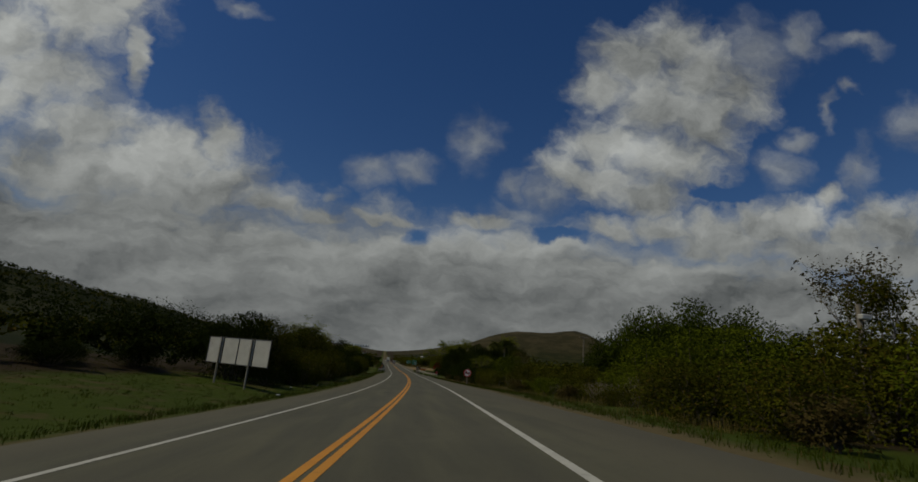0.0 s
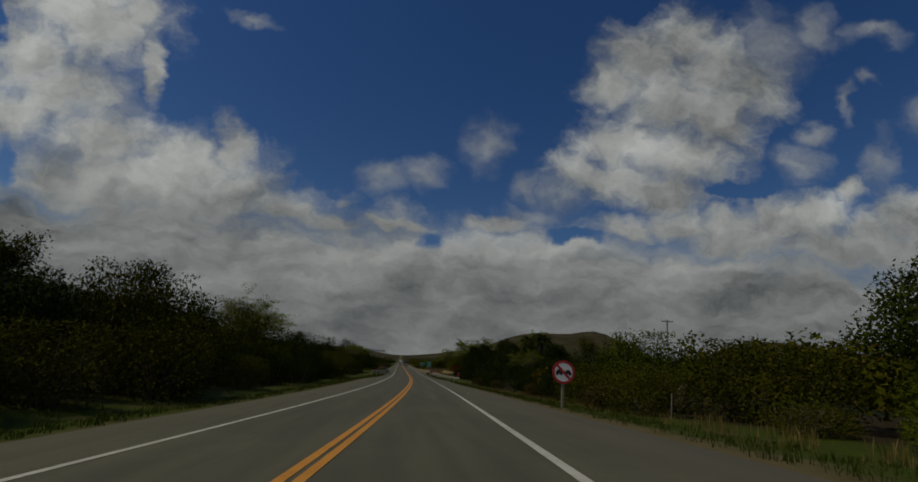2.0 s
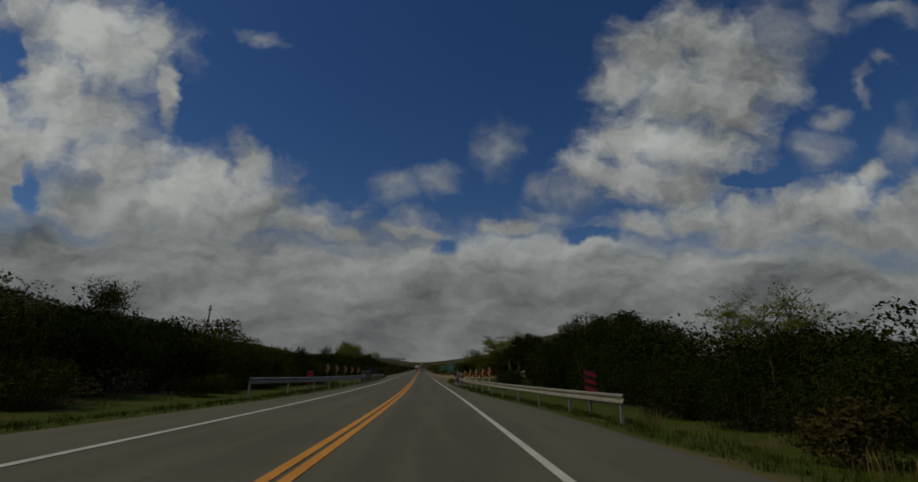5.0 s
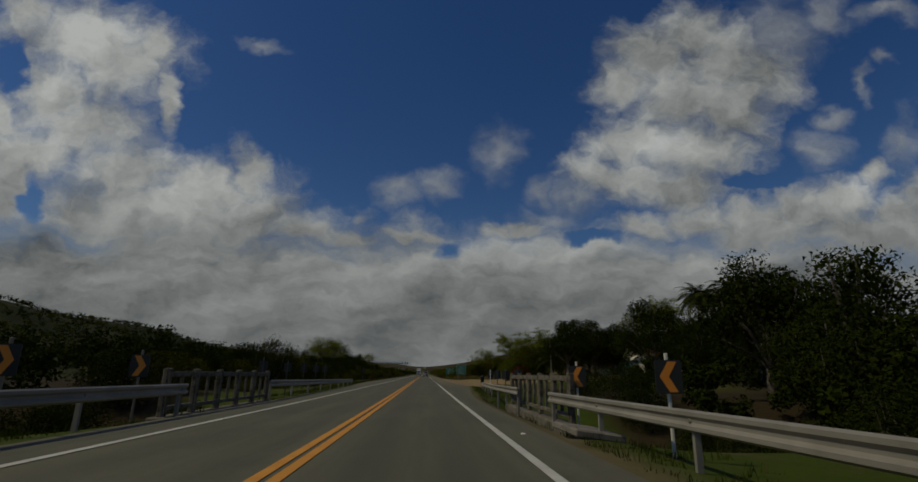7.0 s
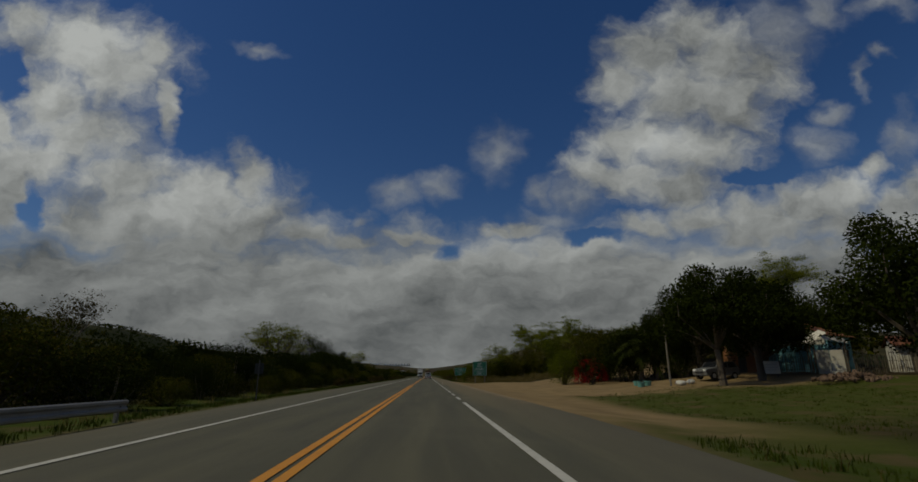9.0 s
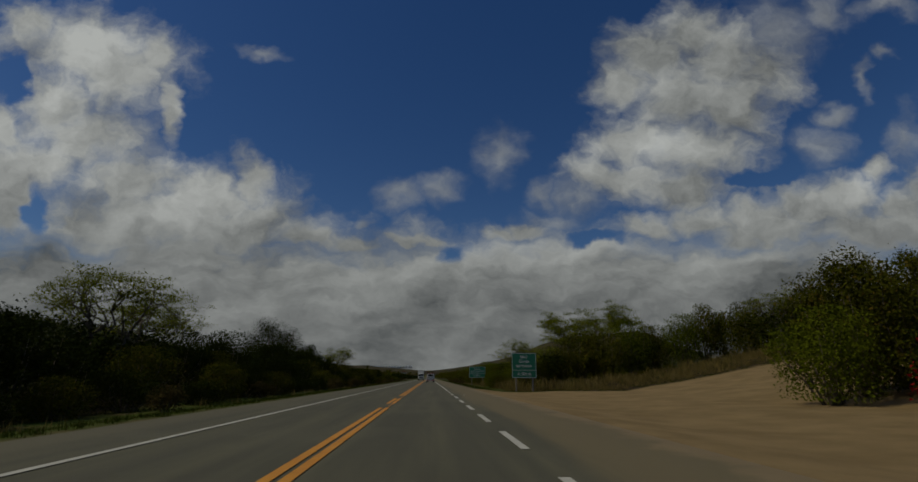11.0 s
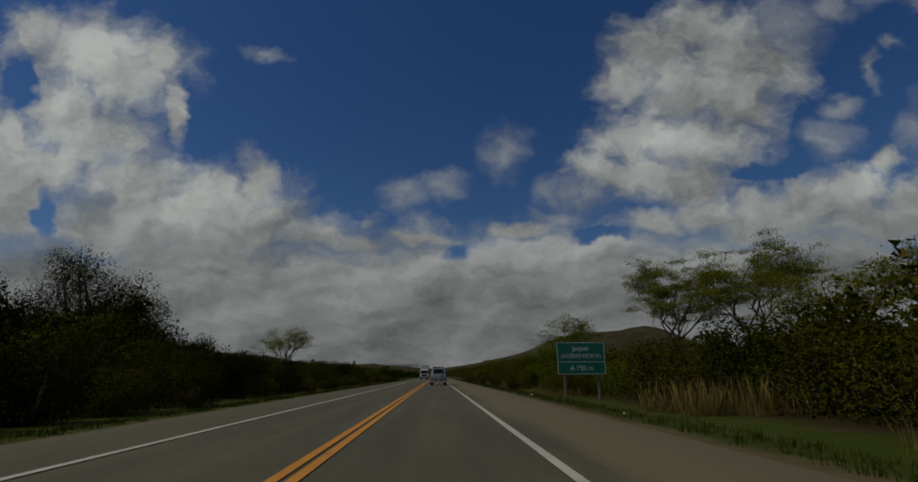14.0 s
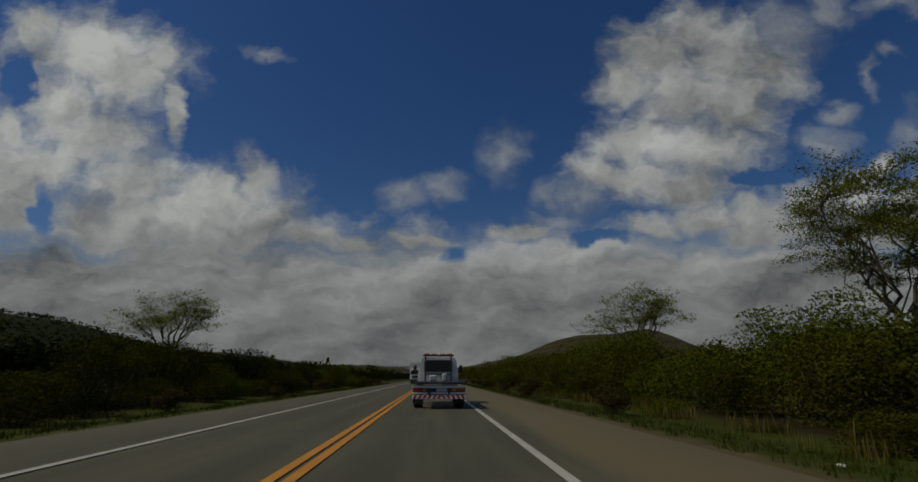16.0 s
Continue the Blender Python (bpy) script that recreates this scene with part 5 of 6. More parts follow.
for y in (119.7, 122.8, 125.6, 128.2, 130.6, 149.0):
    chevron(-3.6, y, 1.36, True, 188, size=0.56, post=POST_DARK)


def hazard_board(l, y, low, high):
    l, y = spot(l, y)
    p = on_land(l, y)
    ob = thing("hazard_marker", Matrix.Translation(p) @ Matrix.Scale(CHART, 4), "striped black and red hazard board where the guard rail begins", "road sign", "hazard boards")
    b, t = (road_z(y) + level(low) - p.z) / CHART, (road_z(y) + level(high) - p.z) / CHART
    w = 0.30
    bm = bmesh.new()
    box(bm, 0, 0, (b + t) / 2, w, 0.012, t - b)
    part("board", bm, SIGN_BLACK, ob)
    n = 4
    for k in range(n):
        z0 = b + (t - b) * k / n
        bm = bmesh.new()
        s = 1 if l > 0 else -1
        e = (t - b) / n
        poly(bm, [(-w / 2 + 0.005, z0 + (0.0 if s < 0 else 0.40 * e)), (w / 2 - 0.005, z0 + (0.40 * e if s < 0 else 0.0)), (w / 2 - 0.005, z0 + (0.9 * e if s < 0 else 0.5 * e)), (-w / 2 + 0.005, z0 + (0.5 * e if s < 0 else 0.9 * e))], 0.003, at(0, -0.008, 0))
        bmesh.ops.recalc_face_normals(bm, faces=bm.faces)
        part("stripe", bm, SIGN_RED, ob)
    bm = bmesh.new()
    box(bm, 0, 0.04, (t - 0.5) / 2, 0.06, 0.06, t + 0.5)
    part("post", bm, POST_WOOD, ob)


hazard_board(5.8, 86.0, 0.65, 1.40)
hazard_board(-3.9, 97.5, 0.6, 1.2)


def guard_rail(track, top, label):
    """A W-beam on posts along (lateral, along) points; faces the road."""
    ob = thing("guard_rail", Matrix.Identity(4), label, "guard rail", "guard rails")
    side = 1 if track[0][0] > 0 else -1
    track = [spot(*q) for q in track]
    prof = [(0.0, 0.0), (0.045, -0.03), (0.045, -0.085), (0.0, -0.13), (0.0, -0.18), (0.045, -0.225), (0.045, -0.28), (0.0, -0.31)]
    line = []
    for (l0, y0), (l1, y1) in zip(track, track[1:]):
        n = max(1, round(abs(y1 - y0) / 2.5))
        line += [(l0 + (l1 - l0) * i / n, y0 + (y1 - y0) * i / n) for i in range(n)]
    line.append(track[-1])
    lower = top[1] - top[0]

    def rise(y):
        return top[0] + lower * (y - line[0][1]) / (line[-1][1] - line[0][1])

    verts, faces = [], []
    k = len(prof)
    for back in (0, 1):
        for l, y in line:
            g = on_road(max(-6.2, min(6.4, l)), y)
            for out, dz in prof:
                verts.append((road_x(y) + l - side * (out - 0.008 * back), y, g.z + rise(y) + dz - 0.004 * back))
    m = len(line)
    for back in (0, 1):
        o = back * m * k
        for j in range(m - 1):
            for i in range(k - 1):
                q = (o + j * k + i, o + j * k + i + 1, o + (j + 1) * k + i + 1, o + (j + 1) * k + i)
                faces.append(q if (back == 0) == (side < 0) else q[::-1])
    sheet("beam", verts, faces, STEEL, ob, smooth=False)
    total = line[-1][1] - line[0][1]
    for i in range(int(total / 4) + 1):
        y = line[0][1] + 0.3 + i * (total - 0.6) / max(1, int(total / 4))
        l = np.interp(y, [q[1] for q in line], [q[0] for q in line])
        g = on_road(max(-6.2, min(6.4, l)), y)
        bm = bmesh.new()
        x = road_x(y) + l + side * 0.07
        box(bm, x, y, g.z + rise(y) - 0.72, 0.10, 0.07, 1.36, 0.004)
        part("post", bm, STEEL, ob)
        bm = bmesh.new()
        rod(bm, (road_x(y) + l + 0.02 * side, y, g.z + rise(y) - 0.155), (road_x(y) + l - side * 0.035, y, g.z + rise(y) - 0.155), 0.045, 0.03, 10)
        part("bolt", bm, STEEL, ob)
    return ob


guard_rail([(5.7, 83.5), (5.2, 87), (4.75, 93), (4.38, 100), (4.25, 112.9)], (0.80, 0.78), "galvanised guard rail leading to the bridge")
guard_rail([(4.2, 116.0), (4.6, 124), (5.25, 132.6)], (0.80, 0.62), "galvanised guard rail beyond the bridge")
guard_rail([(-4.1, 90), (-3.3, 95), (-3.05, 101), (-3.0, 113.0)], (0.86, 0.86), "galvanised guard rail leading to the bridge")
guard_rail([(-3.0, 118.6), (-3.1, 132), (-3.5, 141.5)], (0.88, 0.55), "galvanised guard rail beyond the bridge")


def parapet(l, y0, y1, top):
    """An old concrete bridge railing: end posts, posts, top rail and lower rail."""
    ob = thing("bridge_parapet", Matrix.Identity(4), "weathered concrete bridge railing with open bays", "bridge railing", "bridge railings")
    n = 5
    for i in range(n + 1):
        # twin posts stand at every joint of the railing
        for k, shift in enumerate((-0.10, 0.10)):
            y = y0 + (y1 - y0) * i / n + shift
            bm = bmesh.new()
            h = top + 0.06 + 0.015 * k
            box(bm, road_x(y) + l, y, road_z(y) + (h - 1.3) / 2, 0.14, 0.11, h + 1.3, 0.02)
            part("post", bm, CONCRETE_OLD, ob)
    for i in range(n):
        a, b = y0 + (y1 - y0) * i / n + 0.16, y0 + (y1 - y0) * (i + 1) / n - 0.16
        for z, sz, sx, nm in ((top - 0.09, 0.16, 0.15, "top_rail"), (0.18, 0.12, 0.12, "lower_rail")):
            bm = bmesh.new()
            box(bm, road_x(a) + l, (a + b) / 2, road_z(a) + z, sx, b - a, sz, 0.015)
            part(nm, bm, CONCRETE_OLD, ob)
        bm = bmesh.new()
        box(bm, road_x(a) + l, (a + b) / 2, road_z(a) + (top + 0.1) / 2, 0.09, 0.09, top - 0.36, 0.01)
        part("baluster", bm, CONCRETE_OLD, ob)
    bm = bmesh.new()
    box(bm, road_x(y0) + l, (y0 + y1) / 2, road_z(y0) - 0.35, 0.55, y1 - y0 + 0.6, 0.6, 0.04)
    part("kerb", bm, CONCRETE_OLD, ob, "stained concrete deck edge")
    return ob


parapet(5.95, 168.0, 177.6, 1.28)
parapet(-5.6, 169.0, 178.4, 1.22)


def bridge_abutment(l, y):
    ob = thing("concrete_slab", Matrix.Translation(on_road(l, y)), "broken concrete drain slab beside the bridge", "slab")
    bm = bmesh.new()
    box(bm, 0, 0, 0.02, 1.1, 1.9, 0.16, 0.03, Matrix.Rotation(radians(7), 4, "Y"))
    part("slab", bm, CONCRETE, ob)
    bm = bmesh.new()
    box(bm, 0.1, 0, -0.35, 0.8, 1.5, 0.6, 0.03)
    part("footing", bm, CONCRETE, ob)


bridge_abutment(5.6, 165.6)


def billboard(a, b, low, high):
    """The back of a wide sign: panels, frame and two posts."""
    A, B = Vector(a), Vector(b)
    turn = math.atan2(B.y - A.y, B.x - A.x)
    mid = (A + B) / 2
    L = (B - A).length
    gz = min(land(mid.x - road_x(mid.y) + d, mid.y) for d in (-1.5, 0, 1.5))
    ob = thing("billboard", Matrix.Translation((mid.x, mid.y, gz)) @ Matrix.Rotation(turn, 4, "Z"), "large panelled sign seen from its bare back, on two posts", "sign")
    cz, h = (low + high) / 2 - gz, high - low
    n = 4
    for i in range(n):
        w = L / n
        bm = bmesh.new()
        box(bm, -L / 2 + w * (i + 0.5), 0.05, cz, w - 0.06, 0.03, h, 0.004)
        part("panel", bm, PANEL_BACK, ob)
    for i in range(n + 1):
        bm = bmesh.new()
        box(bm, -L / 2 + L * i / n, 0.02, cz, 0.05, 0.06, h + 0.04, 0.004)
        part("frame_bar", bm, POST_DARK, ob)
    for z in (cz - h / 2, cz + h / 2):
        bm = bmesh.new()
        box(bm, 0, 0.05, z, L + 0.06, 0.07, 0.06, 0.004)
        part("frame_bar", bm, POST_DARK, ob)
    for x in (-L * 0.28, L * 0.22):
        bm = bmesh.new()
        box(bm, x, -0.06, (cz + h / 2 - 0.5) / 2, 0.11, 0.11, cz + h / 2 + 0.5, 0.01)
        part("post", bm, STEEL, ob)


billboard((-19.74, 41.7), (-14.26, 37.8), 2.67, 4.59)


def timber_pole(l, y, top, arm, label, r=0.11):
    l, y = spot(l, y)
    p = on_land(l, y)
    ob = thing("utility_pole", Matrix.Translation(p) @ Matrix.Scale(CHART, 4), label, "utility pole")
    h = (CHART * top - p.z) / CHART
    bm = bmesh.new()
    rod(bm, (0, 0, -0.5), (0.03, 0, h), r, r * 0.7, 10)
    part("pole", bm, POST_WOOD, ob)
    if arm:
        bm = bmesh.new()
        box(bm, 0.03, -0.08, h - 0.25, 1.7, 0.09, 0.11, 0.01)
        part("crossarm", bm, POST_WOOD, ob)
        for x in (-0.75, -0.25, 0.35, 0.8):
            bm = bmesh.new()
            rod(bm, (x, -0.08, h - 0.2), (x, -0.08, h - 0.02), 0.035, 0.025, 8)
            part("insulator", bm, CONCRETE, ob)
    else:
        bm = bmesh.new()
        box(bm, 0.06, -0.1, h - 0.3, 0.26, 0.14, 0.12, 0.02)
        part("meter_box", bm, PANEL_BACK, ob)


timber_pole(34.6, 93.3, 9.9, True, "timber power pole with a crossarm behind the trees")
timber_pole(-15, 112, 5.4, False, "plain timber pole in the thicket", 0.08)
timber_pole(11.0, 10.0, 4.85, False, "slim grey pole with a small box among shrubs", 0.075)


def marker_post(l, y):
    ob = thing("marker_post", Matrix.Translation(on_land(*spot(l, y))) @ Matrix.Rotation(radians(4), 4, "Y"), "thin pale wooden marker post at the verge", "post", "marker posts")
    bm = bmesh.new()
    box(bm, 0, 0, 0.4, 0.035, 0.035, 1.2, 0.005)
    part("stake", bm, POST_WOOD, ob)


for l, y in ((8.0, 42.6), (8.2, 30.5), (8.4, 236)):
    marker_post(l, y)


def end_marker(l, y):
    """A narrow marker board at the rail's end, its dark back to the lane."""
    ob = thing("marker_board", Matrix.Translation(on_land(l, y)) @ Matrix.Rotation(radians(14), 4, "Z"), "narrow dark marker board on a post at the rail's end", "road sign")
    z = road_z(y) - land(l, y)
    bm = bmesh.new()
    plate(bm, 0.34, 0.74, 0.012, 0.03, at(0, 0, z + 0.86))
    part("board", bm, SIGN_BLACK, ob)
    bm = bmesh.new()
    box(bm, 0, 0.05, (z + 1.1 - 0.4) / 2, 0.07, 0.06, z + 1.1 + 0.4, 0.008)
    part("post", bm, POST_DARK, ob)
    bm = bmesh.new()
    plate(bm, 0.07, 0.08, 0.003, 0.008, at(-0.06, -0.015, z + 1.15))
    part("sticker", bm, SIGN_WHITE, ob, "small white sticker")


end_marker(7.3, 202.0)


def litter(l, y, s, label):
    """A crumpled scrap lying on the ground."""
    r = random.Random(int(y * 10))
    ob = thing("litter", Matrix.Translation(on_land(l, y) if abs(l) > 6.2 else on_road(l, y)) @ Matrix.Rotation(r.uniform(0, 6), 4, "Z"), label, "litter", "litter by the road")
    bm = bmesh.new()
    bmesh.ops.create_icosphere(bm, subdivisions=2, radius=0.5)
    for v in bm.verts:
        v.co *= r.uniform(0.7, 1.1)
        v.co = Vector((v.co.x * s, v.co.y * s * 0.7, max(-0.02, v.co.z * s * 0.45 + s * 0.12)))
    part("scrap", bm, BAG_WHITE, ob)


for l, y, s in ((-8.6, 37.0, 0.34), (-10.2, 47.0, 0.26), (-9.6, 56.0, 0.2), (7.9, 358.5, 0.2), (8.0, 341.0, 0.26), (8.2, 325.0, 0.2), (4.5, 80.0, 0.13), (4.0, 165.0, 0.14), (7.7, 308.0, 0.16), (7.4, 375.0, 0.16), (4.2, 277.0, 0.12)):
    litter(l, y, s, "crumpled white plastic scrap lying by the road")


def dead_brush(l, y, h, seed):
    """A leafless pale bush of many thin forked stems."""
    r = random.Random(seed)
    ob = thing("dead_bush", Matrix.Translation(on_land(*spot(l - (0.8 if l > 0 else -0.8), y))), "leafless pale grey brush at the verge", "bush", "dead brush")
    h *= 1.3
    v, f = [], []
    for _ in range(26):
        a = r.uniform(0, 6.28)
        d = Vector((math.cos(a), math.sin(a), r.uniform(0.8, 2.4))).normalized()
        p, pts = Vector((r.gauss(0, 0.12), r.gauss(0, 0.12), -0.1)), []
        for k in range(5):
            pts.append(p.copy())
            p = p + d * h * 0.27
            d = (d + Vector((r.gauss(0, 0.16), r.gauss(0, 0.16), r.gauss(0, 0.1)))).normalized()
        limb(v, f, pts, [0.016, 0.013, 0.010, 0.007, 0.004], 3)
        for k in (2, 3, 4):
            for _ in range(2):
                e = (d + Vector((r.gauss(0, 0.7), r.gauss(0, 0.7), r.gauss(0.1, 0.4)))).normalized()
                limb(v, f, [pts[k], pts[k] + e * h * 0.12, pts[k] + e * h * 0.22 + Vector((0, 0, 0.03))], [0.008, 0.006, 0.003], 3)
    sheet("stem", v, f, STAKE, ob)


for i, (l, y, h) in enumerate(((8.7, 13.5, 0.8), (9.0, 16.2, 1.0), (8.6, 18.6, 0.8), (9.2, 20.4, 0.9), (8.8, 24.2, 0.7), (9.6, 29.5, 0.8), (10.0, 45.0, 1.1), (10.0, 71.6, 1.1), (9.0, 38.0, 0.6), (-8.9, 236.0, 1.0), (-9.2, 207.0, 1.1))):
    dead_brush(l, y, h, 700 + i)

# ---- the yard and its houses ----
def yard_pose(x, y, size=1.0):
    """A charted place on the yard's ground."""
    return Matrix.Translation(on_land(*spot(x, y))) @ Matrix.Scale(size, 4)


def gable_house(x, y, w, d, wall_h, ridge, turn, walls, roof, label, openings, roof_label="", gable=None):
    """Walls with real openings, gables, a pitched roof with eaves, door and windows."""
    ob = thing("house", yard_pose(x, y, 1.2) @ Matrix.Rotation(radians(turn), 4, "Z"), label, "house", "houses by the yard")
    t = 0.16
    brow = wall_h * 0.72 if gable else ridge
    # front wall in pieces round its openings (facing -y)
    xs = sorted({-w / 2, w / 2, *[a for o in openings for a in (o[0], o[1])]})
    bm = bmesh.new()
    for a, b in zip(xs, xs[1:]):
        hit = [o for o in openings if o[0] <= a and b <= o[1]]
        if not hit:
            box(bm, (a + b) / 2, -d / 2 + t / 2, wall_h / 2 - 0.2, b - a, t, wall_h + 0.4)
        else:
            o = hit[0]
            box(bm, (a + b) / 2, -d / 2 + t / 2, (o[3] + wall_h) / 2, b - a, t, wall_h - o[3])
            if o[2] > 0:
                box(bm, (a + b) / 2, -d / 2 + t / 2, o[2] / 2 - 0.2, b - a, t, o[2] + 0.4)
    part("front_wall", bm, walls, ob)
    for s in (-1, 1):
        bm = bmesh.new()
        lie = Matrix.Translation((s * w / 2, 0, 0)) @ Matrix.Rotation(radians(90 * s), 4, "Z")
        if gable:
            poly(bm, [(-d / 2 + t, -0.4), (d / 2 - t, -0.4), (d / 2 - t, brow), (-d / 2 + t, brow)], t, lie)
        else:
            poly(bm, [(-d / 2 + t, -0.4), (d / 2 - t, -0.4), (d / 2 - t, wall_h), (0, ridge - 0.12), (-d / 2 + t, wall_h)], t, lie)
        bmesh.ops.recalc_face_normals(bm, faces=bm.faces)
        part("side_wall", bm, walls, ob)
        if gable:
            bm = bmesh.new()
            poly(bm, [(-d / 2 + t, brow), (d / 2 - t, brow), (d / 2 - t, wall_h), (0, ridge - 0.12), (-d / 2 + t, wall_h)], t, lie)
            bmesh.ops.recalc_face_normals(bm, faces=bm.faces)
            part("gable", bm, gable, ob, "whitewashed gable")
    bm = bmesh.new()
    box(bm, 0, d / 2 - t / 2, wall_h / 2 - 0.2, w, t, wall_h + 0.4)
    part("rear_wall", bm, walls, ob)
    run = d / 2 + 0.45
    rise = ridge - wall_h
    for s in (-1, 1):
        ang = math.atan2(rise, d / 2)
        ln = run / math.cos(ang)
        bm = bmesh.new()
        n = 44 if roof is ROOF_TILE else 30
        rows = []
        for low in (0.0, -0.05):
            for q in (0.0, -ln):
                rows.append([bm.verts.new((-w / 2 - 0.35 + (w + 0.7) * k / n, q, 0.07 + low + (0.035 if k % 4 in (1, 2) else 0.0))) for k in range(n + 1)])
        for k in range(n):
            bm.faces.new((rows[0][k], rows[1][k], rows[1][k + 1], rows[0][k + 1]))
            bm.faces.new((rows[2][k], rows[2][k + 1], rows[3][k + 1], rows[3][k]))
            bm.faces.new((rows[1][k], rows[3][k], rows[3][k + 1], rows[1][k + 1]))
        bmesh.ops.transform(bm, matrix=Matrix.Translation((0, 0, ridge)) @ Matrix.Rotation(0 if s > 0 else math.pi, 4, "Z") @ Matrix.Rotation(ang, 4, "X"), verts=bm.verts)
        part("roof_slope", bm, roof, ob, roof_label)
    for o in openings:
        bm = bmesh.new()
        cx, cz = (o[0] + o[1]) / 2, (o[2] + o[3]) / 2
        box(bm, cx, -d / 2 + t * 0.75, cz, o[1] - o[0], 0.04, o[3] - o[2])
        p = part("door" if o[2] <= 0.01 else "window", bm, POST_WOOD if o[2] <= 0.01 else DARK_GLASS, ob)
        bm = bmesh.new()
        for dx, dz, sx, sz in ((-(o[1] - o[0]) / 2 + 0.03, 0, 0.06, o[3] - o[2]), ((o[1] - o[0]) / 2 - 0.03, 0, 0.06, o[3] - o[2]), (0, (o[3] - o[2]) / 2 - 0.03, o[1] - o[0] - 0.12, 0.06)):
            box(bm, cx + dx, -d / 2 + t * 0.42, cz + dz, sx, 0.07, sz)
        part("frame", bm, POST_WOOD, p)
    return ob


gable_house(30.6, 168.6, 5.0, 6.4, 3.1, 4.4, 30, RENDER_BLUE, ROOF_TILE, "sky blue house with a white gable and clay roof", [(-0.6, 0.2, 0.0, 2.0), (1.0, 1.8, 1.0, 1.9)], "clay tiles", RENDER_WHITE)
gable_house(27.6, 171.2, 2.6, 3.8, 2.3, 2.9, -20, RENDER_ORANGE, ROOF_TILE, "orange plastered house under the trees", [(-0.9, -0.2, 0.0, 1.95)], "clay tiles")
gable_house(35.6, 164.9, 2.2, 4.0, 2.3, 3.0, -34, RENDER_WHITE, ROOF_TILE, "pale house with a clay roof behind a stake fence", [(-0.4, 0.4, 0.0, 1.95)], "clay tiles")


def stake_fence(a, b, label):
    A, B = Vector(spot(*a)), Vector(spot(*b))
    z = (land(*A) + land(*B)) / 2 - 0.05
    L = (B - A).length
    turn = math.atan2(B.y - A.y, B.x - A.x)
    ob = thing("stake_fence", Matrix.Translation((A.x, A.y, z)) @ Matrix.Rotation(turn, 4, "Z"), label, "fence", "stake fences")
    r = random.Random(int(L * 10))
    x = 0.0
    while x < L:
        h = r.uniform(1.6, 2.3)
        bm = bmesh.new()
        rod(bm, (x, r.uniform(-0.03, 0.03), -0.3), (x + r.uniform(-0.08, 0.08), r.uniform(-0.05, 0.05), h), r.uniform(0.03, 0.05), r.uniform(0.018, 0.03), 6)
        part("stake", bm, STAKE, ob)
        x += r.uniform(0.10, 0.17)
    for h in (0.5, 1.2):
        bm = bmesh.new()
        rod(bm, (0, 0.06, h), (L, 0.06, h + 0.05), 0.025, 0.02, 6)
        part("rail", bm, STAKE, ob)


stake_fence((24.8, 164.2), (27.2, 163.2), "rough fence of weathered upright stakes")
stake_fence((29.4, 162.6), (33.5, 160.2), "rough fence of weathered upright stakes")
stake_fence((33.8, 160.0), (38.0, 157.5), "rough fence of weathered upright stakes")


def sheet_gate(x, y, turn):
    ob = thing("yard_gate", yard_pose(x, y, 1.25) @ Matrix.Rotation(radians(turn), 4, "Z"), "gate of old grey metal sheets between stakes", "gate")
    for cx in (-0.45, 0.45):
        bm = bmesh.new()
        box(bm, cx, 0, 0.95, 0.86, 0.03, 1.8, 0.005)
        part("leaf", bm, SHEET_METAL if cx < 0 else RENDER_WHITE, ob)
    for cx in (-0.95, 0.95):
        bm = bmesh.new()
        rod(bm, (cx, 0, -0.4), (cx, 0, 2.1), 0.06, 0.05, 8)
        part("post", bm, STAKE, ob)


sheet_gate(28.2, 163.1, -33)


def yard_board(x, y):
    ob = thing("painted_board", yard_pose(x, y, 1.25) @ Matrix.Rotation(radians(-18), 4, "Z") @ Matrix.Rotation(radians(-10), 4, "X"), "white hand-painted board leaning in the yard", "sign")
    bm = bmesh.new()
    plate(bm, 1.4, 0.95, 0.03, 0.02, at(0, 0, 0.75))
    part("board", bm, RENDER_WHITE, ob)
    for k, w in enumerate((1.0, 1.1, 0.9)):
        bm = bmesh.new()
        box(bm, 0, -0.033, 0.95 - 0.2 * k, w, 0.004, 0.07)
        part("text_bar", bm, PANEL_BACK, ob, "faded line of paint")
    for cx in (-0.5, 0.5):
        bm = bmesh.new()
        rod(bm, (cx, 0.04, -0.3), (cx, 0.04, 1.0), 0.03, 0.03, 6)
        part("leg", bm, STAKE, ob)


yard_board(23.8, 162.8)


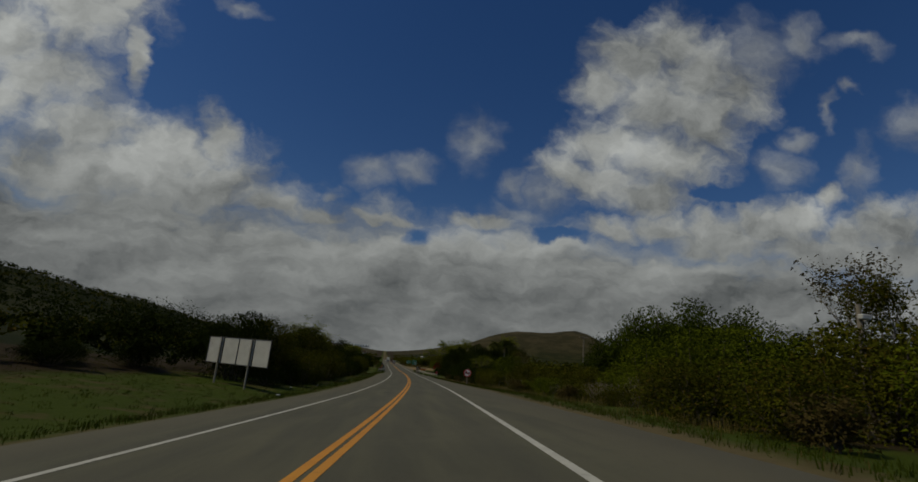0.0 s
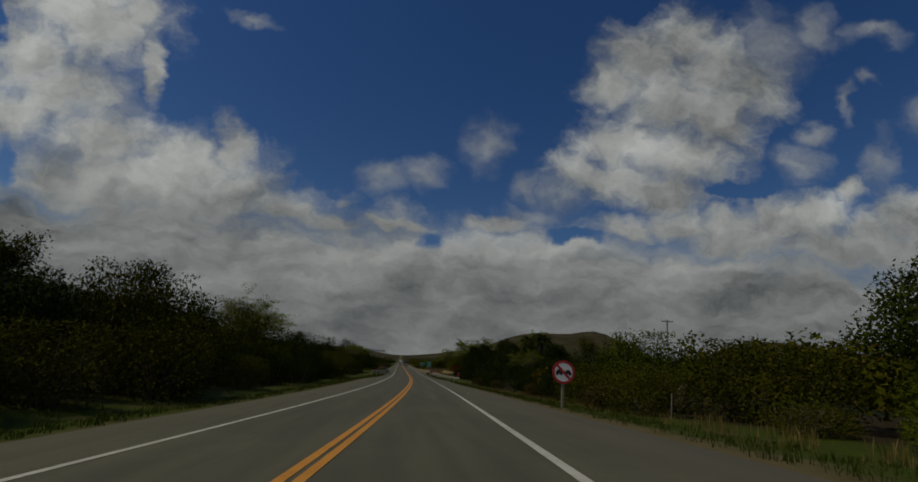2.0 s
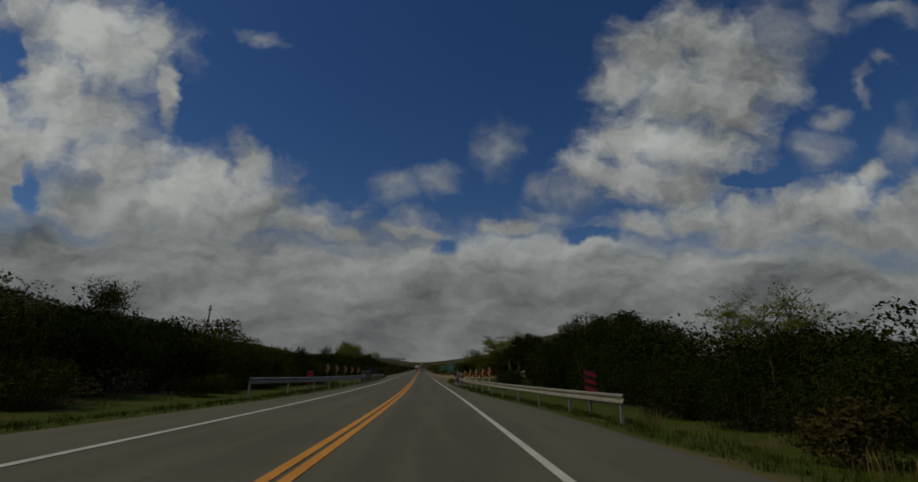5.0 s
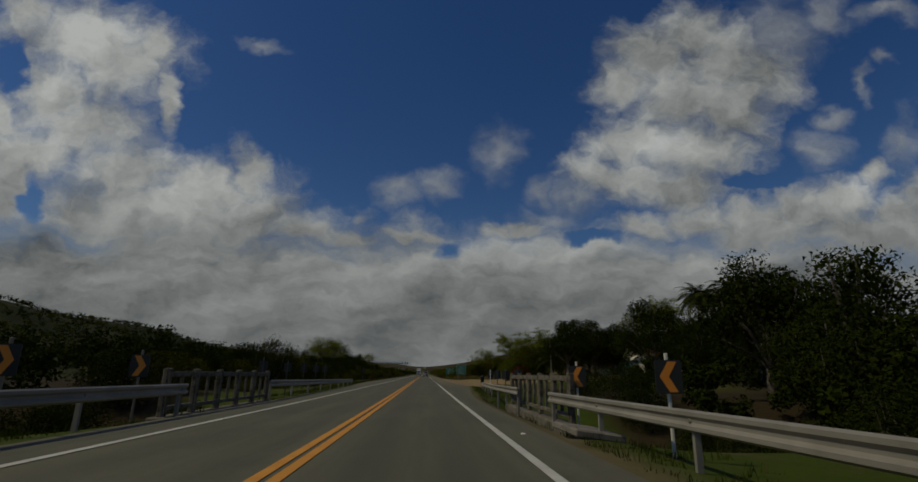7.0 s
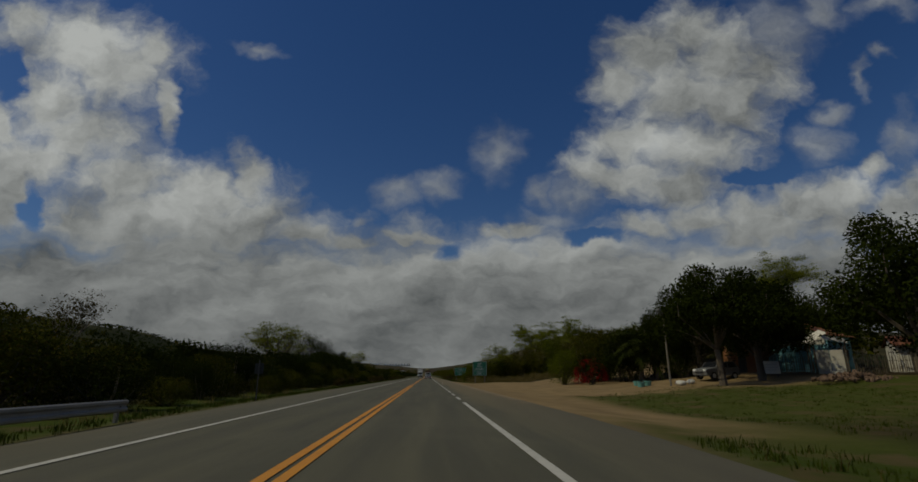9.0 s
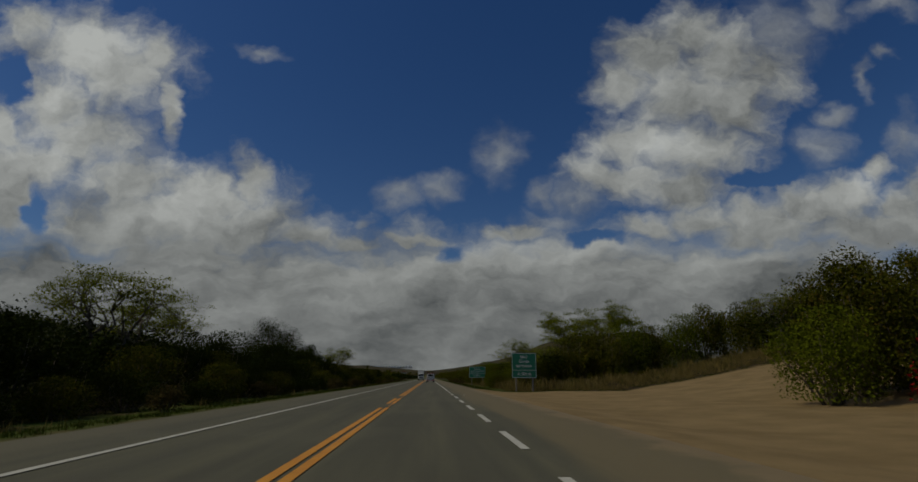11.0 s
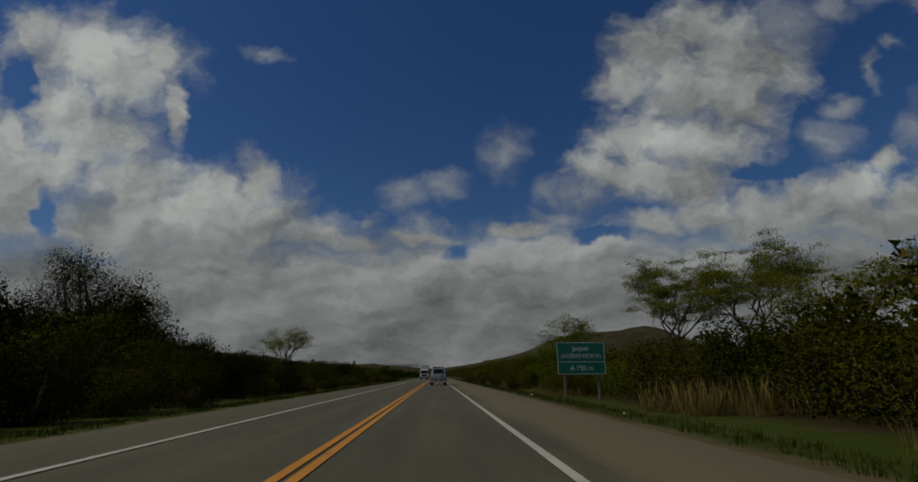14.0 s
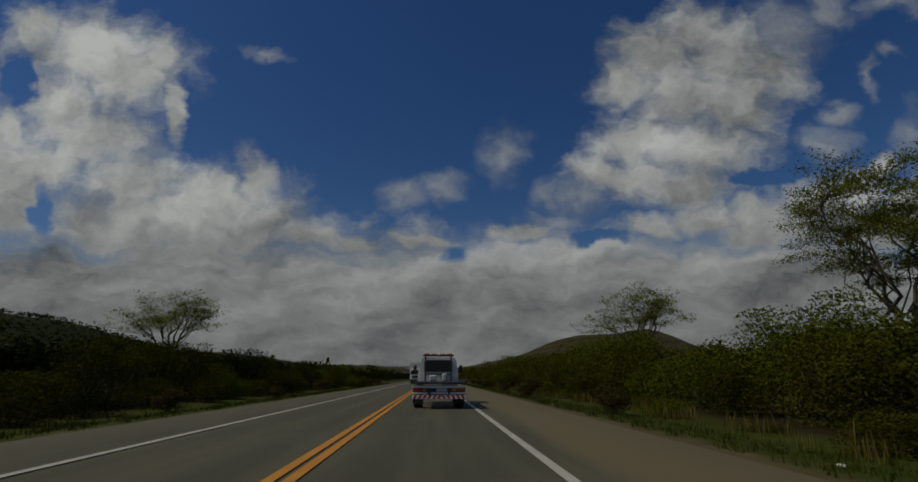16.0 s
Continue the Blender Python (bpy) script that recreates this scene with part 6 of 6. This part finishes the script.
def sheet_porch(x, y, turn):
    """A lean-to of two corrugated sheets on thin posts."""
    ob = thing("sheet_porch", yard_pose(x, y, 1.25) @ Matrix.Rotation(radians(turn), 4, "Z"), "patched porch roof of pale corrugated sheets on posts", "porch")
    for k, (cx, cz, tilt) in enumerate(((-0.75, 2.95, -33), (0.55, 2.75, 12))):
        bm = bmesh.new()
        n = 24
        rows = []
        for low in (0.0, -0.012):
            for q in (-0.9, 0.9):
                rows.append([bm.verts.new((-0.8 + 1.6 * i / n, q, low + 0.022 * math.cos(i * math.pi / 2))) for i in range(n + 1)])
        for i in range(n):
            bm.faces.new((rows[0][i], rows[0][i + 1], rows[1][i + 1], rows[1][i]))
            bm.faces.new((rows[2][i], rows[3][i], rows[3][i + 1], rows[2][i + 1]))
            bm.faces.new((rows[0][i], rows[2][i], rows[2][i + 1], rows[0][i + 1]))
        bmesh.ops.transform(bm, matrix=Matrix.Translation((cx, 0, cz)) @ Matrix.Rotation(radians(tilt), 4, "Y") @ Matrix.Rotation(radians(14), 4, "X"), verts=bm.verts)
        part("roof_sheet", bm, RENDER_WHITE if k == 0 else SHEET_METAL, ob, "pale corrugated sheet")
    for px, py, h in ((-1.25, -0.7, 2.5), (1.1, -0.7, 2.5), (-1.25, 0.7, 2.7), (1.1, 0.7, 2.7)):
        bm = bmesh.new()
        rod(bm, (px, py, -0.3), (px, py, h), 0.05, 0.045, 8)
        part("post", bm, STAKE, ob)


sheet_porch(29.0, 164.2, -30)


def lamp_post(x, y, top):
    ob = thing("yard_lamp_post", yard_pose(x, y, CHART), "slim pale pole with a tilted lamp head", "lamp post")
    h = top - 0.4
    bm = bmesh.new()
    rod(bm, (0, 0, -0.5), (-0.05, 0, h), 0.07, 0.045, 10)
    part("pole", bm, CONCRETE, ob)
    bm = bmesh.new()
    box(bm, 0, 0, 0, 0.30, 0.22, 0.5, 0.05, Matrix.Translation((-0.2, 0, h + 0.12)) @ Matrix.Rotation(radians(-40), 4, "Y"))
    part("lamp_head", bm, POST_DARK, ob)


lamp_post(17.3, 163, 4.9)


def wheel(owner, x, y, z, r, w, name="wheel"):
    bm = bmesh.new()
    rod(bm, (x - w / 2, y, z), (x + w / 2, y, z), r, r, 22)
    es = [e for e in bm.edges if e.calc_length() > 0 and abs(e.verts[0].co.x - e.verts[1].co.x) < 1e-5]
    bmesh.ops.bevel(bm, geom=es, offset=0.03, segments=2, affect="EDGES")
    ty = part(name, bm, RUBBER, owner)
    bm = bmesh.new()
    rod(bm, (x - w / 2 - 0.006, y, z), (x + w / 2 + 0.006, y, z), r * 0.58, r * 0.58, 16)
    part("rim", bm, PANEL_BACK, ty, "grey steel rim")
    return ty


def parked_suv(x, y, turn):
    ob = thing("parked_car", yard_pose(x, y, 1.1) @ Matrix.Rotation(radians(turn), 4, "Z"), "dusty dark grey car parked under the trees", "car")
    # body: side outline swept across the width, nose toward -x
    out = [(-2.0, 0.35), (-2.05, 0.75), (-1.85, 0.92), (-0.95, 1.02), (-0.35, 1.55), (1.35, 1.58), (1.95, 1.05), (2.0, 0.5), (1.95, 0.35)]
    bm = bmesh.new()
    poly(bm, out, 1.66, at(0, 0.83, 0))
    bmesh.ops.recalc_face_normals(bm, faces=bm.faces)
    bmesh.ops.bevel(bm, geom=[e for e in bm.edges], offset=0.05, segments=2, affect="EDGES")
    body = part("body", bm, CAR_GREY, ob)
    for s in (-1, 1):
        bm = bmesh.new()
        pts = [(-0.80, 1.05), (-0.32, 1.46), (0.45, 1.49), (0.45, 1.05)]
        poly(bm, pts, 0.01, at(0, -0.835 if s < 0 else 0.845, 0))
        poly(bm, [(0.55, 1.05), (0.55, 1.49), (1.25, 1.50), (1.6, 1.08)], 0.01, at(0, -0.835 if s < 0 else 0.845, 0))
        bmesh.ops.recalc_face_normals(bm, faces=bm.faces)
        part("side_window", bm, DARK_GLASS, ob)
        bm = bmesh.new()
        box(bm, -2.03, s * 0.58, 0.80, 0.06, 0.34, 0.16, 0.02)
        part("headlight", bm, SIGN_WHITE, ob)
        bm = bmesh.new()
        box(bm, -0.75, s * 0.93, 1.06, 0.12, 0.18, 0.12, 0.03)
        part("mirror", bm, BLACK_PLASTIC, ob)
    bm = bmesh.new()
    box(bm, 0, 0, 0, 0.72, 1.36, 0.012, 0.0, Matrix.Translation((-0.675, 0, 1.30)) @ Matrix.Rotation(radians(-41.5), 4, "Y"))
    part("windscreen", bm, DARK_GLASS, ob)
    bm = bmesh.new()
    box(bm, -2.06, 0, 0.62, 0.04, 0.9, 0.16, 0.01)
    part("grille", bm, BLACK_PLASTIC, ob)
    for wx in (-1.25, 1.25):
        for s in (-1, 1):
            bm = bmesh.new()
            rod(bm, (wx, s * 0.64, 0.33), (wx, s * 0.86, 0.33), 0.33, 0.33, 22)
            ty = part("wheel", bm, RUBBER, ob)
            bm = bmesh.new()
            rod(bm, (wx, s * 0.63, 0.33), (wx, s * 0.868, 0.33), 0.2, 0.2, 14)
            part("rim", bm, PANEL_BACK, ty, "grey wheel rim")


parked_suv(21.3, 164.6, 18)


def sacks(x, y):
    r = random.Random(4)
    for k in range(6):
        ob = thing("sack", yard_pose(x + r.uniform(-0.6, 0.6), y + r.uniform(-0.3, 0.3), 1.25) @ Matrix.Rotation(r.uniform(0, 6), 4, "Z"), "lumpy white sack lying on the sand", "sack", "white sacks")
        bm = bmesh.new()
        bmesh.ops.create_icosphere(bm, subdivisions=2, radius=0.26)
        for v in bm.verts:
            v.co = Vector((v.co.x * 1.4, v.co.y, v.co.z * 0.75 + 0.17)) * (1 + 0.22 * noise.noise(v.co * 5 + Vector((k, 0, 0))))
        part("bag", bm, BAG_WHITE, ob, smooth=True)


sacks(18.3, 163.2)


def tub(x, y, mat, label):
    ob = thing("plastic_tub", yard_pose(x, y, 1.25), label, "tub", "plastic tubs")
    bm = bmesh.new()
    rod(bm, (0, 0, 0), (0, 0, 0.34), 0.24, 0.31, 16)
    part("body", bm, mat, ob)
    bm = bmesh.new()
    rod(bm, (0, 0, 0.33), (0, 0, 0.37), 0.33, 0.33, 16)
    part("lip", bm, mat, ob)


for x, y in ((15.9, 164.2), (16.6, 164.8), (16.2, 165.5)):
    tub(x, y, TEAL, "faded teal plastic tub on the sand")


def rubble_heap(x, y):
    ob = thing("rubble_heap", yard_pose(x, y, 1.3), "low heap of broken bricks and stones", "rubble")
    r = random.Random(12)
    me = bpy.data.meshes.new("stone")
    bm = bmesh.new()
    bmesh.ops.create_icosphere(bm, subdivisions=1, radius=0.12)
    for v in bm.verts:
        v.co *= 1 + 0.3 * noise.noise(v.co * 9)
    bm.to_mesh(me)
    bm.free()
    me.materials.append(RUBBLE)
    for _ in range(210):
        a, q = r.uniform(0, 6.28), r.random() ** 0.6
        h = (1 - q) * 0.5
        s = new("stone", me)
        s.parent = ob
        s.matrix_local = Matrix.LocRotScale((math.cos(a) * q * 2.3, math.sin(a) * q * 1.4, h * r.uniform(0.2, 1) + 0.04), Euler((r.random() * 6, r.random() * 6, r.random() * 6)), (r.uniform(0.6, 1.6), r.uniform(0.6, 1.2), r.uniform(0.5, 1.0)))


rubble_heap(21.6, 154.0)


# ---- vehicles on the road ----
def tow_truck(l, y):
    """A small white flatbed recovery truck seen from behind."""
    ob = thing("tow_truck", Matrix.Translation(on_road(l, y)), "white flatbed recovery truck with a striped rear bumper", "truck")

    def add(name, mat, *blocks, label="", parent=None):
        bm = bmesh.new()
        for b in blocks:
            box(bm, *b)
        return part(name, bm, mat, parent or ob, label)

    add("deck", BLACK_PLASTIC, (0, 2.1, 0.98, 2.18, 4.4, 0.07, 0.01), (-1.06, 2.1, 1.03, 0.06, 4.4, 0.12, 0.01), (1.06, 2.1, 1.03, 0.06, 4.4, 0.12, 0.01), label="dark steel load deck")
    add("rear_beam", WHITE_PAINT, (0, 0.02, 0.84, 2.14, 0.10, 0.09, 0.01), (0, 0.04, 0.60, 2.10, 0.08, 0.06, 0.01))
    add("light_panel", POST_DARK, (0, 0.06, 0.72, 2.06, 0.05, 0.16, 0.01))
    for s in (-1, 1):
        add("tail_light", LAMP_RED, (s * 0.83, 0.02, 0.72, 0.34, 0.06, 0.12, 0.015), label="red tail lamp")
        add("indicator", LAMP_AMBER, (s * 0.58, 0.02, 0.72, 0.13, 0.06, 0.11, 0.015), label="amber lamp")
    add("number_plate", PANEL_BACK, (0.1, 0.02, 0.72, 0.42, 0.03, 0.12, 0.005), label="plain plate")
    bumper = add("bumper", SIGN_WHITE, (0, 0.0, 0.46, 2.08, 0.06, 0.15, 0.01))
    for k in range(11):
        bm = bmesh.new()
        x = -0.95 + k * 0.19
        poly(bm, [(x - 0.07, 0.39), (x + 0.02, 0.39), (x + 0.09, 0.53), (x, 0.53)] if k < 5.5 else [(x - 0.02, 0.39), (x + 0.07, 0.39), (x, 0.53), (x - 0.09, 0.53)], 0.004, at(0, -0.031, 0))
        bmesh.ops.recalc_face_normals(bm, faces=bm.faces)
        part("stripe", bm, SIGN_RED, bumper, "red reflective stripe")
    add("chassis", POST_DARK, (-0.4, 2.6, 0.62, 0.12, 5.2, 0.2), (0.4, 2.6, 0.62, 0.12, 5.2, 0.2), (0, 1.2, 0.55, 0.9, 0.3, 0.3))
    # cab: rear wall with a big window, roof, sides
    bm = bmesh.new()
    pts = [(-0.98, 0.80), (0.98, 0.80), (0.98, 1.35), (0.86, 2.05), (0.74, 2.14), (-0.74, 2.14), (-0.86, 2.05), (-0.98, 1.35)]
    poly(bm, pts, 1.7, at(0, 6.3, 0))
    bmesh.ops.recalc_face_normals(bm, faces=bm.faces)
    bmesh.ops.bevel(bm, geom=[e for e in bm.edges], offset=0.05, segments=2, affect="EDGES")
    cab = part("cab", bm, WHITE_PAINT, ob)
    bm = bmesh.new()
    plate(bm, 1.36, 0.56, 0.03, 0.07, at(0, 4.60, 1.73))
    part("rear_window", bm, DARK_GLASS, cab)
    add("side_mirror", BLACK_PLASTIC, (-1.16, 5.7, 1.62, 0.16, 0.10, 0.34, 0.03))
    add("side_mirror", BLACK_PLASTIC, (1.16, 5.7, 1.62, 0.16, 0.10, 0.34, 0.03))
    add("headboard", POST_DARK, (-0.62, 4.42, 1.60, 0.07, 0.07, 1.25, 0.01), (0.62, 4.42, 1.60, 0.07, 0.07, 1.25, 0.01), (0, 4.42, 2.22, 1.5, 0.07, 0.07, 0.01), (0, 4.42, 1.35, 1.2, 0.06, 0.06, 0.01), label="dark steel headboard frame")
    bar = add("light_bar", POST_DARK, (0, 4.75, 2.22, 1.5, 0.26, 0.06, 0.02))
    for x, m in ((-0.55, LAMP_RED), (-0.2, LAMP_AMBER), (0.2, LAMP_AMBER), (0.55, LAMP_RED)):
        add("beacon", m, (x, 4.75, 2.28, 0.3, 0.22, 0.09, 0.03), parent=bar)
    add("winch", PANEL_BACK, (-0.25, 3.9, 1.16, 0.34, 0.3, 0.28, 0.05))
    add("winch_motor", PANEL_BACK, (0.3, 3.95, 1.20, 0.22, 0.3, 0.36, 0.05))
    add("tool_box", PANEL_BACK, (-0.85, 3.2, 0.72, 0.34, 0.8, 0.36, 0.02))
    for yy in (1.15, 5.5):
        for s in (-1, 1):
            w = wheel(ob, s * 0.83, yy, 0.37, 0.37, 0.36 if yy < 2 else 0.22)
    for s in (-1, 1):
        add("mudflap", BLACK_PLASTIC, (s * 0.83, 0.62, 0.38, 0.42, 0.02, 0.42))


tow_truck(2.05, 371.0)


def box_truck(l, y, facing, cargo, label, w=2.4, h=3.9):
    """A lorry with a cab and a tall body; facing -1 comes toward us."""
    turn = 0 if facing > 0 else 180
    ob = thing("lorry", Matrix.Translation(on_road(l, y)) @ Matrix.Rotation(radians(turn), 4, "Z"), label, "truck", "lorries")

    def add(name, mat, *blocks, label="", parent=None):
        bm = bmesh.new()
        for b in blocks:
            box(bm, *b)
        return part(name, bm, mat, parent or ob, label)

    add("cargo_body", cargo, (0, 3.0, 1.1 + (h - 1.1) / 2, w, 6.0, h - 1.1, 0.03))
    add("body_rim", POST_DARK, (0, 0.0, 1.1, w + 0.04, 0.06, 0.1), (0, 0.0, h, w + 0.04, 0.06, 0.1), (-w / 2, 0.0, (h + 1.1) / 2, 0.08, 0.06, h - 1.1), (w / 2, 0.0, (h + 1.1) / 2, 0.08, 0.06, h - 1.1))
    add("chassis", POST_DARK, (0, 4.0, 0.85, 1.0, 7.8, 0.3))
    cab = add("cab", WHITE_PAINT, (0, 7.2, 1.75, 2.3, 1.9, 2.3, 0.12))
    add("windscreen", DARK_GLASS, (0, 8.16, 2.15, 2.0, 0.03, 0.8, 0.01), parent=cab)
    add("grille", BLACK_PLASTIC, (0, 8.16, 1.25, 1.5, 0.03, 0.5, 0.01), parent=cab)
    add("front_bumper", POST_DARK, (0, 8.2, 0.65, 2.3, 0.16, 0.3, 0.04))
    for s in (-1, 1):
        add("headlight", SIGN_WHITE, (s * 0.92, 8.17, 0.98, 0.32, 0.05, 0.2, 0.02), parent=cab)
        add("tail_light", LAMP_RED, (s * 1.0, -0.02, 0.85, 0.25, 0.06, 0.14, 0.02))
        add("mirror", BLACK_PLASTIC, (s * 1.3, 8.1, 2.1, 0.14, 0.1, 0.5, 0.03))
    for yy in (1.3, 2.5, 7.4):
        for s in (-1, 1):
            wheel(ob, s * (w / 2 - 0.26), yy, 0.5, 0.5, 0.42 if yy < 3 else 0.3)
    add("rear_bar", SIGN_RED, (0, 0.02, 0.6, w * 0.95, 0.06, 0.12, 0.01))


box_truck(-1.75, 462, -1, PANEL_BACK, "white lorry with a tall pale body coming the other way", h=4.1)
box_truck(1.85, 469, 1, RUST_BROWN, "lorry with a tall brown cargo body driving ahead", h=3.7)


# ---- far buildings ----
def storage_tank(x, y, r, h, label):
    x, y = CHART * x, CHART * y
    z = land(x - road_x(y), y)
    ob = thing("storage_tank", Matrix.Translation((x, y, z)) @ Matrix.Scale(CHART, 4), label, "tank", "tanks on the hillside")
    bm = bmesh.new()
    rod(bm, (0, 0, -3), (0, 0, h), r, r, 28)
    part("shell", bm, RENDER_WHITE, ob)
    bm = bmesh.new()
    rod(bm, (0, 0, h), (0, 0, h + 0.9), r * 1.01, r * 0.15, 28)
    part("roof", bm, RENDER_WHITE, ob)
    bm = bmesh.new()
    box(bm, -r * 0.7, -r * 0.73, h / 2, 0.6, 0.6, h)
    part("ladder", bm, STEEL, ob)


for x, r, h in ((98, 6.5, 8), (122, 7.5, 9.5), (139, 8.0, 10), (156, 9.0, 11), (181, 5.0, 7), (64, 4.0, 5)):
    storage_tank(x, 900, r, h, "white cylindrical storage tank on the far slope")


def long_shed(x, y, L):
    """A long row of tall white blocks on a low grey base, far off."""
    x, y = CHART * x, CHART * y
    ob = thing("industrial_shed", Matrix.Translation((x, y, land(x - road_x(y), y) - 2)), "long white building with a row of bays, far off", "building")
    bm = bmesh.new()
    box(bm, 0, 6, 5.0, L, 14, 12.0)
    part("base", bm, SHEET_METAL, ob, "grey lower wall")
    n = 15
    for k in range(n):
        bm = bmesh.new()
        box(bm, -L / 2 + L * (k + 0.5) / n, 0, 11.0, L / n * 0.62, 6, 14.0 + 3.0 * (k % 4 == 1))
        part("bay_front", bm, SIGN_WHITE, ob)


long_shed(-192, 2700, 320.0)


def far_house(x, y, w, h):
    x, y = CHART * x, CHART * y
    z = land(x - road_x(y), y)
    ob = thing("far_house", Matrix.Translation((x, y, z)) @ Matrix.Scale(CHART, 4), "small white house among trees in the distance", "house", "houses in the distance")
    bm = bmesh.new()
    box(bm, 0, 0, h / 2 - 1, w, w * 0.7, h + 2, 0.05)
    part("wall", bm, RENDER_WHITE, ob)
    bm = bmesh.new()
    poly(bm, [(-w / 2 - 0.5, 0), (w / 2 + 0.5, 0), (0, h * 0.45)], w * 0.8, at(0, w * 0.4, h))
    bmesh.ops.recalc_face_normals(bm, faces=bm.faces)
    part("roof", bm, ROOF_TILE, ob)
    for dx in (-w * 0.25, w * 0.25):
        bm = bmesh.new()
        box(bm, dx, -w * 0.35 - 0.02, h * 0.55, w * 0.16, 0.06, h * 0.3)
        part("window", bm, DARK_GLASS, ob)


for x, y, w, h in ((70, 620, 7, 4), (84, 640, 6, 4), (96, 600, 8, 5), (60, 560, 6, 4), (-60, 1000, 9, 5), (-40, 980, 8, 5)):
    far_house(x, y, w, h)
